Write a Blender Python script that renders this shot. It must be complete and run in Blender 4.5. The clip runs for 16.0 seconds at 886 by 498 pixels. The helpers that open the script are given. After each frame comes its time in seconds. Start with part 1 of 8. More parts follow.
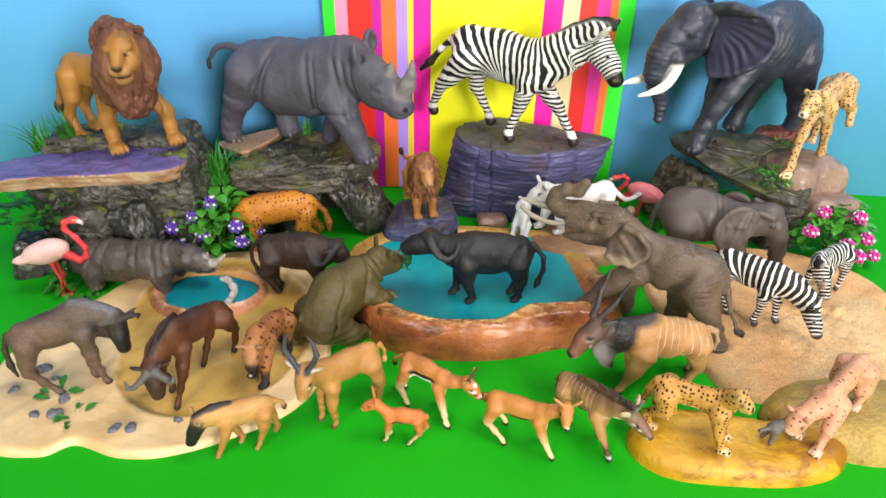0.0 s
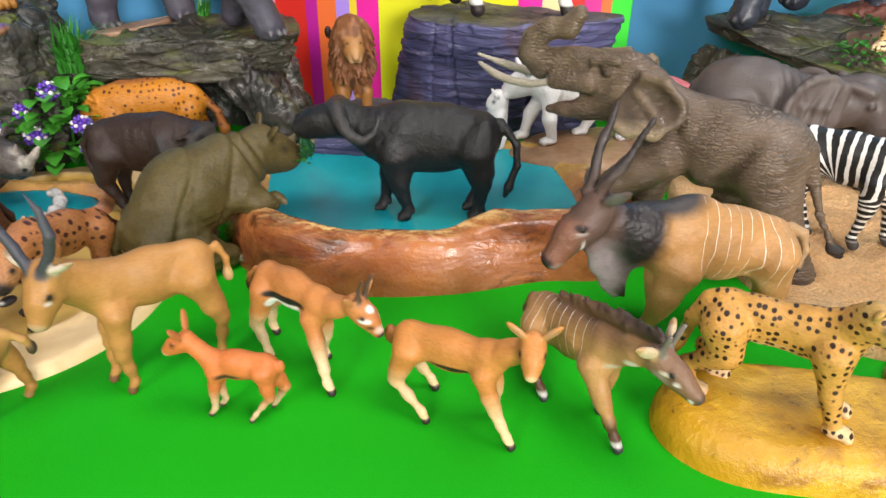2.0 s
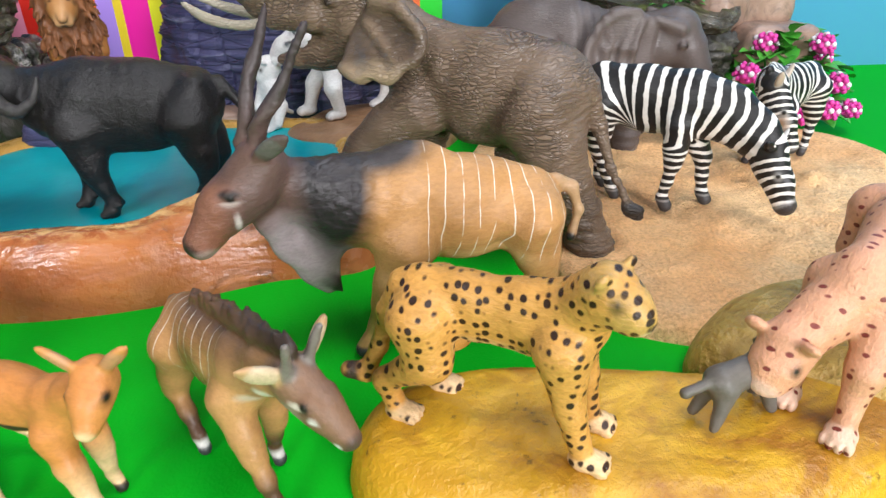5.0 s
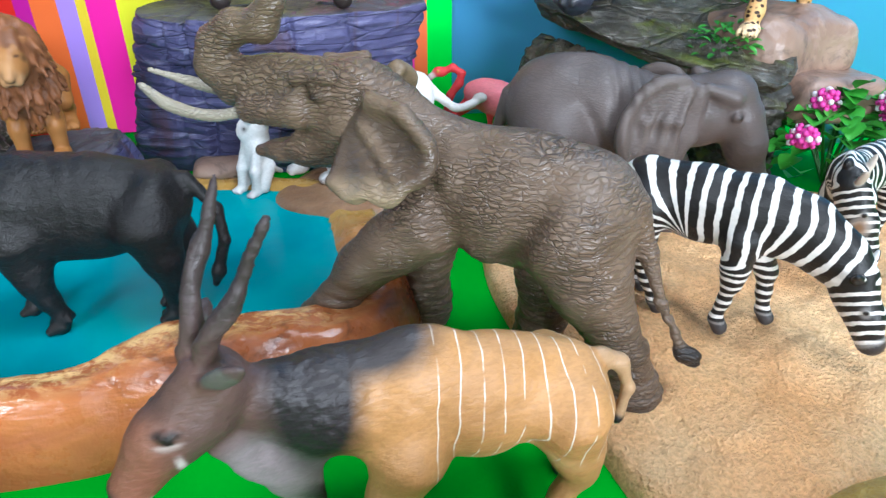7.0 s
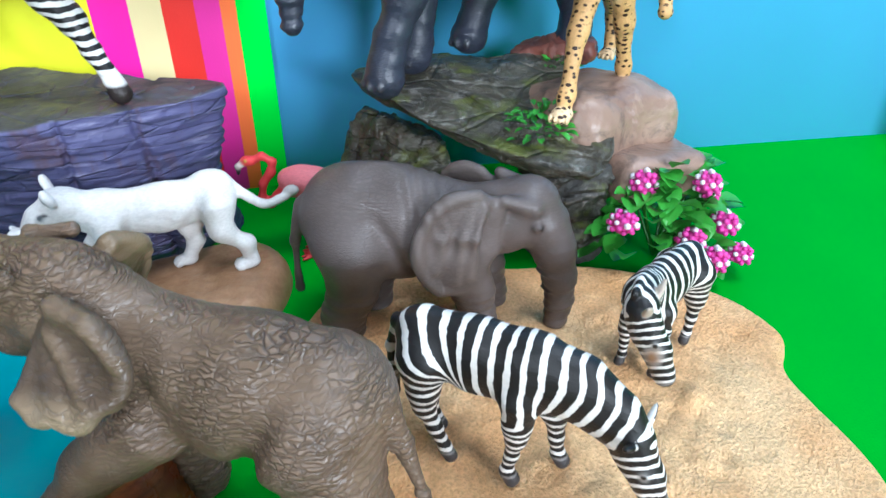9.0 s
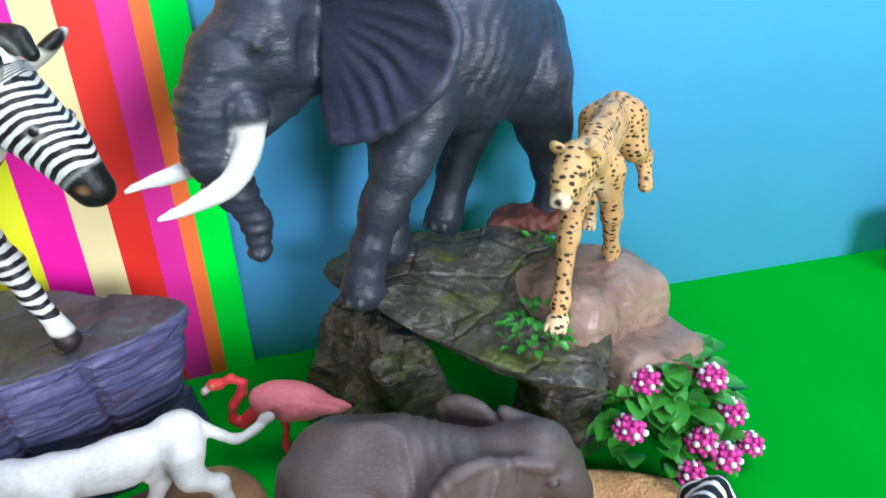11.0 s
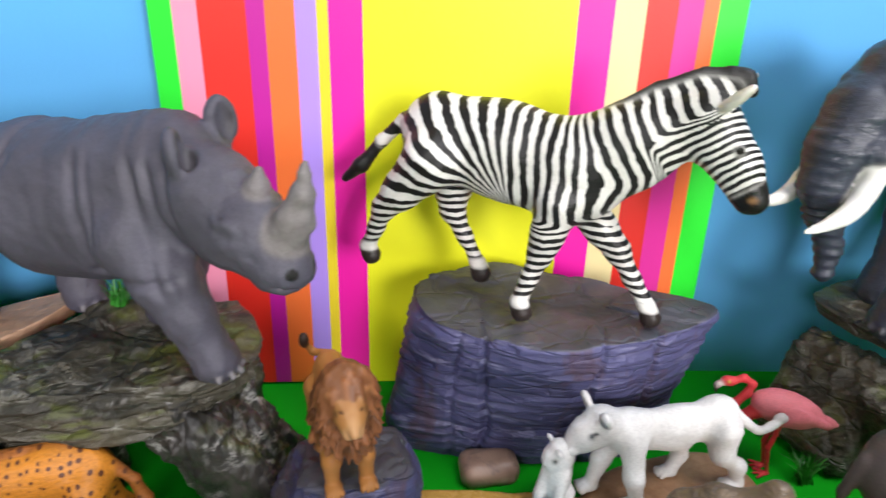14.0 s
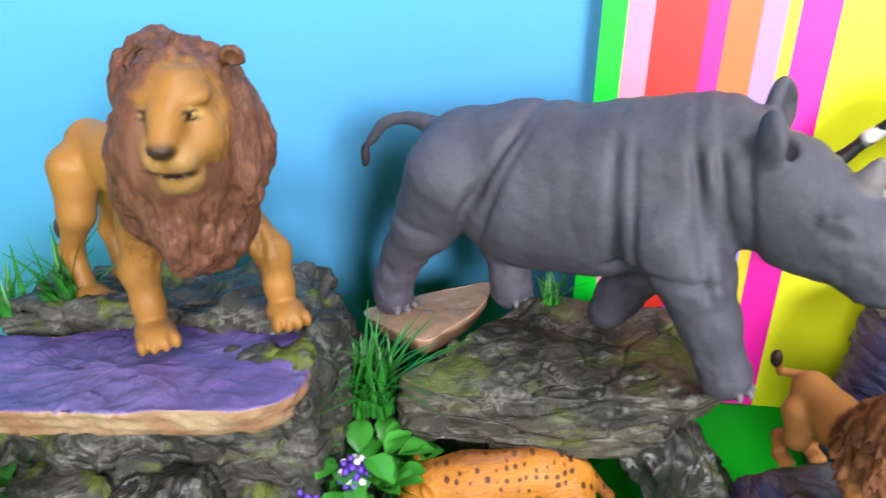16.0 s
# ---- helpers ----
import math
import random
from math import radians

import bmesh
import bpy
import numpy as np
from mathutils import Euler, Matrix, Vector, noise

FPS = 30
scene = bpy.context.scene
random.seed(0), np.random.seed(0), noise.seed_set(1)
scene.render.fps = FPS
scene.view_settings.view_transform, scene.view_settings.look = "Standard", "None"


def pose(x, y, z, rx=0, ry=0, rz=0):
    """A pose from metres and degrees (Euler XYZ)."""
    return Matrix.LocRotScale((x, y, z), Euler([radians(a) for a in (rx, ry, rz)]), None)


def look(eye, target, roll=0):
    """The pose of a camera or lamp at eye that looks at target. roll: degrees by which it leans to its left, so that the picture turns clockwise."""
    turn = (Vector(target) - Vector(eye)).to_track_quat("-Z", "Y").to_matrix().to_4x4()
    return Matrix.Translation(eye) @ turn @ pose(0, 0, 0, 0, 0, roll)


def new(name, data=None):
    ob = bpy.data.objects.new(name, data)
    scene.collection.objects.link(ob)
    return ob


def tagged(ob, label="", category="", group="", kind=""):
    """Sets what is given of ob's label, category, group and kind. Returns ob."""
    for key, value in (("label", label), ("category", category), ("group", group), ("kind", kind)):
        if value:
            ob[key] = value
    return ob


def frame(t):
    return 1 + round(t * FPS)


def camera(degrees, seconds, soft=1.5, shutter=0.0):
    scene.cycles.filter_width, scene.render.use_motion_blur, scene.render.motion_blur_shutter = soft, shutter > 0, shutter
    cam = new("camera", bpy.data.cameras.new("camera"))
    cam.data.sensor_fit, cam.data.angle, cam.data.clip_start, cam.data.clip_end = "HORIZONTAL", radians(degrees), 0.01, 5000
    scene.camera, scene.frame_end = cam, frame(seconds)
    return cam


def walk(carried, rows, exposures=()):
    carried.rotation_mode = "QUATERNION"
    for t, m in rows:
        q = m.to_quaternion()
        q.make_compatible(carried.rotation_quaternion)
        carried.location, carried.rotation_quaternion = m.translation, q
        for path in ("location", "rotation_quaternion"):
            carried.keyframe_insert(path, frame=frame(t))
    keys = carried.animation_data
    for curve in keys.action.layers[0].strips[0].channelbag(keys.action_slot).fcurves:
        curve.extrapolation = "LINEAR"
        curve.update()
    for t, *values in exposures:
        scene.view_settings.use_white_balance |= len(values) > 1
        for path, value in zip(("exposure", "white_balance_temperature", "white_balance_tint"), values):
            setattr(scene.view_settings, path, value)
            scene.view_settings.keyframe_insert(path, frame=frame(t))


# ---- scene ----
cam = camera(67.2, 16.0, 1.4, 0.3)
PATH = [
    (0, (0.041, 0.026, 0.401), (-0.043, 1.731, -0.639), 0.2),
    (0.5, (0.055, 0.072, 0.359), (-0.035, 1.739, -0.742), 0.4),
    (1, (0.07, 0.118, 0.289), (-0.037, 1.799, -0.79), 0.2),
    (1.5, (0.082, 0.153, 0.239), (-0.048, 1.867, -0.783), -0.2),
    (2, (0.096, 0.179, 0.204), (-0.042, 1.924, -0.764), -0.5),
    (2.5, (0.113, 0.198, 0.176), (-0.011, 1.945, -0.789), -1.0),
    (3, (0.13, 0.212, 0.161), (0.051, 1.973, -0.784), -1.2),
    (3.5, (0.15, 0.22, 0.151), (0.099, 1.983, -0.793), -1.7),
    (4, (0.172, 0.229, 0.147), (0.174, 1.998, -0.786), -1.9),
    (6.3, (0.192, 0.3, 0.169), (0.318, 2.043, -0.804), -1.1),
    (6.5, (0.186, 0.308, 0.178), (0.304, 2.047, -0.802), -1.3),
    (7, (0.191, 0.331, 0.177), (0.265, 2.064, -0.819), -1.3),
    (7.5, (0.218, 0.346, 0.174), (0.299, 2.069, -0.838), -1.0),
    (8, (0.256, 0.349, 0.179), (0.354, 2.07, -0.835), -1.9),
    (8.2, (0.266, 0.354, 0.187), (0.395, 2.065, -0.841), -1.6),
    (10.3, (0.245, 0.421, 0.261), (0.693, 2.079, -0.763), -2.6),
    (10.5, (0.251, 0.427, 0.268), (0.706, 2.1, -0.729), -2.6),
    (11, (0.256, 0.45, 0.282), (0.711, 2.168, -0.635), -2.7),
    (11.5, (0.255, 0.458, 0.292), (0.704, 2.214, -0.553), -2.2),
    (12, (0.226, 0.453, 0.294), (0.61, 2.238, -0.523), -1.6),
    (12.5, (0.175, 0.442, 0.297), (0.469, 2.252, -0.503), -0.7),
    (13, (0.128, 0.432, 0.293), (0.302, 2.259, -0.501), -0.4),
    (13.5, (0.087, 0.421, 0.291), (0.182, 2.258, -0.495), 0.1),
    (14, (0.033, 0.413, 0.293), (0.049, 2.254, -0.488), 0.6),
    (14.5, (-0.026, 0.408, 0.291), (-0.096, 2.249, -0.488), 0.8),
    (15, (-0.086, 0.41, 0.287), (-0.239, 2.25, -0.48), 0.5),
    (15.5, (-0.131, 0.423, 0.287), (-0.351, 2.258, -0.476), 0.6),
    (16, (-0.164, 0.427, 0.275), (-0.471, 2.252, -0.484), 0.1),
]
walk(cam, [(t, look(eye, target, roll)) for t, eye, target, roll in PATH],
     exposures=[(0.0, -0.12, 6750, 12), (4.0, -0.2, 6500, 12), (6.5, 0.02, 5600, 8), (8.0, 0.02, 5300, 4), (10.5, -0.25, 5500, 8), (12.0, -0.28, 5850, 10), (13.5, -0.3, 6350, 13), (14.5, -0.15, 6350, 13), (15.2, 0.0, 6250, 12), (16.0, 0.2, 6100, 10)])
# ---- light ----
world = bpy.data.worlds.new("world")
scene.world = world
world.use_nodes = True
world.node_tree.nodes["Background"].inputs[0].default_value = (0.9, 0.95, 1.0, 1)
world.node_tree.nodes["Background"].inputs[1].default_value = 0.12
scene.view_settings.exposure = 0.0


def lamp(name, eye, target, size, power, colour, size_y=0):
    data = bpy.data.lights.new(name, "AREA")
    data.shape, data.size, data.size_y = "RECTANGLE", size, size_y or size
    data.energy, data.color = power, colour
    ob = new(name, data)
    ob.matrix_world = look(eye, target)
    return ob


lamp("lamp_right", (1.45, -2.2, 0.85), (0.12, 0.7, 0.12), 1.1, 146, (1.0, 0.97, 0.95))
lamp("ceiling_lamp", (0.75, 0.25, 1.9), (0.2, 0.6, 0.0), 0.9, 38, (0.97, 0.98, 1.0))
lamp("lamp_left", (-0.75, -1.35, 1.05), (0.1, 0.6, 0.0), 0.6, 33, (1.0, 0.97, 0.95))
# ---- modelling tools ----
LATTICE = np.random.RandomState(7).rand(32, 32, 32).astype(np.float32) * 2 - 1


def vnoise(p):
    """Smooth value noise in -1..1 for an array of points."""
    i = np.floor(p).astype(np.int64)
    f = p - i
    f = f * f * (3 - 2 * f)
    i0, i1 = i & 31, (i + 1) & 31
    out = 0
    for a in (0, 1):
        for b in (0, 1):
            for c in (0, 1):
                x, y, z = (i1 if a else i0)[:, 0], (i1 if b else i0)[:, 1], (i1 if c else i0)[:, 2]
                w = (f[:, 0] if a else 1 - f[:, 0]) * (f[:, 1] if b else 1 - f[:, 1]) * (f[:, 2] if c else 1 - f[:, 2])
                out = out + w * LATTICE[x, y, z]
    return out


def fbm(p, octaves=3):
    return sum(vnoise(p * 2.0 ** o + 11.3 * o) * 0.5 ** o for o in range(octaves))


def mesh_from(name, verts, quads, material, smooth=True):
    me = bpy.data.meshes.new(name)
    n, m = len(verts), len(quads)
    me.vertices.add(n)
    me.vertices.foreach_set("co", np.asarray(verts, np.float32).ravel())
    me.loops.add(4 * m)
    me.loops.foreach_set("vertex_index", np.asarray(quads, np.int32).ravel())
    me.polygons.add(m)
    me.polygons.foreach_set("loop_start", np.arange(0, 4 * m, 4, dtype=np.int32))
    me.polygons.foreach_set("use_smooth", np.full(m, smooth))
    me.update(calc_edges=True)
    if material:
        me.materials.append(material)
    return me


def unit(v):
    v = np.asarray(v, float)
    return v / max(np.linalg.norm(v), 1e-9)


class Clay:
    """A figure modelled from blended round forms, in millimetres; x ahead, y to its left, z up."""

    def __init__(self, step=1.0, blend=4.0):
        self.step, self.blend, self.forms, self.daubs, self.bands = step, blend, [], [], []
        self.stripe = self.masked = None
        self.eyes = []

    def cone(self, a, b, ra, rb, col, k=None, sy=1.0, u=None, m=1.0, cut=False):
        a, b = np.array(a, float), np.array(b, float)
        self.forms.append(("cone", a, b, ra, rb, np.array(col), self.blend if k is None else k, sy, u, m, cut))

    def chain(self, pts, col, k=None, sy=1.0, u=None, m=1.0):
        """Cones through points (x, y, z, radius). u: the stripe coordinate at the start; it runs on with the length."""
        run = u
        for p, q in zip(pts, pts[1:]):
            length = math.dist(p[:3], q[:3])
            self.cone(p[:3], q[:3], p[3], q[3], col, k, sy, None if u is None else (run, run + length), m)
            run = None if u is None else run + length

    def ball(self, c, r, col, k=None, axes=None, u=None, m=1.0, cut=False):
        """An ellipsoid: r one radius or three, axes the three directions."""
        r = np.array([r, r, r] if np.isscalar(r) else r, float)
        ax = np.eye(3) if axes is None else np.array([unit(v) for v in axes])
        self.forms.append(("ball", np.array(c, float), ax, r, None, np.array(col), self.blend if k is None else k, 1.0, u, m, cut))

    def box(self, c, half, rnd, col, turn=(0, 0, 0), k=None):
        """A rounded block, turned by degrees."""
        ax = np.array(Euler([radians(a) for a in turn]).to_matrix()).T
        self.forms.append(("box", np.array(c, float), ax, np.array(half, float), rnd, np.array(col), self.blend if k is None else k, 1.0, None, 1.0, False))

    def daub(self, c, r, col, soft=0.8, pat=None):
        """Paint on the skin round a place. r: one radius or three."""
        self.daubs.append((np.array(c, float), np.array([r, r, r] if np.isscalar(r) else r, float), np.array(col), soft, pat))

    def below(self, z, col, soft=0.5, pat=0.0, x0=-1e6, x1=1e6):
        """Paint all that lies under a height, as hooves and socks are."""
        self.bands.append((z, np.array(col), soft, pat, x0, x1))

    def _dist(self, form, P):
        kind, a, b, ra, rb, sy = form[0], form[1], form[2], form[3], form[4], form[7]
        if kind == "cone":
            Q = P - a
            ba = b - a
            if sy != 1.0:
                t0 = np.clip((Q @ ba) / max(ba @ ba, 1e-9), 0, 1)
                mid = t0 * ba[1]
                Q = Q.copy()
                Q[:, 1] = mid + (Q[:, 1] - mid) / sy
            t = np.clip((Q @ ba) / max(ba @ ba, 1e-9), 0, 1)
            d = np.linalg.norm(Q - t[:, None] * ba, axis=1) - (ra + (rb - ra) * t)
            return d * min(1.0, sy), t
        Q = (P - a) @ b.T
        if kind == "box":
            q = np.abs(Q) - (ra - rb)
            return np.linalg.norm(np.maximum(q, 0), axis=1) + np.minimum(q.max(1), 0) - rb, np.zeros(len(P))
        k0 = np.linalg.norm(Q / ra, axis=1)
        k1 = np.linalg.norm(Q / (ra * ra), axis=1)
        return k0 * (k0 - 1) / np.maximum(k1, 1e-6), np.clip(0.5 + Q[:, 0] / (2 * ra[0]), 0, 1)

    def _box(self, form):
        if form[0] == "cone":
            a, b, r = form[1], form[2], max(form[3], form[4])
            ext = np.array([r, r * max(form[7], 1.0), r])
            return np.minimum(a, b) - ext, np.maximum(a, b) + ext
        ext = np.abs(form[2].T) @ form[3]
        return form[1] - ext, form[1] + ext

    def build(self, name, material, relief=None):
        h = self.step
        boxes = [self._box(f) for f in self.forms]
        lo = np.min([b[0] for b in boxes], axis=0) - 3 * h
        hi = np.max([b[1] for b in boxes], axis=0) + 3 * h
        n = np.ceil((hi - lo) / h).astype(int) + 1
        F = np.full(n, 50.0, np.float32)
        for form, (b0, b1) in zip(self.forms, boxes):
            k = form[6]
            i0 = np.maximum(np.floor((b0 - k - 2 * h - lo) / h).astype(int), 0)
            i1 = np.minimum(np.ceil((b1 + k + 2 * h - lo) / h).astype(int) + 1, n)
            g = np.stack(np.meshgrid(*[lo[c] + h * np.arange(i0[c], i1[c]) for c in range(3)], indexing="ij"), -1)
            d = self._dist(form, g.reshape(-1, 3))[0].reshape(g.shape[:3]).astype(np.float32)
            S = F[i0[0]:i1[0], i0[1]:i1[1], i0[2]:i1[2]]
            if form[10]:
                mix = np.maximum(k - np.abs(S + d), 0) / max(k, 1e-6)
                S[...] = np.maximum(S, -d) + mix * mix * k * 0.25
            else:
                mix = np.maximum(k - np.abs(S - d), 0) / max(k, 1e-6)
                S[...] = np.minimum(S, d) - mix * mix * k * 0.25
        inside = F < 0
        near = np.zeros(np.array(n) - 1, np.int8)
        for a in (0, 1):
            for b in (0, 1):
                for c in (0, 1):
                    near += inside[a:n[0] - 1 + a, b:n[1] - 1 + b, c:n[2] - 1 + c]
        cells = np.argwhere((near > 0) & (near < 8))
        index = np.full(near.shape, -1, np.int32)
        index[cells[:, 0], cells[:, 1], cells[:, 2]] = np.arange(len(cells))
        corner = [(a, b, c) for a in (0, 1) for b in (0, 1) for c in (0, 1)]
        val = {o: F[cells[:, 0] + o[0], cells[:, 1] + o[1], cells[:, 2] + o[2]] for o in corner}
        acc, cnt = np.zeros((len(cells), 3)), np.zeros(len(cells))
        for o in corner:
            for ax in range(3):
                if o[ax] == 0:
                    q = list(o)
                    q[ax] = 1
                    va, vb = val[o], val[tuple(q)]
                    cross = (va < 0) != (vb < 0)
                    t = np.where(cross, va / np.where(cross, va - vb, 1), 0)
                    p = np.array(o, float)[None] + 0 * acc
                    p[:, ax] += t
                    acc += p * cross[:, None]
                    cnt += cross
        P = lo + h * (cells + acc / cnt[:, None])
        quads = []
        for ax in range(3):
            o1, o2 = [(1, 2), (2, 0), (0, 1)][ax]
            s0 = [slice(1, m - 1) for m in n]
            s1 = list(s0)
            s0[ax], s1[ax] = slice(0, n[ax] - 1), slice(1, n[ax])
            A, B = inside[tuple(s0)], inside[tuple(s1)]
            e = np.argwhere(A != B)
            flip = B[e[:, 0], e[:, 1], e[:, 2]]
            e[:, o1] += 1
            e[:, o2] += 1
            ring = []
            for d1, d2 in ((-1, -1), (0, -1), (0, 0), (-1, 0)):
                c = e.copy()
                c[:, o1] += d1
                c[:, o2] += d2
                ring.append(index[c[:, 0], c[:, 1], c[:, 2]])
            q = np.stack(ring, 1)
            q[flip] = q[flip][:, ::-1]
            quads.append(q)
        quads = np.concatenate(quads)
        quads = quads[(quads >= 0).all(1)]
        # paint and stripe coordinate
        D, T, cols, us, ms = [], [], [], [], []
        for form in self.forms:
            if form[10]:
                continue
            d, t = self._dist(form, P)
            D.append(d)
            cols.append(form[5])
            u = form[8]
            us.append(np.zeros(len(P)) if u is None else u[0] + (u[1] - u[0]) * t)
            ms.append(form[9])
        D = np.array(D)
        near_d = D.min(0)
        W = np.exp(-np.minimum((D - near_d) / (0.35 * h), 60))
        W /= W.sum(0)
        paint = (W[:, :, None] * np.array(cols)[:, None, :]).sum(0)
        pat = (W * np.array(ms)[:, None]).sum(0)
        V = np.exp(-np.minimum((D - near_d) / (2.0 * h), 60))
        u = (V * np.array(us)).sum(0) / V.sum(0)
        if self.stripe:
            u = self.stripe(P)
        if self.masked:
            pat = pat * self.masked(P)
        for z, col, soft, p, x0, x1 in self.bands:
            w = np.clip((z - P[:, 2]) / soft + 0.5, 0, 1) * (P[:, 0] > x0) * (P[:, 0] < x1)
            paint = paint * (1 - w[:, None]) + col * w[:, None]
            pat = pat * (1 - w) + p * w
        for c, r, col, soft, p in self.daubs + self.eyes:
            d = (np.linalg.norm((P - c) / r, axis=1) - 1) * r.min()
            w = np.clip(0.5 - d / soft, 0, 1)
            paint = paint * (1 - w[:, None]) + col * w[:, None]
            if p is not None:
                pat = pat * (1 - w) + p * w
        if relief:
            a, b = P[quads[:, 2]] - P[quads[:, 0]], P[quads[:, 3]] - P[quads[:, 1]]
            fn = np.cross(a, b)
            N = np.zeros_like(P)
            for c in range(4):
                np.add.at(N, quads[:, c], fn)
            N /= np.maximum(np.linalg.norm(N, axis=1), 1e-9)[:, None]
            P = P + N * relief(P, N)[:, None]
        me = mesh_from(name, P / 1000, quads, material)
        me.attributes.new("paint", "FLOAT_COLOR", "POINT").data.foreach_set("color", np.c_[paint, np.ones(len(P))].astype(np.float32).ravel())
        me.attributes.new("stripe", "FLOAT", "POINT").data.foreach_set("value", u.astype(np.float32))
        me.attributes.new("pattern", "FLOAT", "POINT").data.foreach_set("value", pat.astype(np.float32))
        return me

    # -- limbs and heads --
    def leg(self, top, knee, foot, r, col, u=None, hoof=1.15, fetlock=6.0, k=None):
        """Three joints and radii (top, knee, ankle), with the foot's forward tip."""
        t, kn, f = np.array(top, float), np.array(knee, float), np.array(foot, float)
        fet = f + np.array([-1.0, 0, fetlock])
        low = 0.5 * kn + 0.5 * fet
        pts = [(*t, r[0] * 0.92), (*(0.35 * t + 0.65 * kn), 0.3 * r[0] + 0.62 * r[1]), (*kn, r[1] * 0.92), (*low, r[2] * 0.86), (*fet, r[2])]
        self.chain(pts, col, k, u=u)
        self.cone(fet, f + np.array([1.2, 0, r[2] * hoof * 0.8]), r[2], r[2] * hoof, col, 1.5, u=None if u is None else (u, u + 6))

    def paw(self, foot, r, col, yaw=0.0):
        """A cat's paw with four toes, its heel at foot."""
        f = np.array(foot, float)
        d = np.array([math.cos(yaw), math.sin(yaw), 0])
        s = np.array([-d[1], d[0], 0])
        self.ball(f + d * r * 0.5 + (0, 0, r * 0.62), (r * 1.35, r * 0.95, r * 0.7), col, 1.0, (d, s, (0, 0, 1)))
        for i in (-1.5, -0.5, 0.5, 1.5):
            self.ball(f + d * r * (1.58 - 0.14 * abs(i)) + s * i * r * 0.5 + (0, 0, r * 0.45), (r * 0.52, r * 0.25, r * 0.45), col, 0.25, (d, s, (0, 0, 1)))

    def head(self, poll, nose, r0, r1, col, eye=1.0, ear=(8, 3.5), lift=0.5, back=0.25, jaw=0.75, earcol=None, inner=None, muzzle=None, eyecol=(0.01, 0.008, 0.006), sy=0.85, k=None, u=None, m=1.0, mid=0.5):
        p, q = np.array(poll, float), np.array(nose, float)
        d = unit(q - p)
        s = unit(np.cross((0, 0, 1), d))
        up = np.cross(d, s)
        L = np.linalg.norm(q - p)
        mp = p + d * L * mid + up * 0.02 * L
        rm = 0.96 * (r0 + (r1 - r0) * mid)
        self.ball(p + d * L * 0.26 - up * r0 * 0.3, (r0 * 1.05, r0 * 0.86, r0 * 0.9), col, k, (d, s, up), None if u is None else (u, u + L * 0.4), m)
        uu = None if u is None else (u, u + L * mid)
        self.cone(p, mp, r0, rm, col, k, 1.0, uu, m)
        self.cone(mp, q - d * r1, rm, r1, col, k, 1.0, None if u is None else (u + L * mid, u + L), m)
        self.cone(p + d * r0 * 0.6 - up * r0 * jaw * 0.7, q - d * r1 * 1.2 - up * r1 * jaw * 0.7, r0 * 0.62, r1 * 0.75, col, k, 1.0, None if u is None else (u, u + L), m)
        for side in (-1, 1):
            e = p + d * L * 0.36 + s * side * r0 * 0.72 + up * r0 * 0.42
            self.ball(e, eye * 1.5, col, 1.0, m=m, u=uu)
            e2 = e + s * side * eye * 0.75 + d * eye * 0.2
            self.ball(e2, eye, eyecol, 0.2, m=0)
            self.eyes.append((e2, np.full(3, eye * 1.15), np.array(eyecol), 0.3, 0.0))
            b = p + s * side * r0 * 0.75 + up * r0 * 0.5 - d * r0 * 0.1
            way = unit(s * side + up * lift - d * back)
            face = unit(d - way * (d @ way))
            c = b + way * ear[0] * 0.5
            self.ball(c, (ear[0] * 0.62, ear[1] * 0.55, max(ear[1] * 0.3, 0.8 * self.step)), earcol or col, 1.0, (way, np.cross(face, way), face), m=0 if earcol else m)
            if inner is not None:
                self.daub(c + face * ear[1] * 0.3, np.array([0.36, 0.36, 0.36]) * ear[0], inner, 1.0, 0)
            n = q + s * side * r1 * 0.5 + up * r1 * 0.25
            self.daub(n, max(0.24 * r1, 0.6 * self.step), (0.01, 0.008, 0.008), 0.5, 0)
        if muzzle is not None:
            self.daub(q, r1 * 1.25, muzzle, r1 * 0.5, 0)
        return p, q, d, s, up

    def place(self, name, material, at, yaw, label, category, group="", relief=None, scale=1.0):
        ob = new(name, self.build(name, material, relief or muscle))
        ob.matrix_world = pose(*at, 0, 0, yaw) @ Matrix.Scale(scale, 4)
        return tagged(ob, label, category, group)


def muscle(P, N):
    """The slight unevenness of a modelled body."""
    return 0.45 * fbm(P * 0.085 + 3, 2) + 0.16 * fbm(P * 0.32, 2) * (1 - 0.5 * np.abs(N[:, 2]))


def spline(points, per=10, closed=True):
    """A smooth line through a few points."""
    P = np.array(points, float)
    n = len(P)
    out = []
    for i in range(n if closed else n - 1):
        a, b, c, d = (P[(i + o) % n] if closed else P[min(max(i + o, 0), n - 1)] for o in (-1, 0, 1, 2))
        for t in np.arange(per) / per:
            out.append(0.5 * (2 * b + (c - a) * t + (2 * a - 5 * b + 4 * c - d) * t * t + (3 * b - a - 3 * c + d) * t ** 3))
    if not closed:
        out.append(P[-1])
    return np.array(out)


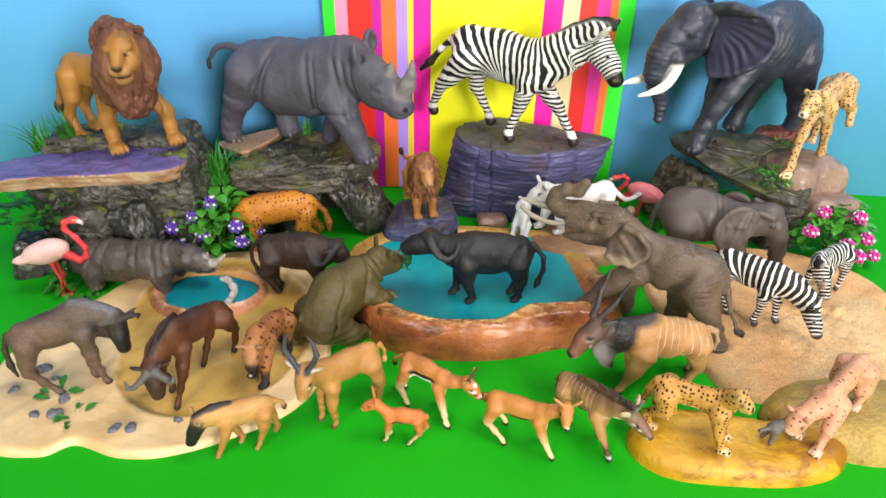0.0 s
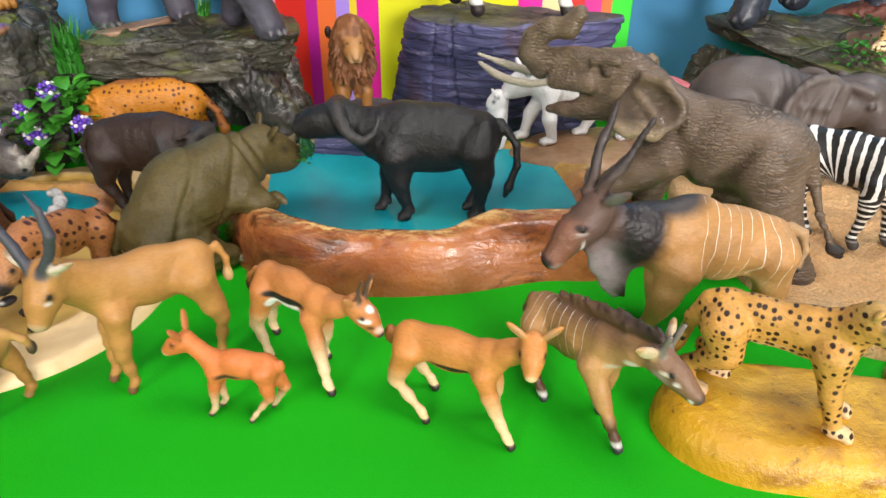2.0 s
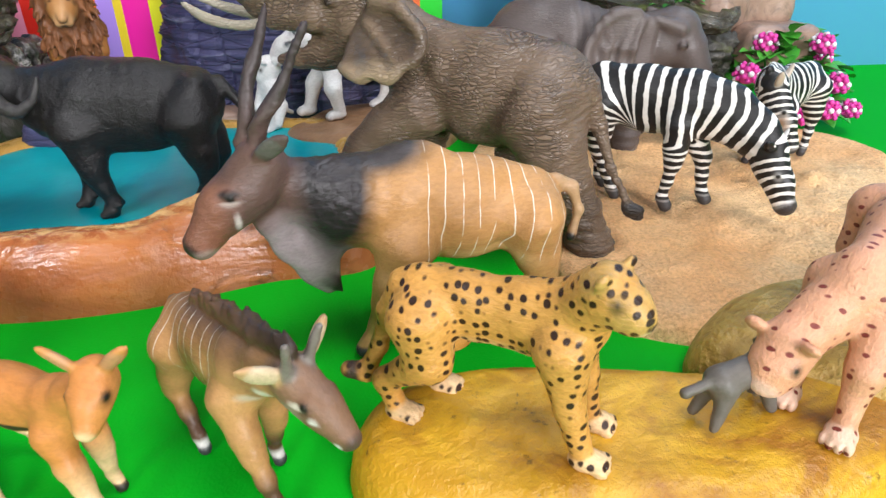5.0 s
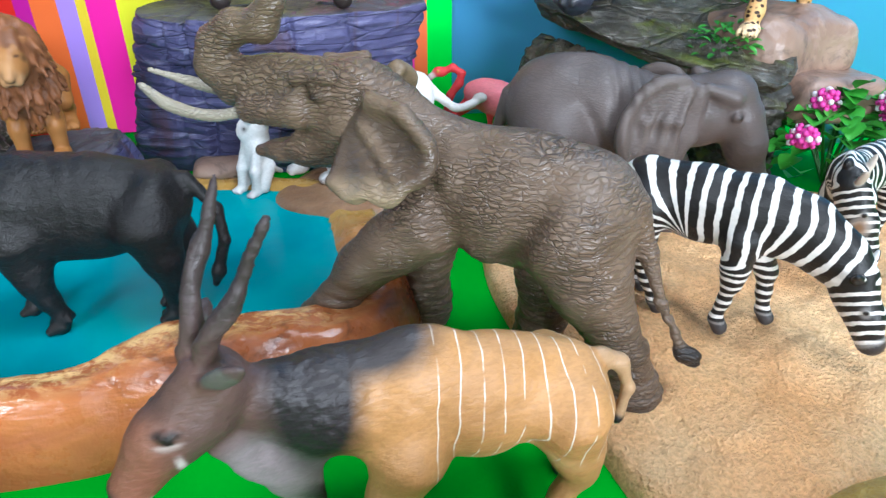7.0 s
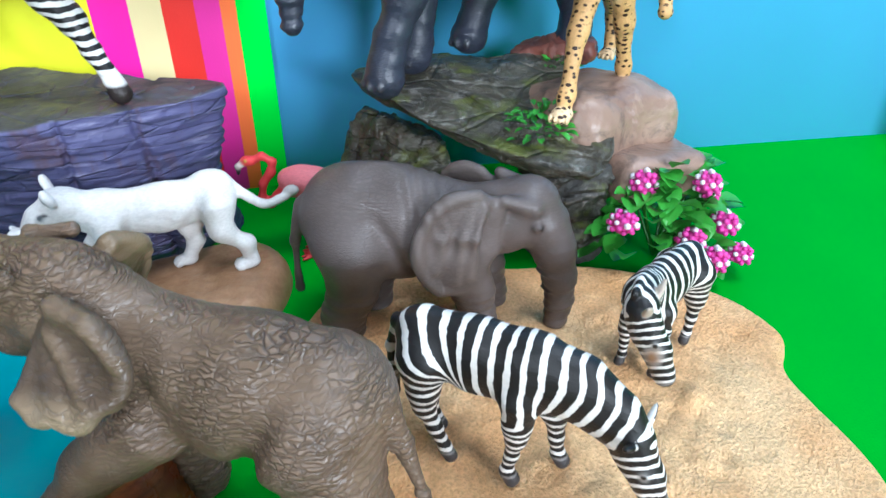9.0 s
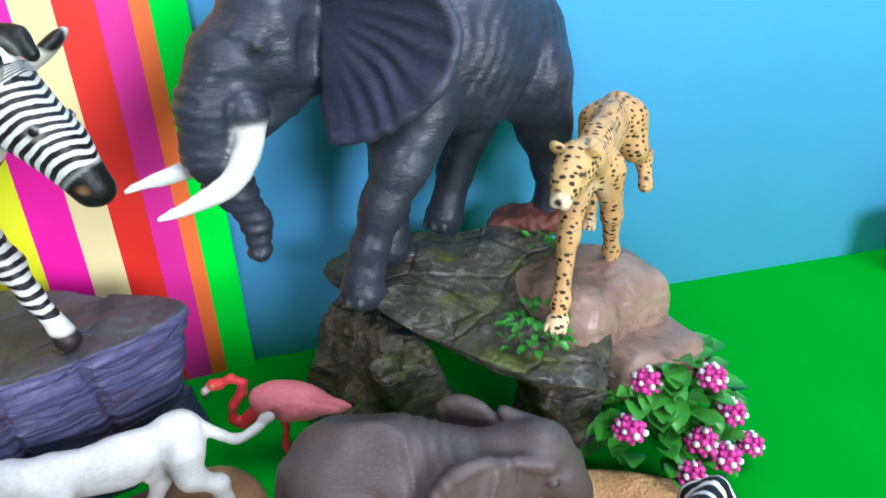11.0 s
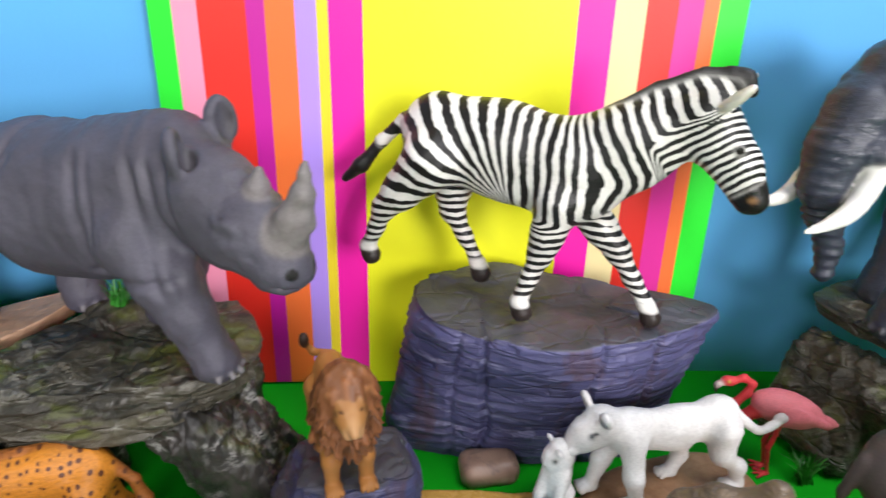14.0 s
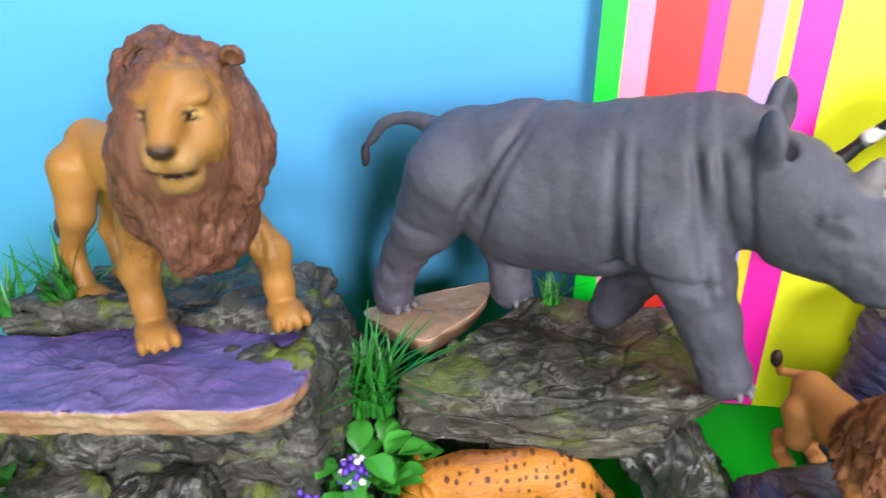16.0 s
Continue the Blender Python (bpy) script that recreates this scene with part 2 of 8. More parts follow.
def edge_distance(xy, line):
    """Distance inside a closed line (outside negative), and the nearest place on it."""
    best, near = np.full(len(xy), 1e9), np.zeros_like(xy)
    odd = np.zeros(len(xy), bool)
    for a, b in zip(line, np.roll(line, -1, axis=0)):
        ab = b - a
        t = np.clip(((xy - a) @ ab) / max(ab @ ab, 1e-12), 0, 1)
        q = a + t[:, None] * ab
        d = np.linalg.norm(xy - q, axis=1)
        w = d < best
        best[w], near[w] = d[w], q[w]
        if a[1] != b[1]:
            odd ^= ((a[1] > xy[:, 1]) != (b[1] > xy[:, 1])) & (xy[:, 0] < a[0] + (xy[:, 1] - a[1]) / (b[1] - a[1]) * ab[0])
    return np.where(odd, best, -best), near


def relief_mesh(name, outline, height, material, step=0.002, base=0.0, extra=None):
    """A solid with a smooth outline and a modelled top: height(d, x, y) above the base, d being the distance from the edge."""
    line = spline(outline)
    lo, hi = line.min(0) - 2 * step, line.max(0) + 2 * step
    nx, ny = (np.ceil((hi - lo) / step)).astype(int) + 1
    gx, gy = np.meshgrid(lo[0] + step * np.arange(nx), lo[1] + step * np.arange(ny), indexing="ij")
    xy = np.stack([gx.ravel(), gy.ravel()], 1)
    d, near = edge_distance(xy, line)
    z = np.where(d > 0, height(np.maximum(d, 0), xy[:, 0], xy[:, 1]), 0)
    xy = np.where((d > 0)[:, None], xy, near)
    ins = (d > 0).reshape(nx, ny)
    keep = ins[:-1, :-1] | ins[1:, :-1] | ins[1:, 1:] | ins[:-1, 1:]
    idx = np.arange(nx * ny).reshape(nx, ny)
    quads = np.stack([idx[:-1, :-1][keep], idx[1:, :-1][keep], idx[1:, 1:][keep], idx[:-1, 1:][keep]], 1)
    used = np.unique(quads)
    back = np.full(nx * ny, -1)
    back[used] = np.arange(len(used))
    me = mesh_from(name, np.c_[xy, z + base][used], back[quads], material)
    if extra:
        for key, fn in extra.items():
            v = fn(np.maximum(d, 0), xy[:, 0], xy[:, 1])[used]
            me.attributes.new(key, "FLOAT", "POINT").data.foreach_set("value", v.astype(np.float32))
    return me


def bm_mesh(name, bm, material, smooth=True):
    me = bpy.data.meshes.new(name)
    bm.to_mesh(me)
    bm.free()
    for f in me.polygons:
        f.use_smooth = smooth
    me.materials.append(material)
    return me


def part(name, bm, material, parent, label=""):
    """One mesh under a thing or under a part."""
    me = bm if isinstance(bm, bpy.types.Mesh) else bm_mesh(name, bm, material)
    ob = new(name, me)
    ob.parent = parent
    return tagged(ob, label)


def box_bm(x0, x1, y0, y1, z0, z1, bevel=0.0):
    bm = bmesh.new()
    bmesh.ops.create_cube(bm, size=1, matrix=Matrix.Translation(((x0 + x1) / 2, (y0 + y1) / 2, (z0 + z1) / 2)) @ Matrix.Diagonal((x1 - x0, y1 - y0, z1 - z0, 1)))
    if bevel:
        bmesh.ops.bevel(bm, geom=bm.edges[:], offset=bevel, segments=2, affect="EDGES")
    return bm

# ---- materials ----
class Nodes:
    """Short hand for building a node material."""

    def __init__(self, name):
        self.mat = bpy.data.materials.new(name)
        self.mat.use_nodes = True
        self.t = self.mat.node_tree
        self.bsdf = self.t.nodes["Principled BSDF"]

    def n(self, kind, **kw):
        node = self.t.nodes.new(kind)
        if "operation" in kw:
            node.operation = kw["operation"]
        if "attribute_name" in kw:
            node.attribute_name = kw["attribute_name"]
        if "feature" in kw:
            node.feature = kw["feature"]
        if "data_type" in kw:
            node.data_type, node.blend_type = kw["data_type"], kw["blend_type"]
        return node

    def put(self, sock, v):
        if isinstance(v, bpy.types.NodeSocket):
            self.t.links.new(v, sock)
        else:
            sock.default_value = (*v, 1) if isinstance(v, tuple) and len(v) == 3 and sock.type == "RGBA" else v

    def math(self, op, a, b=0.0, c=0.0):
        m = self.n("ShaderNodeMath", operation=op)
        for s, v in zip(m.inputs, (a, b, c)):
            self.put(s, v)
        return m.outputs[0]

    def attr(self, name, out="Fac"):
        return self.n("ShaderNodeAttribute", attribute_name=name).outputs[out]

    def where(self, scale=(1, 1, 1)):
        c = self.n("ShaderNodeTexCoord").outputs["Object"]
        v = self.n("ShaderNodeVectorMath", operation="MULTIPLY")
        self.put(v.inputs[0], c)
        v.inputs[1].default_value = scale
        return v.outputs[0]

    def noise(self, scale, detail=3.0, rough=0.55, at=None, warp=0.0):
        x = self.n("ShaderNodeTexNoise")
        self.put(x.inputs["Vector"], at or self.where())
        x.inputs["Scale"].default_value, x.inputs["Detail"].default_value, x.inputs["Roughness"].default_value = scale, detail, rough
        x.inputs["Distortion"].default_value = warp
        return x.outputs["Fac"]

    def voronoi(self, scale, feature="F1", at=None, out="Distance", random=1.0):
        x = self.n("ShaderNodeTexVoronoi", feature=feature)
        self.put(x.inputs["Vector"], at or self.where())
        x.inputs["Scale"].default_value = scale
        x.inputs["Randomness"].default_value = random
        return x.outputs[out]

    def ramp(self, v, lo, hi, a=0.0, b=1.0):
        m = self.n("ShaderNodeMapRange")
        for s, x in zip(m.inputs, (v, lo, hi, a, b)):
            self.put(s, x)
        return m.outputs[0]

    def mix(self, f, a, b, mode="MIX"):
        m = self.n("ShaderNodeMix", data_type="RGBA", blend_type=mode)
        self.put(m.inputs[0], f)
        self.put(m.inputs[6], a)
        self.put(m.inputs[7], b)
        return m.outputs[2]

    def bump(self, height, depth, strength=1.0, under=None):
        b = self.n("ShaderNodeBump")
        self.put(b.inputs["Height"], height)
        b.inputs["Distance"].default_value, b.inputs["Strength"].default_value = depth, strength
        if under:
            self.put(b.inputs["Normal"], under)
        return b.outputs[0]

    def done(self, col, rough, normal=None, metal=0.0, spec=0.5):
        self.put(self.bsdf.inputs["Base Color"], col)
        self.put(self.bsdf.inputs["Roughness"], rough)
        self.bsdf.inputs["Metallic"].default_value = metal
        self.bsdf.inputs["Specular IOR Level"].default_value = spec
        if normal:
            self.put(self.bsdf.inputs["Normal"], normal)
        return self.mat


def figure_paint(name, pattern="", hide="fur", dark=(0.02, 0.015, 0.012), freq=0.12, size=180, rough=0.45, depth=0.0005, wash=0.35, warp=1.0, spec=0.35, ratio=0.14):
    """Hand-painted plastic: brushed colour, a darker wash in the grain, and a modelled coat or hide."""
    n = Nodes(name)
    col = n.attr("paint", "Color")
    mask = n.attr("pattern")
    if pattern == "zebra":
        w = n.ramp(n.noise(35, 2), 0.25, 0.75, -2.6 * warp, 2.6 * warp)
        w2 = n.ramp(n.noise(260, 2), 0.3, 0.7, -0.35, 0.35)
        s = n.math("SINE", n.math("ADD", n.math("ADD", n.math("MULTIPLY", n.attr("stripe"), 6.2832 * freq), w), w2))
        col = n.mix(n.math("MULTIPLY", n.ramp(s, ratio - 0.12, ratio + 0.12), mask), col, dark)
    elif pattern == "spots":
        at = n.where((1.0, 0.55, 1.0))
        jig = n.n("ShaderNodeVectorMath", operation="ADD")
        n.put(jig.inputs[0], at)
        sc = n.n("ShaderNodeVectorMath", operation="SCALE")
        nt = n.n("ShaderNodeTexNoise")
        nt.inputs["Scale"].default_value = size * 1.3
        n.put(nt.inputs["Vector"], at)
        n.put(sc.inputs[0], nt.outputs["Color"])
        sc.inputs["Scale"].default_value = 0.25 / size
        n.put(jig.inputs[1], sc.outputs[0])
        v = n.voronoi(size, at=jig.outputs[0], random=0.5)
        col = n.mix(n.math("MULTIPLY", n.ramp(v, 0.25 * warp, 0.36 * warp, 1.0, 0.0), mask), col, dark)
    elif pattern == "lines":
        w = n.ramp(n.noise(55, 2), 0.25, 0.75, -0.8, 0.8)
        s = n.math("SINE", n.math("ADD", n.math("MULTIPLY", n.attr("stripe"), 6.2832 * freq), w))
        broken = n.ramp(n.noise(130, 2), 0.35, 0.5)
        col = n.mix(n.math("MULTIPLY", n.math("MULTIPLY", n.ramp(s, 0.968, 0.992), mask), broken), col, (0.75, 0.68, 0.58))
    soft = n.noise(28, 3)
    col = n.mix(1.0, col, n.mix(n.ramp(soft, 0.3, 0.7), (0.78, 0.76, 0.74), (1.1, 1.1, 1.1)), "MULTIPLY")
    if hide == "wrinkle":
        bend = n.n("ShaderNodeVectorMath", operation="ADD")
        wave = n.n("ShaderNodeTexNoise")
        wave.inputs["Scale"].default_value = 90
        n.put(wave.inputs["Vector"], n.where())
        small = n.n("ShaderNodeVectorMath", operation="SCALE")
        n.put(small.inputs[0], wave.outputs["Color"])
        small.inputs["Scale"].default_value = 0.006
        n.put(bend.inputs[0], n.where((0.45, 0.45, 1.2)))
        n.put(bend.inputs[1], small.outputs[0])
        net = n.ramp(n.voronoi(size * 2.6, "DISTANCE_TO_EDGE", bend.outputs[0]), 0.0, 0.2)
        axis = n.n("ShaderNodeSeparateXYZ")
        n.put(axis.inputs[0], n.where())
        phase = n.math("ADD", n.math("MULTIPLY", axis.outputs[2], size * 8.5), n.math("MULTIPLY", n.noise(70, 3, 0.6), 16.0))
        crease = n.ramp(n.math("ABSOLUTE", n.math("SINE", phase)), 0.0, 0.55)
        a = n.math("MINIMUM", n.ramp(net, 0.0, 1.0, 0.25, 1.0), crease)
        patchy = n.ramp(n.noise(45, 2), 0.35, 0.65, 0.35, 1.0)
        hgt = n.math("SUBTRACT", 1.0, n.math("MULTIPLY", n.math("SUBTRACT", 1.0, a), patchy))
        hgt = n.math("ADD", n.math("MULTIPLY", hgt, mask), n.math("SUBTRACT", 1.0, mask))
        grain = hgt
    elif hide == "skin":
        a = n.noise(560, 5, 0.62, n.where((0.8, 0.8, 1.1)), 0.9)
        hgt = n.math("ADD", a, n.math("MULTIPLY", n.noise(120, 3, 0.6, None, 0.8), 0.8))
        grain = n.ramp(a, 0.35, 0.6)
    elif hide == "mane":
        lock = n.noise(240, 4, 0.6, n.where((1.0, 1.0, 0.4)), 1.5)
        coat = n.noise(700, 2, 0.5)
        hgt = n.math("ADD", n.math("MULTIPLY", lock, mask), n.math("MULTIPLY", coat, 0.08))
        grain = n.math("MAXIMUM", n.ramp(lock, 0.35, 0.58), n.math("SUBTRACT", 1.0, mask))
    else:
        hgt = n.noise(900, 3, 0.6, n.where((0.45, 1.0, 1.0)), 0.4)
        grain = n.ramp(hgt, 0.35, 0.6)
    col = n.mix(1.0, col, n.mix(grain, (1 - wash, 1 - wash, 1 - wash), (1.0, 1.0, 1.0)), "MULTIPLY")
    return n.done(col, n.ramp(n.noise(60, 2), 0.3, 0.7, rough - 0.08, rough + 0.12), n.bump(hgt, depth), 0.0, spec)


def rock_paint(name, a, b, c, grain=60, layers=0.0, moss=0.0, rough=0.65, pale=0.3, depth=0.003, veins=0.0, top=None):
    """Cast and dry-brushed rock: two base tones, pale edges, dark cracks, and moss on what lies flat."""
    n = Nodes(name)
    at = n.where((0.3, 0.3, 2.6) if layers > 2 else (1, 1, 1 + layers))
    big = n.noise(14, 4, 0.6, at, 0.6)
    fine = n.noise(grain, 6, 0.68, at, 0.8)
    crack = n.ramp(n.voronoi(22, "DISTANCE_TO_EDGE", n.where((1, 1, 1 + 2 * layers))), 0.0, 0.05)
    col = n.mix(n.ramp(big, 0.38, 0.62), a, b)
    col = n.mix(n.math("MULTIPLY", n.ramp(fine, 0.56, 0.7), pale), col, c)
    col = n.mix(n.ramp(fine, 0.3, 0.46, 0.75, 0.0), col, (0.012, 0.012, 0.013))
    if layers > 2:
        streak = n.ramp(n.noise(34, 4, 0.6, n.where((1.6, 1.6, 0.25)), 0.6), 0.56, 0.66, 0.0, 0.65)
        col = n.mix(streak, col, (0.075, 0.035, 0.045))
    if veins:
        v = n.math("ABSOLUTE", n.math("SUBTRACT", n.noise(20, 6, 0.66, n.where((1, 1, 1 + 1.5 * abs(layers))), 1.4), 0.5))
        v = n.math("MULTIPLY", n.ramp(v, 0.004, 0.03, 1.0, 0.0), n.ramp(n.noise(38, 4, 0.65), 0.46, 0.62))
        col = n.mix(n.math("MULTIPLY", v, veins), col, c)
    if top:
        flat = n.n("ShaderNodeNewGeometry")
        way = n.n("ShaderNodeSeparateXYZ")
        n.put(way.inputs[0], flat.outputs["Normal"])
        col = n.mix(n.ramp(way.outputs[2], 0.5, 0.85), col, n.mix(n.ramp(fine, 0.35, 0.65), top, tuple(1.9 * x for x in top)))
    if moss:
        g = n.n("ShaderNodeNewGeometry")
        sep = n.n("ShaderNodeSeparateXYZ")
        n.put(sep.inputs[0], g.outputs["Normal"])
        patch = n.math("MULTIPLY", n.ramp(n.noise(26, 4, 0.6), 0.52, 0.62), n.ramp(sep.outputs[2], 0.1, 0.7))
        col = n.mix(n.math("MULTIPLY", patch, moss), col, n.mix(n.noise(180, 2), (0.045, 0.06, 0.008), (0.17, 0.2, 0.02)))
    hgt = n.math("ADD", fine, n.math("MULTIPLY", crack, 0.35 if layers else 0.15))
    return n.done(col, n.ramp(fine, 0.3, 0.7, rough + 0.15, rough - 0.15), n.bump(hgt, depth))


def cloth_like(name, col, rough=0.6, vary=0.08, grain=900, depth=0.0001, spec=0.5):
    n = Nodes(name)
    v = n.ramp(n.noise(5, 3), 0.3, 0.7, 1 - vary, 1 + vary)
    c = n.mix(1.0, col, n.mix(0.0, (1, 1, 1), (1, 1, 1)), "MULTIPLY")
    hsv = n.n("ShaderNodeHueSaturation")
    n.put(hsv.inputs["Color"], c)
    n.put(hsv.inputs["Value"], v)
    return n.done(hsv.outputs[0], rough, n.bump(n.noise(grain, 2), depth), 0.0, spec)


def plain(name, col, rough=0.5, spec=0.5):
    n = Nodes(name)
    v = n.mix(n.noise(70, 3), tuple(0.85 * x for x in col), tuple(min(1, 1.1 * x) for x in col))
    return n.done(v, rough, None, 0, spec)

# ---- the setting ----
GREEN = cloth_like("green_sheet", (0.004, 0.34, 0.008), 0.6, 0.07, 900, 0.0002, 0.08)
BLUE = cloth_like("blue_card", (0.14, 0.49, 0.93), 0.55, 0.04)
# Greys of the unseen room, kept low to limit the light thrown back.
ROOM = cloth_like("room_paint", (0.16, 0.16, 0.16), 0.8, 0.03, 200)
CARPET = cloth_like("room_carpet", (0.12, 0.11, 0.1), 0.9, 0.1, 300)


def setting(name, bm, material, label):
    return tagged(new(name, bm_mesh(name, bm, material, False)), label, kind="structure")


setting("ground", box_bm(-1.3, 1.5, -0.6, 0.9, -0.03, 0.0), GREEN, "bright green sheet laid over the table top")
# the blue card stands in a slight curve
bm = bmesh.new()
rows = []
for i in range(57):
    x = -1.3 + 0.05 * i
    y = 0.861 - (0.11 if x < 0.15 else 0.05) * min(abs(x - 0.15), 0.9) ** 2
    rows.append([bm.verts.new((x, y + dy, z)) for dy, z in ((0, 0), (0, 0.75), (0.008, 0.75), (0.008, 0))])
for p0, p1 in zip(rows, rows[1:]):
    for j in range(4):
        bm.faces.new((p0[j], p1[j], p1[(j + 1) % 4], p0[(j + 1) % 4]))
bmesh.ops.recalc_face_normals(bm, faces=bm.faces)
tagged(new("backdrop", bm_mesh("backdrop", bm, BLUE)), "plain sky-blue card standing behind the toys", kind="structure")
# Unseen room box, added round the table to close in the light.
setting("floor", box_bm(-2.2, 2.4, -2.4, 1.4, -0.8, -0.75), CARPET, "unseen room floor under the table, added for bounced light")
setting("wall_north", box_bm(-2.2, 2.4, 1.4, 1.5, -0.75, 2.0), ROOM, "unseen dim grey room wall, added for bounced light")
setting("wall_south", box_bm(-2.2, 2.4, -2.5, -2.4, -0.75, 2.0), ROOM, "unseen dim grey room wall, added for bounced light")
setting("wall_west", box_bm(-2.3, -2.2, -2.4, 1.4, -0.75, 2.0), ROOM, "unseen dim grey room wall, added for bounced light")
setting("wall_east", box_bm(2.4, 2.5, -2.4, 1.4, -0.75, 2.0), ROOM, "unseen dim grey room wall, added for bounced light")
setting("ceiling", box_bm(-2.3, 2.5, -2.5, 1.5, 2.0, 2.1), ROOM, "unseen dim grey ceiling, added for bounced light")

# striped card in front of the blue one
striped = tagged(new("striped_card"), "tall card striped in yellow, pinks, red, orange, lilac and green", "card")
striped.matrix_world = pose(0.04, 0.8465, 0, 0, 0.9, 3)
STRIPES = ((-0.146, "green"), (-0.132, "pink"), (-0.117, "red"), (-0.088, "purple"), (-0.077, "orange"), (-0.059, "lilac"), (-0.046, "yellow"),
           (-0.039, "magenta"), (-0.018, "lime"), (0.115, "magenta"), (0.138, "cream"), (0.158, "red"), (0.178, "rose"), (0.194, "orange"), (0.204, "green"), (0.223, ""))
INKS = {"green": (0.01, 0.72, 0.02), "pink": (0.85, 0.28, 0.42), "red": (0.7, 0.02, 0.01), "purple": (0.5, 0.006, 0.3), "orange": (0.85, 0.16, 0.03),
        "lilac": (0.42, 0.26, 0.82), "yellow": (0.82, 0.62, 0.02), "magenta": (0.85, 0.006, 0.36), "lime": (0.82, 0.82, 0.008), "cream": (0.8, 0.66, 0.33), "rose": (0.7, 0.02, 0.3)}
INK = {key: cloth_like("card_" + key, c, 0.45, 0.03) for key, c in INKS.items()}
for (x0, key), (x1, _) in zip(STRIPES, STRIPES[1:]):
    part("stripe", bm_mesh("stripe", box_bm(x0 - 0.04, x1 - 0.04, -0.0012 if key == "lime" else -0.001, 0.0, 0.0, 0.62), INK[key], False), None, striped, key + " stripe")

# ---- ponds, sand and flat stones ----
def noise2(x, y, scale, seed=0.0, octaves=3):
    return fbm(np.c_[x * scale + seed, y * scale - seed, np.full(len(x), seed)], octaves)


def sand_paint(name, a, b, grain=900, rough=0.75, depth=0.0012):
    n = Nodes(name)
    col = n.mix(n.ramp(n.noise(18, 4), 0.35, 0.65), a, b)
    g = n.noise(grain, 3, 0.7)
    col = n.mix(1.0, col, n.mix(n.ramp(g, 0.35, 0.6), (0.82, 0.76, 0.7), (1.08, 1.08, 1.08)), "MULTIPLY")
    return n.done(col, rough, n.bump(n.math("ADD", g, n.math("MULTIPLY", n.noise(140, 3), 1.2)), depth))


def rim_paint(name, a, b, c, dark=(0.04, 0.012, 0.005)):
    """Glossy painted rim, orange brown, with dark patches and pale flecks on the crests."""
    n = Nodes(name)
    f = n.noise(26, 4, 0.6, n.where((0.6, 1, 1.4)), 0.9)
    col = n.mix(n.ramp(f, 0.35, 0.65), a, b)
    col = n.mix(n.math("MULTIPLY", n.ramp(n.noise(150, 6, 0.8, n.where((0.5, 1, 1)), 0.6), 0.46, 0.56), n.attr("crest")), col, c)
    col = n.mix(n.ramp(n.noise(30, 6, 0.72, n.where((0.7, 1, 1.3)), 1.0), 0.34, 0.48, 0.85, 0.0), col, dark)
    col = n.mix(n.attr("margin"), col, n.mix(n.noise(40, 3), (0.36, 0.2, 0.04), (0.55, 0.33, 0.08)))
    return n.done(col, n.ramp(n.noise(90, 4), 0.3, 0.7, 0.14, 0.42), n.bump(n.math("ADD", f, n.math("MULTIPLY", n.noise(120, 4, 0.65), 0.35)), 0.0018))


WATER = Nodes("pond_water")
WATER = WATER.done(WATER.mix(WATER.ramp(WATER.noise(11, 3), 0.35, 0.65), (0.002, 0.21, 0.27), (0.004, 0.36, 0.4)), 0.3, WATER.bump(WATER.noise(60, 2), 0.0003), 0.0, 0.18)


def pond(label, outer, inner, tall, level, low, material, front, jag=0.1):
    """A cast pond: a rim that is tall on the side named by front and low opposite, and a flat sheet of painted water."""
    root = tagged(new("toy_pond"), label, "pond")
    c = np.mean(outer, axis=0)
    root.location = (c[0], c[1], 0)
    outer, inner = np.array(outer) - c, np.array(inner) - c
    line = spline(inner)
    fx, fy = front

    def shape(d, x, y):
        w = -edge_distance(np.c_[x, y], line)[0]
        s = d / np.maximum(d + np.maximum(w, 0), 1e-6)
        side = np.clip(0.5 + (x * fx + y * fy) / 0.1, 0, 1)
        crest = low + (tall - low) * side
        crest = crest * (1 + jag * noise2(x, y, 22 + 100 * (jag - 0.1), 3))
        up = np.clip(d / (0.004 + 0.010 * side), 0, 1)
        rise = crest * np.sin(up * 1.5708) ** 0.8
        h = np.where(s > 0.62, crest + (level - 0.004 - crest) * np.clip((s - 0.62) / 0.38, 0, 1) ** 1.3, rise)
        h = np.where(w < 0, level - 0.004, h)
        return np.maximum(h + 0.0008 * noise2(x, y, 70, 5), 0.0)

    def crest_mask(d, x, y):
        w = -edge_distance(np.c_[x, y], line)[0]
        side = np.clip(0.5 + (x * fx + y * fy) / 0.1, 0, 1)
        return side * np.clip(1 - np.abs(d / np.maximum(d + np.maximum(w, 0), 1e-6) - 0.55) / 0.3, 0, 1)

    def margin(d, x, y):
        return np.clip(1 - 1.6 * np.clip(0.5 + (x * fx + y * fy) / 0.1, 0, 1), 0, 1)

    part("rim", relief_mesh("rim", outer, shape, material, 0.0018, 0, {"crest": crest_mask, "margin": margin}), None, root, "rocky rim of the pond")
    part("water", relief_mesh("water", inner * 1.06, lambda d, x, y: level + 0 * x, WATER, 0.002), None, root, "still turquoise painted water")
    return root


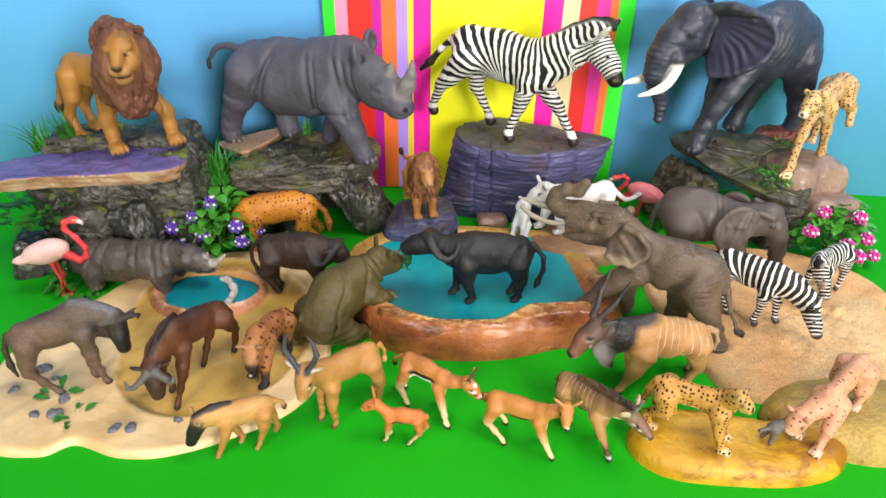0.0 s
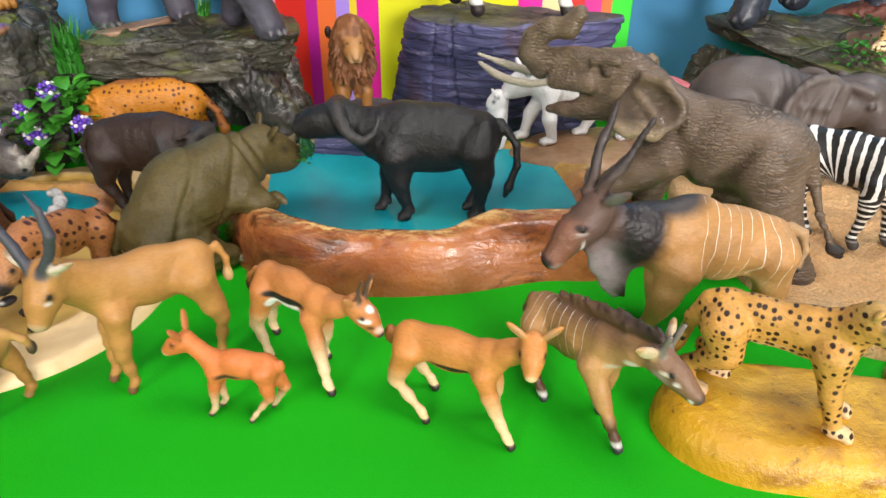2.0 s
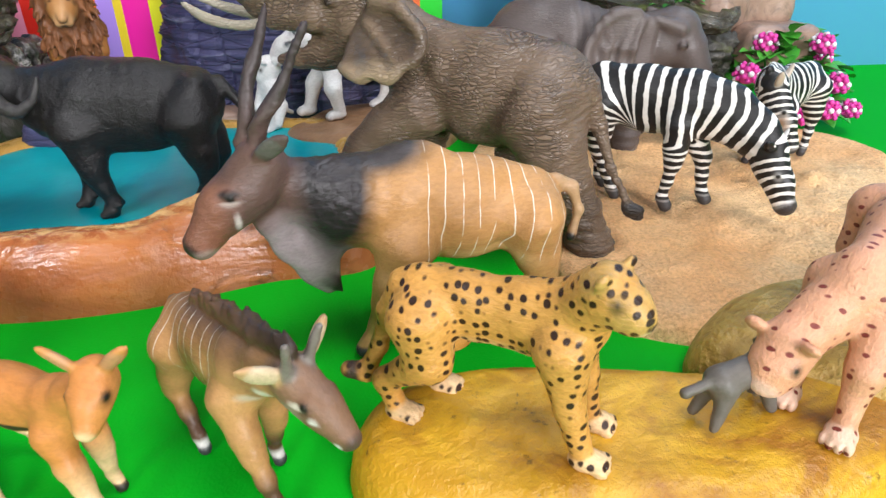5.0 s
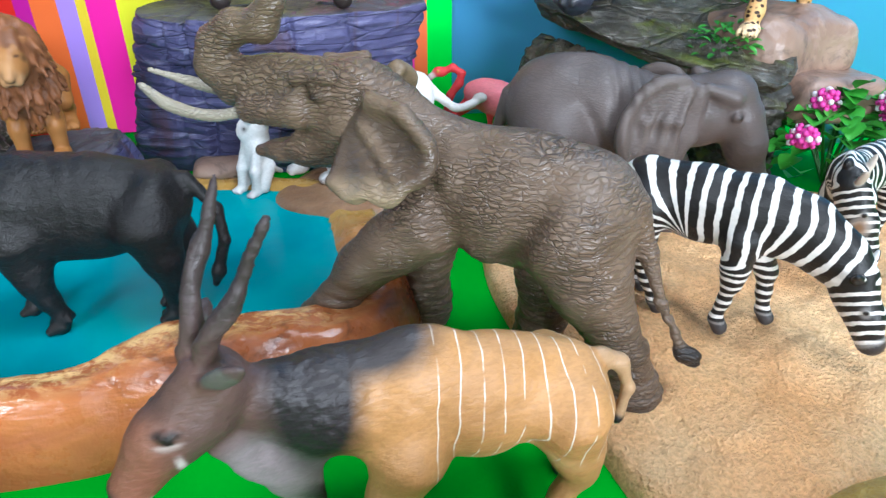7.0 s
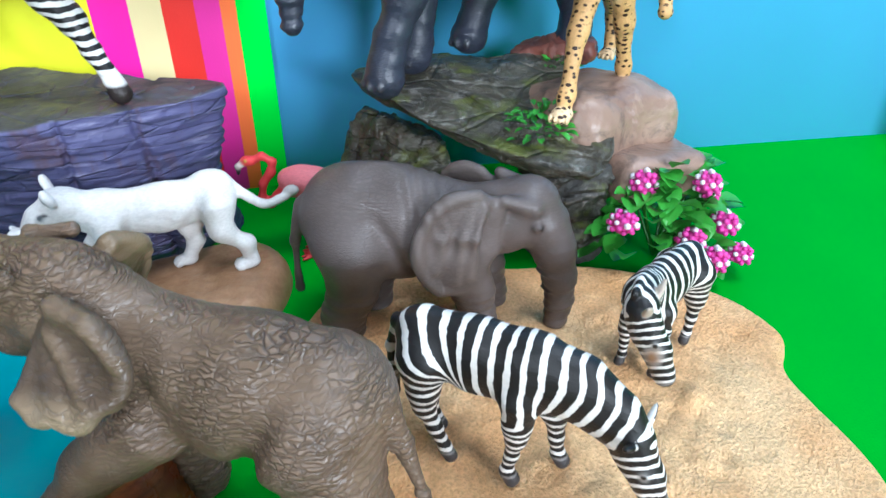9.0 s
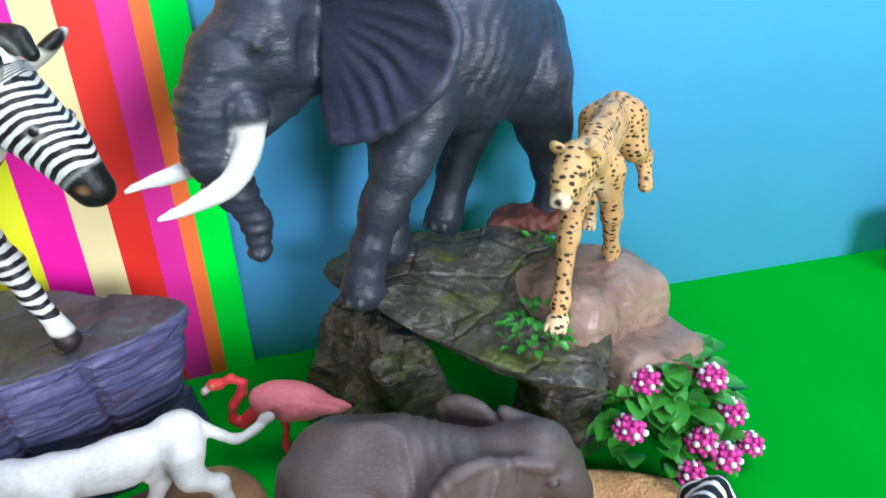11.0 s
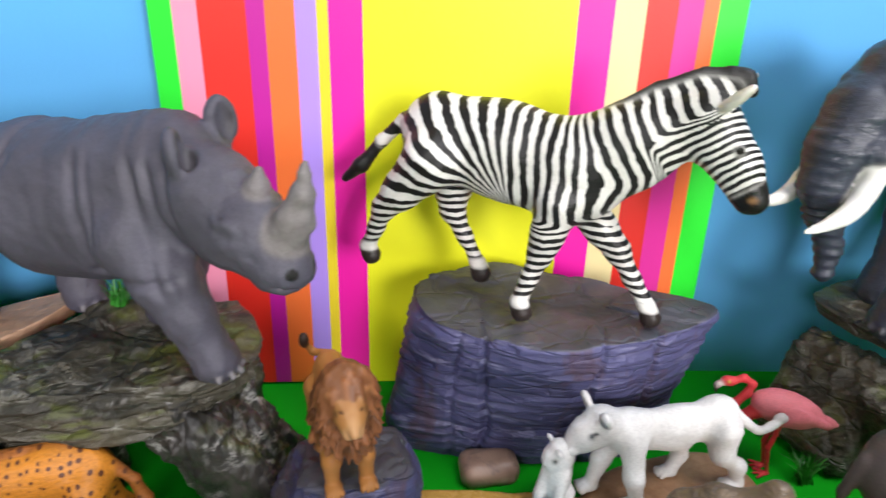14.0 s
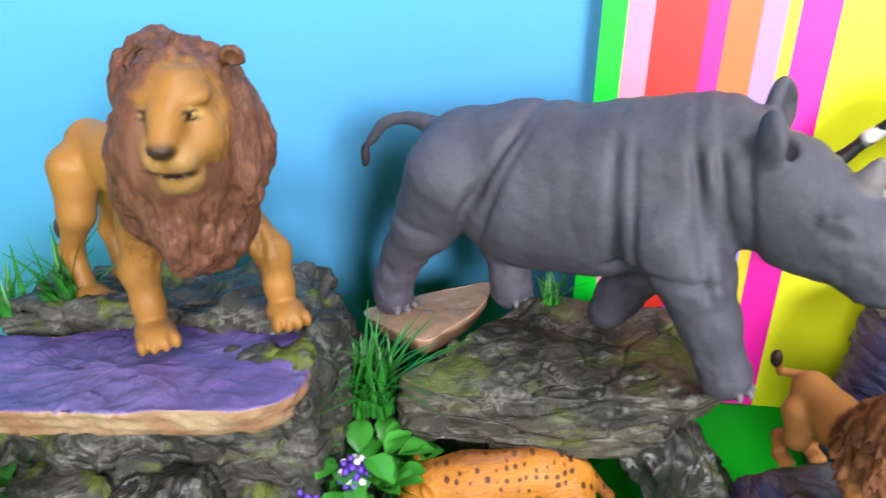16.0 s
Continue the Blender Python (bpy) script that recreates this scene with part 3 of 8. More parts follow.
pond("toy pond with turquoise water and a glossy red-brown rock rim",
     [(-0.092, 0.60), (-0.066, 0.535), (-0.03, 0.499), (0.02, 0.489), (0.075, 0.494), (0.126, 0.511), (0.168, 0.518), (0.192, 0.56), (0.182, 0.61), (0.166, 0.672), (0.135, 0.705), (0.105, 0.712), (0.03, 0.716), (-0.05, 0.704), (-0.092, 0.665)],
     [(-0.06, 0.61), (-0.052, 0.566), (-0.02, 0.532), (0.02, 0.523), (0.06, 0.526), (0.085, 0.545), (0.115, 0.556), (0.15, 0.568), (0.15, 0.61), (0.131, 0.673), (0.105, 0.693), (0.03, 0.697), (-0.035, 0.682), (-0.064, 0.65)],
     0.033, 0.012, 0.0155, rim_paint("pond_rim", (0.2, 0.048, 0.018), (0.42, 0.14, 0.042), (0.78, 0.5, 0.2)), (0.1, -1.0))
small_pond = pond("small toy pond with turquoise water and a pinkish stone rim",
     [(-0.287, 0.565), (-0.262, 0.536), (-0.217, 0.527), (-0.172, 0.548), (-0.168, 0.59), (-0.2, 0.618), (-0.25, 0.62), (-0.285, 0.6)],
     [(-0.266, 0.566), (-0.25, 0.544), (-0.216, 0.538), (-0.183, 0.557), (-0.181, 0.587), (-0.212, 0.6), (-0.25, 0.6), (-0.267, 0.585)],
     0.018, 0.008, 0.0105, rim_paint("small_pond_rim", (0.55, 0.2, 0.09), (0.66, 0.29, 0.15), (0.8, 0.6, 0.46), (0.2, 0.07, 0.03)), (0.2, -1.0), 0.22)


def plate(name, outline, height, material, label, category, step=0.002):
    c = np.mean(outline, axis=0)
    ob = new(name, relief_mesh(name, np.array(outline) - c, height, material, step))
    ob.location = (c[0], c[1], 0)
    return tagged(ob, label, category)


def edge_of(tall, run):
    return lambda d: tall * np.sqrt(np.clip(1 - (1 - np.clip(d / run, 0, 1)) ** 2, 0, 1))


SAND = sand_paint("orange_sand", (0.88, 0.475, 0.195), (0.95, 0.63, 0.32), 620, 0.65, 0.0032)
e1 = edge_of(0.009, 0.006)
SAND_LINE = [(0.236, 0.54), (0.25, 0.49), (0.262, 0.462), (0.3, 0.444), (0.36, 0.435), (0.43, 0.45), (0.455, 0.52), (0.455, 0.58), (0.47, 0.61), (0.455, 0.65), (0.41, 0.684), (0.36, 0.695), (0.29, 0.702), (0.25, 0.69), (0.228, 0.65), (0.224, 0.6)]
SAND_MID = np.mean(SAND_LINE, axis=0)
plate("sand_base", SAND_LINE,
      lambda d, x, y: e1(d) + np.clip(d / 0.03, 0, 1) * (0.0022 * noise2(x, y, 30, 2) + 0.001 * noise2(x, y, 140, 4)) + 0.006 * np.exp(-((x + SAND_MID[0] - 0.402) ** 2 + (y + SAND_MID[1] - 0.572) ** 2) / 0.0065 ** 2), SAND, "rough orange sand base lying on the green sheet", "base")

n = Nodes("pale_clay")
f = n.noise(24, 4)
pale = n.mix(n.ramp(f, 0.35, 0.65), (0.6, 0.4, 0.18), (0.76, 0.55, 0.3))
worn = n.mix(n.ramp(n.noise(30, 4), 0.35, 0.65), (0.46, 0.26, 0.05), (0.6, 0.37, 0.085))
CLAY = n.done(n.mix(n.attr("basin"), pale, worn), 0.42, n.bump(n.noise(110, 4), 0.0012))
def basin_d(x, y):
    return edge_distance(np.c_[x, y], basin)[0]


e2 = edge_of(0.0065, 0.005)
base_line = [(-0.375, 0.46), (-0.335, 0.372), (-0.285, 0.361), (-0.262, 0.374), (-0.225, 0.364), (-0.19, 0.366), (-0.15, 0.383), (-0.105, 0.416), (-0.086, 0.46), (-0.09, 0.53), (-0.12, 0.61), (-0.2, 0.66), (-0.3, 0.62), (-0.35, 0.53)]
mid = np.mean(base_line, axis=0)
basin = spline(np.array([(-0.272, 0.47), (-0.255, 0.43), (-0.21, 0.402), (-0.16, 0.408), (-0.118, 0.45), (-0.105, 0.52), (-0.14, 0.6), (-0.22, 0.64), (-0.285, 0.6), (-0.29, 0.53)]) - mid)
clay_me = relief_mesh("clay_base", np.array(base_line) - mid,
                      lambda d, x, y: e2(d) - 0.002 * np.clip(basin_d(x, y) / 0.006, 0, 1) + 0.0008 * noise2(x, y, 60, 8) + 0.0012 * np.exp(-(np.abs(basin_d(x, y)) / 0.004) ** 2),
                      CLAY, 0.002, 0, {"basin": lambda d, x, y: np.clip(basin_d(x, y) / 0.004, 0, 1)})
ob = tagged(new("clay_base", clay_me), "pale cracked mud base with an ochre hollow in its middle", "base")
ob.location = (mid[0], mid[1], 0)

YELLOW = Nodes("yellow_stone")
f = YELLOW.noise(22, 4, 0.6, None, 0.5)
yc = YELLOW.mix(YELLOW.ramp(f, 0.35, 0.65), (0.46, 0.23, 0.006), (0.64, 0.37, 0.02))
yc = YELLOW.mix(YELLOW.ramp(YELLOW.noise(34, 5, 0.65, YELLOW.where((0.6, 1, 1)), 0.8), 0.48, 0.62, 0.0, 0.85), yc, (0.25, 0.085, 0.003))
yc = YELLOW.mix(YELLOW.ramp(YELLOW.noise(150, 5, 0.75), 0.6, 0.68, 0.0, 0.75), yc, (0.1, 0.05, 0.01))
YELLOW = YELLOW.done(yc, 0.42, YELLOW.bump(YELLOW.math("ADD", f, YELLOW.math("MULTIPLY", YELLOW.noise(160, 4, 0.7), 0.6)), 0.002))
e3 = edge_of(0.0165, 0.012)
plate("yellow_stone", [(0.167, 0.402), (0.172, 0.381), (0.195, 0.366), (0.24, 0.362), (0.285, 0.364), (0.318, 0.376), (0.333, 0.398), (0.318, 0.416), (0.28, 0.421), (0.24, 0.428), (0.205, 0.43), (0.178, 0.421)],
      lambda d, x, y: e3(d) * (1 + 0.06 * noise2(x, y, 22, 6)) + 0.0006 * noise2(x, y, 90, 9), YELLOW, "low smooth yellow-ochre stone base", "stone", 0.0016)
e4 = edge_of(0.024, 0.025)
OCHRE = sand_paint("ochre_stone", (0.3, 0.19, 0.035), (0.46, 0.31, 0.07), 300, 0.5, 0.0015)
plate("ochre_stone", [(0.279, 0.43), (0.3, 0.405), (0.335, 0.388), (0.375, 0.388), (0.41, 0.41), (0.415, 0.45), (0.385, 0.473), (0.34, 0.472), (0.3, 0.458)],
      lambda d, x, y: e4(d) * (1 + 0.08 * noise2(x, y, 22, 1)) + 0.0006 * noise2(x, y, 90, 3), OCHRE, "rounded ochre stone with a speckled surface", "stone")
TAN = sand_paint("tan_stone", (0.24, 0.13, 0.065), (0.4, 0.235, 0.13), 130, 0.42, 0.0007)
e5 = edge_of(0.016, 0.012)
plate("tan_stone", [(0.105, 0.69), (0.118, 0.664), (0.16, 0.652), (0.2, 0.662), (0.222, 0.69), (0.226, 0.728), (0.205, 0.752), (0.165, 0.748), (0.125, 0.728)],
      lambda d, x, y: e5(d) * (1 + 0.1 * noise2(x, y, 20, 4)), TAN, "flat tan stone beside the pond", "stone")

# ---- rocks ----
GREYROCK = rock_paint("grey_slate", (0.026, 0.024, 0.018), (0.088, 0.078, 0.052), (0.5, 0.48, 0.43), 80, 1.2, 0.7, 0.36, 0.42, 0.0035, 0.28)
PALESTONE = rock_paint("pale_stone", (0.5, 0.47, 0.44), (0.62, 0.58, 0.54), (0.85, 0.84, 0.82), 90, 0.0, 0.0, 0.5, 0.5, 0.002)
DARKROCK = rock_paint("dark_slate", (0.016, 0.015, 0.014), (0.046, 0.042, 0.037), (0.46, 0.45, 0.43), 55, -0.55, 0.3, 0.36, 0.4, 0.003, 0.7)
MOSSROCK = rock_paint("mossy_slate", (0.022, 0.021, 0.017), (0.06, 0.055, 0.043), (0.42, 0.4, 0.36), 70, 0.3, 1.6, 0.45, 0.45, 0.003, 0.3)
VIOLETROCK = rock_paint("violet_rock", (0.04, 0.041, 0.11), (0.1, 0.098, 0.22), (0.34, 0.33, 0.5), 60, 2.4, 0.0, 0.55, 0.65, 0.002, 0.0, (0.045, 0.044, 0.054))
BROWNSTONE = rock_paint("brown_pebble", (0.19, 0.115, 0.085), (0.33, 0.22, 0.16), (0.6, 0.45, 0.35), 40, 0.0, 0.0, 0.4, 0.35, 0.001)
REDSTONE = rock_paint("red_pebble", (0.15, 0.045, 0.03), (0.26, 0.09, 0.06), (0.5, 0.25, 0.2), 50, 0.0, 0.0, 0.5, 0.3, 0.001)
PINKSLATE = rock_paint("pink_slate", (0.46, 0.26, 0.16), (0.6, 0.37, 0.24), (0.72, 0.52, 0.4), 30, 0.2, 0.0, 0.5, 0.3, 0.0006)
NONE = (0.3, 0.3, 0.3)


def chips(q):
    """Broken facets: each cell of a jittered lattice has its own height and tilt."""
    base = np.floor(q).astype(np.int64)
    best, out = np.full(len(q), 1e9), np.zeros(len(q))
    for a in (-1, 0, 1):
        for b in (-1, 0, 1):
            for c in (-1, 0, 1):
                i = (base + (a, b, c))
                k = i & 31
                j = np.stack([LATTICE[(k[:, 0] + o) & 31, (k[:, 1] + 3 * o) & 31, k[:, 2]] for o in (0, 5, 11)], 1)
                v = q - (i + 0.5 + 0.45 * j)
                d = (v * v).sum(1)
                w = d < best
                best[w] = d[w]
                out[w] = (LATTICE[(k[:, 0] + 17) & 31, k[:, 1], (k[:, 2] + 7) & 31] + (v * j[:, ::-1]).sum(1))[w]
    return out


def craggy(amp, size, stretch=(1, 1, 1), seed=0.0, steps=0.0, sharp=0.0, chip=0.0, bits=12.0, bed=(1, 1, 1)):
    """Broken rock: crumpled at several scales, with ledges of bedding on the sides."""
    st = np.array(stretch)

    def go(P, N):
        q = P * st / size + seed
        d = amp * fbm(q, 4)
        if sharp:
            d = d - sharp * np.abs(fbm(q * 1.7 + 5, 3))
        if steps:
            w = P[:, 2] * 0.16 + 0.9 * fbm(P * 0.012 + seed, 2)
            d = d + steps * (1 - np.abs(N[:, 2])) * np.clip(4 * (np.abs((w % 1) - 0.5) - 0.25), -1, 1) * (0.6 + 0.8 * fbm(P * (0.02, 0.02, 0.1) + 3, 2))
        if chip:
            r = P * np.array(bed) / bits + seed
            r = r + 0.35 * np.stack([vnoise(r * 0.8 + o) for o in (1.0, 9.0, 21.0)], 1)
            d = d + chip * (chips(r) + 0.5 * chips(r * 2.3 + 4))
        return d
    return go


def rock(name, material, at, yaw, blocks, label, relief, step=2.2, blend=6.0, rnd=5.0, category="rock"):
    """A rock from a few turned blocks (centre, half sizes, turn), in millimetres."""
    c = Clay(step, blend)
    for centre, half, turn in blocks:
        c.box(centre, half, min(rnd, 0.8 * min(half)), NONE, turn)
    return c.place(name, material, at, yaw, label, category, "", relief)


def broken_slab(name, material, top, bottom, ztop, zbot, label, relief, sides=20, count=280, category="rock"):
    """A rock with an outline at its top and one at its foot (world places), broken sides and an uneven top."""
    T, B = spline(top), spline(bottom)
    mid = T.mean(0)
    ang = np.arange(count) * 2 * math.pi / count

    def reach(line):
        out = np.zeros(count)
        L = line - mid
        for p, q in zip(L, np.roll(L, -1, axis=0)):
            e = q - p
            den = np.cos(ang) * e[1] - np.sin(ang) * e[0]
            den = np.where(np.abs(den) < 1e-12, 1e-12, den)
            r = (p[0] * e[1] - p[1] * e[0]) / den
            t = (p[0] * np.sin(ang) - p[1] * np.cos(ang)) / den
            out = np.where((t >= 0) & (t <= 1) & (r > out), r, out)
        return out
    rt, rb = reach(T), reach(B)
    way = np.stack([np.cos(ang), np.sin(ang)], 1)
    rows = [(rb * f, 0.0) for f in (0.0, 0.35, 0.7, 0.92)]
    for i in range(sides + 1):
        f = i / sides
        rows.append(((rb + (rt - rb) * f) * (1 - 0.02 * (abs(2 * f - 1) ** 6)), f))
    rows += [(rt * f, 1.0) for f in np.linspace(0.96, 0.0, 26)]
    P = []
    for r, f in rows:
        xy = mid + way * r[:, None]
        hi = ztop(xy[:, 0], xy[:, 1])
        lo = zbot(xy[:, 0], xy[:, 1])
        P.append(np.c_[xy - mid, lo + (hi - lo) * f])
    G = np.array(P)
    N = np.cross(np.roll(G, -1, axis=1) - np.roll(G, 1, axis=1), np.gradient(G, axis=0))
    N = N / np.maximum(np.linalg.norm(N, axis=2), 1e-12)[..., None]
    N[0], N[-1] = (0, 0, -1), (0, 0, 1)
    P, N = G.reshape(-1, 3), N.reshape(-1, 3)
    P = P + N * relief(P * 1000, N)[:, None] / 1000
    m = len(rows)
    i, j = np.meshgrid(np.arange(m - 1), np.arange(count), indexing="ij")
    k = (j + 1) % count
    quads = np.stack([i * count + j, i * count + k, (i + 1) * count + k, (i + 1) * count + j], -1).reshape(-1, 4)
    ob = new(name, mesh_from(name, P, quads, material))
    ob.location = (mid[0], mid[1], 0)
    return tagged(ob, label, category)


def level(z, slope=(0, 0), at=(0, 0)):
    return lambda x, y: z + slope[0] * (x - at[0]) + slope[1] * (y - at[1])


strata = craggy(1.4, 34, (1, 1, 1.6), 1.0, 0.9, 0.6, 1.2, 20, (0.3, 0.45, 2.6))


def cracked(P, N):
    """Bedded rock with a few deep upright cracks."""
    x = P[:, 0] + 5 * vnoise(P * 0.03)
    return strata(P, N) - sum(deep * np.exp(-((x - x0) / wide) ** 2) for x0, deep, wide in ((-44, 4.0, 2.0), (-62, 2.0, 1.6), (18, 2.6, 1.6), (52, 3.0, 1.6))) * np.clip(1.3 - np.abs(N[:, 2]), 0.2, 1)


broken_slab("layered_rock", VIOLETROCK,
            [(0.019, 0.806), (0.052, 0.829), (0.09, 0.828), (0.131, 0.812), (0.18, 0.79), (0.203, 0.767), (0.172, 0.742), (0.138, 0.725), (0.093, 0.721), (0.053, 0.735), (0.024, 0.761)],
            [(0.006, 0.806), (0.04, 0.83), (0.09, 0.832), (0.15, 0.828), (0.19, 0.812), (0.19, 0.785), (0.16, 0.764), (0.13, 0.755), (0.096, 0.751), (0.046, 0.757), (0.0, 0.773)],
            lambda x, y: 0.104 + 0.0012 * noise2(x, y, 40, 6), level(-0.002), "bluish-violet layered rock block with deep cracks and a flat top", cracked, 72, 340)
rock("small_rock", VIOLETROCK, (-0.014, 0.712, 0), 5, [((0, 0, 20), (34, 26, 22), (0, 0, 8)), ((-6, -4, 14), (40, 32, 14), (0, 0, -10))],
     "low bluish-violet rock that carries the small lion", craggy(1.6, 26, (1, 1, 1), 4.0, 0.4, 0.6, 1.0, 12, (0.7, 0.7, 1.2)), 1.8, 8, 12)
# stand in the middle: a tilted slab on two legs
broken_slab("slate_slab", GREYROCK,
            [(-0.229, 0.689), (-0.215, 0.717), (-0.195, 0.755), (-0.168, 0.778), (-0.13, 0.786), (-0.097, 0.784), (-0.074, 0.757), (-0.062, 0.727), (-0.076, 0.707), (-0.115, 0.694), (-0.17, 0.686)],
            [(-0.228, 0.692), (-0.205, 0.735), (-0.17, 0.765), (-0.12, 0.77), (-0.08, 0.747), (-0.092, 0.716), (-0.121, 0.69), (-0.185, 0.684)],
            lambda x, y: 0.0975 + 0.003 * noise2(x, y, 24, 2) + 0.0015 * noise2(x, y, 70, 5), level(0.066), "grey slate slab with pale veins and moss on two rock legs",
            craggy(2.0, 32, (1, 1, 2.2), 2.0, 1.0, 0.8, 1.7, 18, (0.5, 0.6, 2.0)), 24, 320)
rock("rock_leg", DARKROCK, (-0.2, 0.735, 0.036), 0, [((0, 0, 0), (28, 26, 42), (0, 6, 10)), ((22, -4, -12), (16, 20, 30), (0, -10, 0))],
     "dark rock leg under the slate slab", craggy(2.0, 24, (1, 1, 0.6), 7.0, 0, 1.0, 1.8, 14, (1, 1, 0.6)), 2.2, 5, 6)
# Added rock: its dark body stands in for the shade under the slab.
rock("dark_mass", DARKROCK, (-0.15, 0.792, 0.027), 0, [((0, 0, 0), (62, 14, 32), (0, 0, 4)), ((-40, 2, 4), (20, 14, 36), (0, 12, 0))],
     "dark filler rock in place of shade behind the slate slab", craggy(2.4, 24, (1, 1, 0.6), 9.0, 0, 1.0, 1.8, 14, (1, 1, 0.6)), 2.4, 5, 6)
# Filler put into the gap, dark in place of the shade there.
rock("dark_mass", DARKROCK, (-0.262, 0.738, 0.035), 0, [((0, 0, 0), (18, 36, 38), (0, 6, 10)), ((-6, -16, -10), (14, 18, 26), (0, -12, 20))],
     "dark filler rock in place of shade between slab and cliff", craggy(2.4, 24, (1, 1, 0.6), 12.0, 0, 1.0, 1.8, 14, (1, 1, 0.6)), 2.4, 5, 6)
rock("leaning_rock", DARKROCK, (-0.092, 0.735, 0.036), 0, [((0, 0, 0), (18, 30, 56), (8, -32, 0)), ((8, -10, -10), (12, 18, 46), (8, -34, 16))],
     "dark streaked rock leaning against the slate slab", craggy(1.8, 26, (1, 1, 0.35), 3.0, 0, 1.0, 1.7, 11, (1.2, 1, 0.35)), 2.0, 4, 4)
broken_slab("flat_stone", PINKSLATE, [(-0.271, 0.77), (-0.252, 0.75), (-0.226, 0.733), (-0.212, 0.75), (-0.2, 0.77), (-0.196, 0.805), (-0.22, 0.8), (-0.25, 0.785)],
            [(-0.26, 0.768), (-0.246, 0.752), (-0.226, 0.738), (-0.214, 0.752), (-0.204, 0.77), (-0.2, 0.8), (-0.222, 0.794), (-0.246, 0.78)],
            level(0.091, (0.12, 0), (-0.25, 0)), level(0.079, (0.12, 0), (-0.25, 0)), "pinkish flat stone under the rhinoceros", craggy(0.7, 26, (1, 1, 2), 5.0, 0, 0, 0.25, 14), 10, 160, "stone")
# stand at the big lion
VIOLETSLAB = Nodes("violet_slab")
g = VIOLETSLAB.n("ShaderNodeNewGeometry")
sep = VIOLETSLAB.n("ShaderNodeSeparateXYZ")
VIOLETSLAB.put(sep.inputs[0], g.outputs["Normal"])
f = VIOLETSLAB.noise(20, 5, 0.6, VIOLETSLAB.where((0.4, 1, 1)), 0.8)
top = VIOLETSLAB.mix(VIOLETSLAB.ramp(f, 0.35, 0.65), (0.065, 0.04, 0.18), (0.17, 0.12, 0.29))
side = VIOLETSLAB.mix(VIOLETSLAB.ramp(VIOLETSLAB.noise(40, 4), 0.35, 0.65), (0.3, 0.15, 0.08), (0.45, 0.33, 0.2))
VIOLETSLAB = VIOLETSLAB.done(VIOLETSLAB.mix(VIOLETSLAB.ramp(sep.outputs[2], 0.3, 0.6), side, top), 0.38, VIOLETSLAB.bump(VIOLETSLAB.noise(70, 5, 0.65), 0.002))
broken_slab("violet_slab", VIOLETSLAB, [(-0.285, 0.716), (-0.272, 0.69), (-0.261, 0.655), (-0.272, 0.635), (-0.32, 0.625), (-0.385, 0.615), (-0.45, 0.6), (-0.47, 0.63), (-0.44, 0.662), (-0.38, 0.686), (-0.325, 0.71)],
            [(-0.29, 0.71), (-0.278, 0.69), (-0.268, 0.655), (-0.278, 0.639), (-0.32, 0.63), (-0.385, 0.62), (-0.445, 0.606), (-0.465, 0.63), (-0.44, 0.658), (-0.38, 0.68), (-0.33, 0.704)],
            lambda x, y: 0.113 + 0.0015 * noise2(x, y, 20, 3) + 0.0008 * noise2(x, y, 60, 4), level(0.098), "violet-topped slab with a sandy broken edge", craggy(1.0, 26, (1, 1, 1.5), 6.0, 0.6, 0.3, 0.7, 12), 14, 300)
rock("cliff_rock", MOSSROCK, (-0.345, 0.69, 0.05), 4,
     [((0, 0, 0), (88, 46, 52), (0, -3, 0)), ((24, -28, 18), (58, 22, 32), (6, 0, 12)), ((-40, -20, 16), (46, 30, 34), (0, 0, -18)), ((60, 10, 14), (24, 40, 50), (0, -6, 0)), ((-10, 30, 32), (80, 30, 42), (0, 0, 4))],
     "mossy grey rock cliff under the violet slab", craggy(3.5, 36, (1, 1, 1.1), 9.0, 0.8, 1.5, 2.6, 17, (0.8, 0.8, 1.0)), 2.3, 6, 7)
rock("boulder", MOSSROCK, (-0.367, 0.63, 0.035), 0, [((0, 0, 0), (24, 20, 40), (0, 6, 20))], "upright grey boulder at the cliff", craggy(2.6, 24, (1, 1, 0.6), 12.0, 0, 1.0, 2.0, 13, (1, 1, 0.6)), 2.2, 6, 10)
rock("boulder", DARKROCK, (-0.318, 0.634, 0.03), 0, [((0, 0, 0), (22, 18, 44), (0, -8, -10))], "dark upright boulder streaked with grey", craggy(2.6, 24, (1, 1, 0.5), 17.0, 0, 1.0, 2.0, 13, (1, 1, 0.6)), 2.2, 6, 10)
rock("boulder", DARKROCK, (-0.432, 0.62, 0.018), 0, [((0, 0, 0), (20, 22, 22), (0, 12, 30))], "small dark boulder among leaves", craggy(3.0, 20, (1, 1, 1), 21.0, 0, 2.0), 2.2, 6, 8)
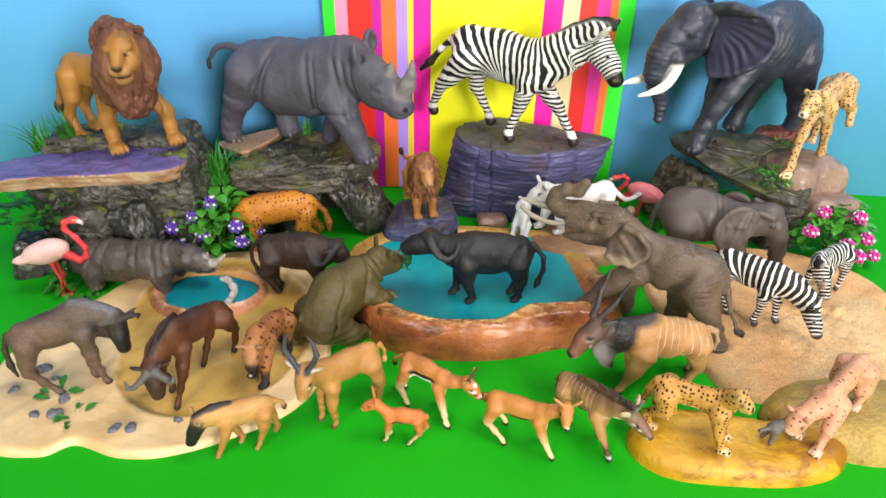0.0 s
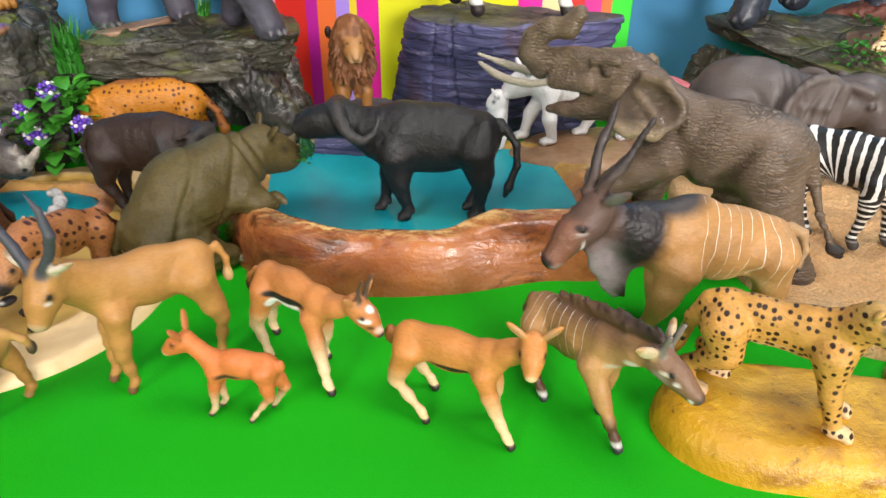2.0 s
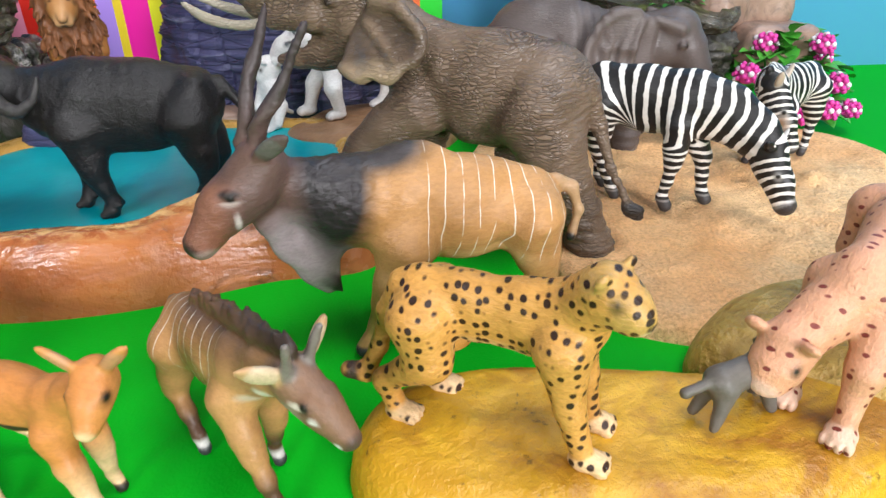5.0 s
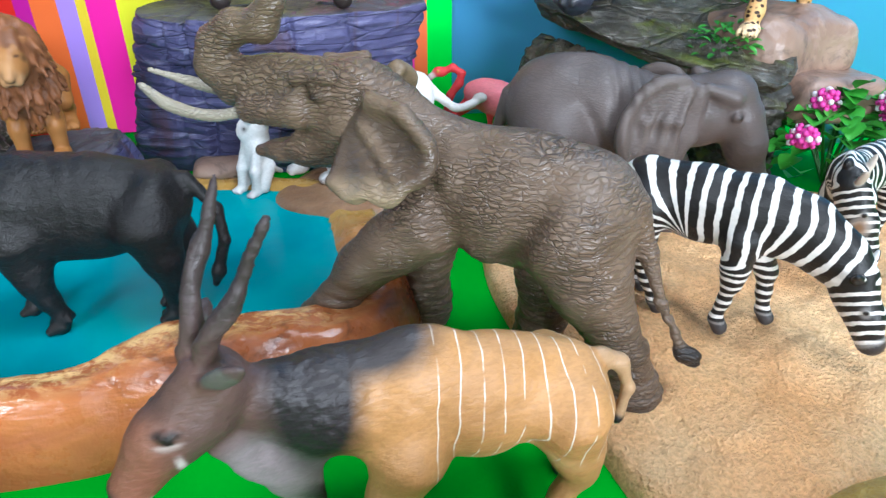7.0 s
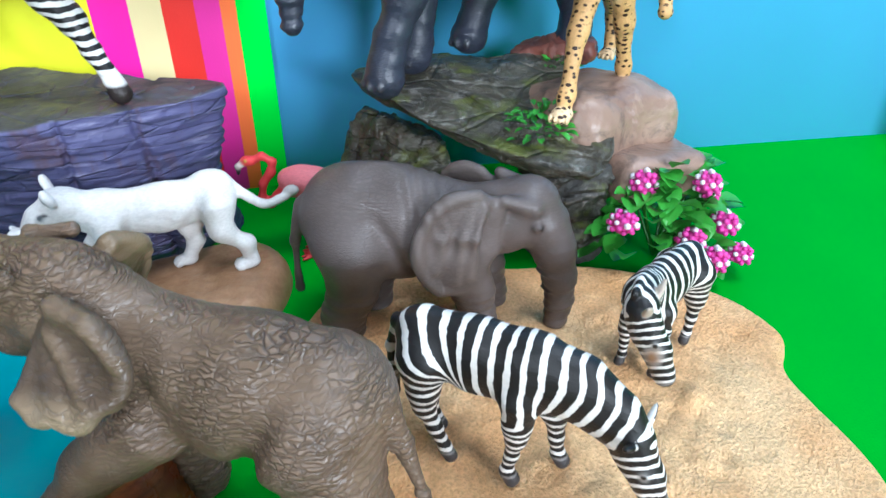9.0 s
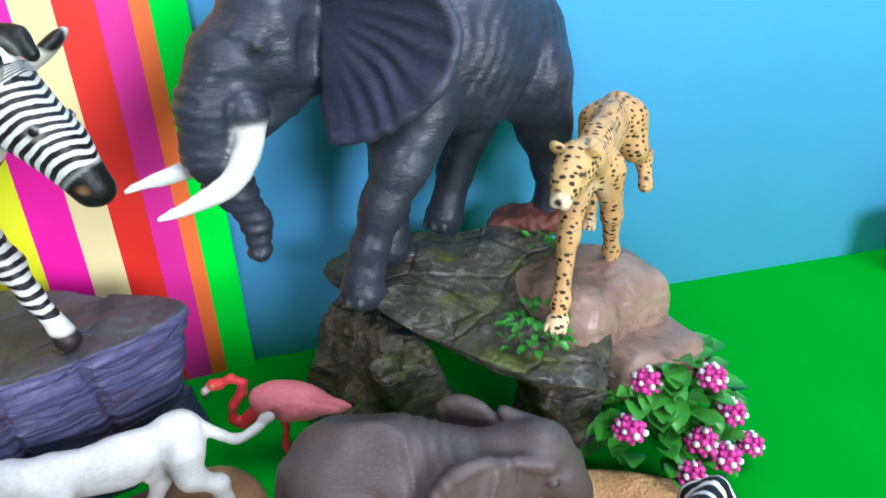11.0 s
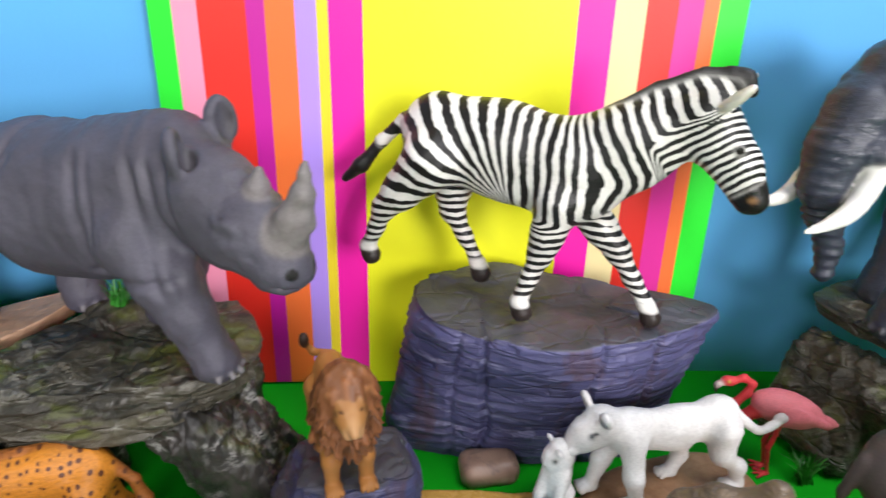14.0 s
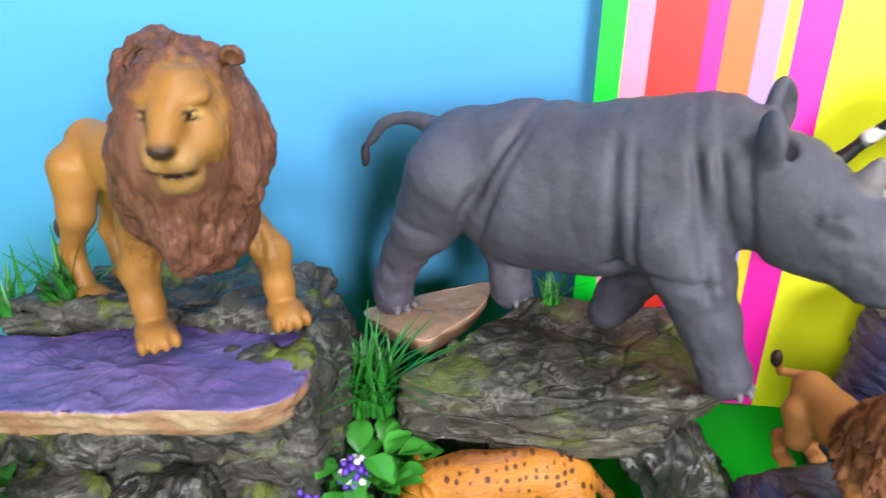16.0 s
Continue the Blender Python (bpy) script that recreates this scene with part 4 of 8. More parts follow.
# stand at the big elephant
broken_slab("slate_slab", GREYROCK,
            [(0.273, 0.79), (0.294, 0.813), (0.331, 0.822), (0.402, 0.808), (0.416, 0.775), (0.42, 0.735), (0.412, 0.7), (0.396, 0.679), (0.375, 0.681), (0.341, 0.706), (0.306, 0.742)],
            [(0.28, 0.792), (0.298, 0.806), (0.331, 0.815), (0.396, 0.802), (0.41, 0.775), (0.413, 0.735), (0.406, 0.704), (0.394, 0.686), (0.378, 0.688), (0.344, 0.713), (0.312, 0.748)],
            lambda x, y: 0.1 + 0.25 * (y - 0.79) * (y < 0.79) + 0.002 * noise2(x, y, 30, 7), lambda x, y: 0.088 + 0.25 * (y - 0.79) * (y < 0.79), "grey-green slate slab sloping towards the front on rock legs",
            craggy(1.4, 30, (1, 1, 2.0), 13.0, 0.5, 0.5, 1.2, 19, (0.6, 0.6, 1.6)), 12, 320)
rock("rock_leg", GREYROCK, (0.292, 0.772, 0.04), 0, [((-2, 4, -6), (18, 30, 38), (0, 24, 30)), ((26, -18, -12), (17, 18, 38), (0, -22, 10))],
     "forked rock leg under the slate slab", craggy(2.0, 26, (1, 1, 0.5), 23.0, 0, 1.0, 1.8, 13, (1, 1, 0.5)), 2.2, 5, 6)
rock("rock_leg", MOSSROCK, (0.392, 0.722, 0.03), 0, [((0, 0, -2), (18, 22, 36), (0, 0, 10)), ((0, 0, 22), (22, 24, 10), (0, 4, 0))],
     "knobbly rock leg under the slate slab", craggy(2.0, 18, (1, 1, 1.4), 27.0, 0.8, 1.0, 1.8, 12, (0.8, 0.8, 1.4)), 2.0, 4, 6)
rock("river_stone", BROWNSTONE, (0.418, 0.748, 0.074), 20, [((0, 0, 0), (40, 34, 19), (-8, 6, 0)), ((-14, -8, 1), (26, 26, 16), (6, 8, 20)), ((14, 8, 2), (26, 26, 20), (0, 6, 30))],
     "smooth pinkish-brown river stone on the slab", craggy(2.6, 34, (1, 1, 1), 31.0, 0, 0, 0.5, 22), 1.8, 12, 14, "stone")
rock("river_stone", BROWNSTONE, (0.44, 0.722, 0.052), 12, [((0, 0, 0), (30, 26, 13), (0, 4, 0))],
     "flat greyish river stone under another", craggy(1.5, 40, (1, 1, 1), 37.0), 2.0, 12, 9.5, "stone")
rock("red_stone", REDSTONE, (0.412, 0.812, 0.099), -30, [((0, 0, 0), (28, 13, 7), (0, -8, 0)), ((6, -2, 2), (14, 11, 7), (6, 0, 24))], "small reddish-brown stone behind the river stones", craggy(1.6, 20, (1, 1, 1), 41.0, 0, 0, 1.4, 14), 1.8, 6, 6, "stone")
rock("brown_stone", BROWNSTONE, (0.066, 0.742, 0.006), 10, [((0, 0, 0), (18, 12, 9), (0, 0, 0))], "smooth reddish-brown stone by the layered rock", craggy(1.0, 24, (1, 1, 1), 43.0), 1.8, 6, 8, "stone")
rock("dark_mass", DARKROCK, (0.768, 0.79, 0.02), 10, [((0, 0, 0), (30, 30, 30), (0, 0, 20))], "dark grey rock at the table's edge", craggy(3, 24, (1, 1, 1), 47.0, 0, 2), 2.4, 6, 8)

ridge = Clay(1.0, 2)
ridge.chain([(*p, 3.0 + 0.7 * math.sin(9.0 * i)) for i, p in enumerate(spline([(-20, 34, 9.5), (-10, 27, 10.5), (-1, 11, 11), (0, -7, 10.5), (-6, -17, 9.5), (-18, -27, 8.5)], 5, False))], (1, 1, 1), 2)
part("ridge", ridge.build("ridge", PALESTONE, craggy(1.4, 9, (1, 1, 1), 5.0, 0, 1.0)), None, small_pond, "grey-white stone ridge across the water").location = (-0.198 - small_pond.location[0], 0.561 - small_pond.location[1], 0)

# ---- the toy animals ----
BLACK = (0.012, 0.011, 0.011)
WHITE = (0.78, 0.76, 0.72)
PLAIN = figure_paint("figure_coat", hide="fur", depth=0.00015, wash=0.14, rough=0.48)
SHAGGY = figure_paint("figure_mane", hide="mane", depth=0.0014, wash=0.5, rough=0.46, spec=0.3)
HIDE = figure_paint("figure_hide", hide="skin", depth=0.00055, wash=0.4, rough=0.44, spec=0.35)
ARMOUR = figure_paint("figure_armoured_hide", hide="skin", depth=0.0009, wash=0.4, rough=0.26, spec=0.6)
MATTE = figure_paint("figure_matte_hide", hide="skin", depth=0.0002, wash=0.16, rough=0.55)
WRINKLE = figure_paint("figure_wrinkled_hide", hide="wrinkle", depth=0.00045, wash=0.72, rough=0.38, spec=0.42, size=200)
GREYHIDE = figure_paint("figure_grey_hide", hide="wrinkle", depth=0.00012, wash=0.3, rough=0.42, size=230)
ZEBRA = figure_paint("zebra_coat", "zebra", freq=0.17, depth=0.0002, wash=0.06, dark=BLACK, warp=0.5, ratio=-0.35)
BIGZEBRA = figure_paint("large_zebra_coat", "zebra", freq=0.138, depth=0.0003, wash=0.08, dark=BLACK, rough=0.35, warp=0.75, ratio=-0.02)
CHEETAH = figure_paint("cheetah_coat", "spots", warp=1.08, size=330, depth=0.0004, wash=0.2, dark=(0.03, 0.012, 0.006), rough=0.4)
PINKCAT = figure_paint("pink_cheetah_coat", "spots", size=300, depth=0.0004, wash=0.15, dark=(0.2, 0.035, 0.025), warp=0.72)
BIGCAT = figure_paint("large_cheetah_coat", "spots", size=350, depth=0.0004, wash=0.15, dark=(0.03, 0.013, 0.008), warp=1.12)
HYENA = figure_paint("hyena_coat", "spots", size=210, depth=0.0006, wash=0.3, dark=(0.06, 0.01, 0.006), warp=0.95)
ORANGECAT = figure_paint("orange_coat", "spots", size=270, depth=0.0005, wash=0.25, dark=(0.1, 0.03, 0.01), warp=0.95)
ELAND = figure_paint("eland_coat", "lines", freq=0.17, depth=0.0003, wash=0.16)
KUDU = figure_paint("striped_calf_coat", "lines", freq=0.24, depth=0.0002, wash=0.14)
BLUEHIDE = figure_paint("large_elephant_hide", hide="wrinkle", depth=0.00012, wash=0.45, rough=0.42, spec=0.5, size=170)
HERD = "toy animals on the table"


def antelope_tail(c, base, tip, col, end, r=1.4):
    m = [(a + b) / 2 for a, b in zip(base, tip)]
    c.chain([(*base, r * 1.3), (m[0] - 2, m[1], m[2], r), (*tip, r)], col, 2)
    c.ball(tip, (r * 1.6, r * 1.5, r * 2.6), end, 1.0)


def wildebeest_calf():
    c = Clay(0.9, 4)
    tan, leg = (0.5, 0.27, 0.085), (0.45, 0.21, 0.06)
    c.chain([(-17, 0, 37, 9.8), (-3, 0, 36.5, 9.6), (10, 0, 37, 10.2)], tan, 5, 0.7)
    c.chain([(13, 0, 39, 8.5), (22, 1, 41, 6.5), (28, 2, 40, 5.5)], tan, 5, 0.75)
    c.head((29, 2, 40), (39, 4, 20), 4.8, 3.3, (0.014, 0.012, 0.012), 0.9, (8, 3.2), 0.1, 0.4, earcol=(0.4, 0.26, 0.12))
    c.chain([(30, 2, 45, 2.2), (19, 1, 48.5, 2.6), (6, 0, 48, 1.8)], (0.016, 0.013, 0.012), 1.5)
    c.leg((10, 5, 32), (14, 5, 18), (20, 5, 0), (5.4, 2.6, 1.9), leg)
    c.leg((9, -5, 32), (6, -5, 17), (2, -5, 0), (5.4, 2.6, 1.9), leg)
    c.leg((-17, 6, 34), (-15, 6, 18), (-9, 7, 0), (7.6, 2.7, 1.9), leg)
    c.leg((-17, -6, 34), (-24, -6, 19), (-25, -7, 0), (7.6, 2.7, 1.9), leg)
    antelope_tail(c, (-26, 0, 40), (-33, -2, 29), tan, (0.04, 0.03, 0.025))
    c.below(4.0, (0.4, 0.22, 0.09))
    c.place("wildebeest_calf", PLAIN, (-0.129, 0.381, 0), -156, "tan wildebeest calf figurine with a black face", "animal figurine", HERD)


def impala():
    c = Clay(0.9, 4.5)
    tan, pale = (0.43, 0.205, 0.058), (0.56, 0.36, 0.16)
    c.chain([(-17, 0, 53, 11.5), (0, 0, 52.5, 11.3), (17, 0, 52, 12)], tan, 6, 0.66)
    c.chain([(22, 0, 55, 11), (31, 3, 62, 8), (38, 7, 68, 6.5)], tan, 5, 0.8)
    p, q, d, s, up = c.head((38, 7, 70), (47, 14, 50), 6.2, 3.4, tan, 1.2, (12, 4.5), 0.1, 0.5, earcol=(0.42, 0.3, 0.18), inner=(0.6, 0.5, 0.4), muzzle=(0.5, 0.34, 0.2))
    for side in (-1, 1):
        b = p + up * 4 + s * side * 2.6
        z = np.array((0, 0, 1.0))
        c.chain([(*b, 2.4), (*(b + s * side * 6 + z * 8 - d * 2), 2.2), (*(b + s * side * 10 + z * 18), 1.9), (*(b + s * side * 8.5 + z * 28), 1.4), (*(b + s * side * 4 + z * 35), 0.8)], (0.055, 0.055, 0.07), 1.0)
        c.daub(p + d * 11 + s * side * 4.5 + up * 2, (1.6, 1.6, 1.0), WHITE, 0.8)
    c.leg((18, 7, 42), (20, 7, 22), (19, 7, 0), (7.2, 2.7, 1.9), tan)
    c.leg((18, -7, 42), (22, -7, 22), (24, -7, 0), (7.2, 2.7, 1.9), tan)
    c.leg((-17, 7, 48), (-25, 7, 24), (-21, 7, 0), (10, 3.0, 1.9), tan)
    c.leg((-17, -7, 48), (-28, -7, 23), (-27, -7, 0), (10, 3.0, 1.9), tan)
    antelope_tail(c, (-30, 0, 58), (-33, 1, 42), tan, pale, 1.5)
    c.below(4, (0.16, 0.07, 0.03))
    c.place("impala", PLAIN, (-0.053, 0.421, 0), -140, "tan impala figurine with ringed lyre-shaped horns", "animal figurine", HERD)


def gazelle_fawn():
    c = Clay(0.7, 3)
    red, pale = (0.56, 0.165, 0.045), (0.72, 0.5, 0.3)
    c.chain([(-15, 0, 27, 6.2), (-4, 0, 27.5, 6.2), (6, 0, 27, 6)], red, 3, 0.75)
    c.chain([(8, 0, 29, 4.5), (13, 0, 34, 3.3), (17, 0, 38, 3)], red, 2.5)
    c.head((17, 0, 39), (28, 1, 32), 3.4, 1.8, red, 0.7, (9, 3.6), 1.4, 0.4, earcol=(0.42, 0.14, 0.04), muzzle=(0.62, 0.36, 0.2))
    c.leg((6, 3, 24), (8, 3, 13), (10, 3, 0), (3.6, 1.6, 1.25), red, fetlock=5)
    c.leg((6, -3, 24), (8, -3, 13), (8, -3.5, 0), (3.6, 1.6, 1.25), red, fetlock=5)
    c.leg((-15, 3, 26), (-17, 4, 14), (-9, 5, 0), (4.8, 1.7, 1.25), red, fetlock=5)
    c.leg((-15, -3, 26), (-21, -4, 14), (-15, -5, 0), (4.8, 1.7, 1.25), red, fetlock=5)
    c.below(12, pale, 9)
    c.daub((27, 1, 31), 2.4, pale, 1.5)
    c.below(2.2, (0.06, 0.045, 0.04))
    c.daub((0, 5, 24), (6, 2, 1.3), (0.05, 0.03, 0.02), 0.8)
    c.ball((-22, 0, 28), (2, 1.5, 3), red, 1)
    c.place("gazelle_fawn", PLAIN, (-0.011, 0.393, 0), 177, "small reddish gazelle fawn figurine with pale legs", "animal figurine", HERD)


def thomson_gazelle():
    c = Clay(0.8, 4)
    red, pale = (0.5, 0.19, 0.055), (0.74, 0.52, 0.31)
    c.chain([(-13, 0, 42, 8.8), (2, 0, 42, 8.4), (17, 0, 40.5, 8.2)], red, 5, 0.72)
    c.chain([(20, 0, 41, 6.6), (30, 0, 43, 4.6), (40, 1, 47, 3.7)], red, 4)
    p, q, d, s, up = c.head((41, 1, 48), (53, 2, 36), 4.6, 2.2, red, 0.95, (8, 3), 0.6, 0.7, earcol=(0.5, 0.22, 0.08), muzzle=(0.1, 0.05, 0.04))
    for side in (-1, 1):
        b = p + up * 3 + s * side * 2
        c.chain([(*b, 1.3), (*(b + up * 6 - d * 4 + s * side), 1.0), (*(b + up * 12 - d * 6 + s * side * 1.5), 0.6)], (0.12, 0.07, 0.05), 0.8)
        c.daub(p + d * 7 + s * side * 3.6 + up * 1, (4.0, 1.8, 1.2), WHITE, 0.6)
        c.daub(p + d * 10 + s * side * 2.8, (3.4, 1.5, 1.2), (0.05, 0.025, 0.02), 0.6)
    c.daub(p + d * 5 + up * 5, (2.2, 2.2, 1.6), WHITE, 0.8)
    c.daub(q - d * 4, (3.4, 2.8, 2.6), (0.7, 0.62, 0.55), 1.0)
    c.daub(q + up * 0.8, (2.0, 1.6, 1.4), (0.06, 0.035, 0.03), 0.6)
    c.leg((16, 5, 34), (13, 6, 17), (9, 9, 0), (5.0, 2.4, 1.8), red)
    c.leg((17, -5, 34), (23, -7, 18), (29, -9, 0), (5.0, 2.4, 1.8), red)
    c.leg((-13, -5, 38), (-20, -7, 18), (-12, -8, 0), (7.4, 2.6, 1.8), red)
    c.leg((-13, 5, 38), (-26, 7, 18), (-27, 8, 0), (7.4, 2.6, 1.8), red)
    for side in (-1, 1):
        c.daub((2, side * 4, 34.5), (18, 6, 4.4), WHITE, 1.0)
        c.daub((2, side * 7, 40), (14, 4.5, 2.1), (0.015, 0.012, 0.012), 0.6)
    c.below(22, pale, 12)
    antelope_tail(c, (-23, 0, 44), (-30, 0, 33), red, BLACK, 1.3)
    c.below(3.4, (0.03, 0.022, 0.02))
    c.place("gazelle", PLAIN, (0.006, 0.431, 0), -32, "reddish gazelle figurine with a dark flank stripe", "animal figurine", HERD)


def fawn_antelope():
    c = Clay(0.8, 4)
    red, pale = (0.55, 0.215, 0.055), (0.74, 0.51, 0.28)
    c.chain([(-24, 0, 35, 8.4), (-6, 0, 35, 8.0), (10, 0, 36.5, 8.2)], red, 5, 0.75)
    c.chain([(13, 0, 39, 6.2), (21, -1, 44.5, 4.6), (29, -2, 50, 4.2)], red, 4)
    c.head((30, -2, 53.5), (33.5, -12, 43), 4.2, 1.9, (0.58, 0.23, 0.062), 1.2, (9, 4.2), 0.75, 0.6, earcol=(0.55, 0.24, 0.065), inner=(0.5, 0.26, 0.12), muzzle=(0.74, 0.5, 0.28))
    c.leg((11, 5, 31), (12, 6, 16), (12, 7, 0), (5.0, 2.2, 1.7), red)
    c.leg((11, -5, 31), (17, -6, 16), (24, -7, 0), (5.0, 2.2, 1.7), red)
    c.leg((-24, -5, 31), (-29, -8, 17), (-14, -10, 0), (7.2, 2.4, 1.7), red)
    c.leg((-24, 5, 31), (-29, 8, 17), (-21, 11, 0), (7.2, 2.4, 1.7), red)
    c.below(20, pale, 12)
    for side in (-1, 1):
        c.daub((-3, side * 6, 30), (10, 4, 1.6), (0.03, 0.016, 0.012), 0.7)
    c.ball((-35, 0, 33), (3, 2, 5), (0.3, 0.1, 0.03), 1.5)
    c.below(3.4, (0.025, 0.02, 0.018))
    c.place("antelope_calf", PLAIN, (0.087, 0.396, 0), -24, "orange-tan antelope calf figurine with big ears", "animal figurine", HERD)


def striped_calf():
    c = Clay(0.8, 4)
    tan, dark = (0.44, 0.23, 0.088), (0.13, 0.075, 0.045)
    c.chain([(-18, 0, 38, 11), (-2, 0, 39, 11), (13, 0, 41, 10.5)], tan, 5, 0.7, 40.0)
    c.chain([(16, 0, 44, 8.6), (27, 0, 48, 6.2), (36, 1, 50, 5.4)], (0.36, 0.19, 0.08), 4, 0.8, m=0)
    c.daub((-4, 0, 53), (30, 12, 6), (0.14, 0.075, 0.04), 7)
    p, q, d, s, up = c.head((38, 1, 51), (57, 4, 40), 4.9, 2.7, (0.22, 0.12, 0.07), 1.1, (11, 5), 0.35, 0.6, earcol=(0.5, 0.3, 0.14), inner=(0.6, 0.46, 0.3), muzzle=(0.1, 0.06, 0.045), m=0)
    for side in (-1, 1):
        b = p + up * 4 + s * side * 3
        c.chain([(*b, 1.7), (*(b + up * 10 + s * side * 2 - d * 2), 0.8)], (0.2, 0.17, 0.15), 0.8, m=0)
        c.daub(p + d * 11.5 + s * side * 4 + up * 0.5, (1.6, 1.2, 0.8), WHITE, 0.6)
        c.daub(q + s * side * 2.6 - d * 3 - up * 1.5, 1.3, WHITE, 0.6)
    c.chain([(38, 1, 58, 2), (24, 0, 56.5, 2.4), (8, 0, 54.5, 2), (-10, 0, 50, 1.6)], (0.05, 0.03, 0.02), 1.2, m=0)
    rng = random.Random(5)
    for i in range(34):
        t = i / 33
        a = np.array((38 - 48 * t, 1 - t + rng.uniform(-0.6, 0.6), 59 - 7.5 * t * t))
        c.cone(a, a + np.array((-2.4, rng.uniform(-1.5, 1.5), rng.uniform(0.8, 2.4))), 1.4, 0.5, (0.045, 0.028, 0.02), 0.8, m=0)
    for side in (-1, 1):
        c.daub(p + d * 6 - up * 4 + s * side * 4, (4, 4, 3.4), (0.3, 0.24, 0.18), 2, 0)
        c.daub(p + d * 6.5 + s * side * 4.6 + up * 0.6, (2.4, 2, 0.8), (0.6, 0.52, 0.44), 0.6, 0)
        c.daub((31, side * 5, 44), (3.0, 3, 2.0), (0.6, 0.54, 0.46), 1.2, 0)
        c.daub((25, side * 6, 38), (4.5, 4, 1.6), (0.5, 0.42, 0.34), 1.2, 0)
    c.leg((14, 6, 34), (12, 6, 17), (10, 6, 0), (6.4, 2.7, 1.9), tan)
    c.leg((14, -6, 34), (22, -6, 19), (30, -5, 0), (6.4, 2.7, 1.9), tan)
    c.leg((-18, -6, 35), (-22, -8, 18), (-10, -8, 0), (8.6, 2.8, 1.9), tan)
    c.leg((-18, 6, 35), (-30, 7, 18), (-31, 8, 0), (8.6, 2.8, 1.9), tan)
    antelope_tail(c, (-28, 0, 43), (-33, 2, 24), dark, (0.03, 0.025, 0.02), 1.5)
    c.below(14, (0.09, 0.045, 0.025), 6)
    c.below(5.6, (0.5, 0.48, 0.46), 0.8)
    c.below(3.4, (0.03, 0.03, 0.035), 0.6)
    c.stripe = lambda P: P[:, 0] + 0.15 * (P[:, 2] - 40)
    c.masked = lambda P: np.clip((13 - P[:, 0]) / 3, 0, 1) * np.clip((P[:, 0] + 26) / 3, 0, 1) * np.clip((P[:, 2] - 30) / 4, 0, 1)
    c.place("bongo_calf", KUDU, (0.134, 0.408, 0), -50, "brown calf figurine with thin white stripes and dark legs", "animal figurine", HERD)


def cheetah():
    c = Clay(0.8, 4)
    col, pale = (0.6, 0.3, 0.07), (0.74, 0.5, 0.26)
    c.chain([(-22, 0, 38, 9.6), (-8, 0, 37.5, 8.2), (8, 0, 38, 9.4), (17, 0, 38.5, 9.8)], col, 5, 0.66)
    c.chain([(18, 0, 42, 8), (24, -3, 49, 6.5), (27, -5, 52, 6)], col, 4)
    p, q, d, s, up = c.head((26, -5, 53.5), (36.5, -9, 47), 5.2, 2.9, (0.58, 0.34, 0.1), 1.0, (4.5, 4.5), 1.0, 0.1, jaw=0.6, mid=0.55)
    for side in (-1, 1):
        c.daub(p + d * 7 + s * side * 2.8 - up * 1.2, (0.9, 0.9, 3.0), BLACK, 0.5, 0)
    c.daub(q - up * 1.6 + d * 0.4, (2.6, 2.6, 1.6), (0.74, 0.56, 0.33), 1.2, 0)
    c.daub(q + d * 1.0 + up * 1.0, 1.3, (0.04, 0.02, 0.02), 0.5, 0)
    for x, y, kx in ((24, 7, 20), (25, -8, 20)):
        c.chain([(17, y * 0.8, 34, 7.5), (kx, y, 18, 3.8), (x - 1, y, 5, 2.9)], col, 3)
        c.paw((x - 1, y, 0), 4, pale)
    for x, y, hx in ((-29, -8, -32), (-23, 8, -28)):
        c.chain([(-21, y * 0.8, 34, 9.5), (-18, y, 23, 6), (hx, y, 13, 3.0), (x, y, 4, 2.7)], col, 3)
        c.paw((x, y, 0), 4, pale)
    c.chain([(-29, 0, 41, 3.4), (-34, 0, 30, 3), (-37, -1, 18, 2.7), (-41, -3, 9, 2.7), (-46, -5, 10, 2.5)], col, 2)
    c.daub((-45, -4, 9), 4, (0.05, 0.03, 0.02), 1)
    c.daub((2, 0, 28), (20, 6, 4), pale, 4)
    c.place("cheetah", CHEETAH, (0.211, 0.398, 0.0155), -26, "yellow spotted cheetah figurine on the yellow stone", "animal figurine", HERD)


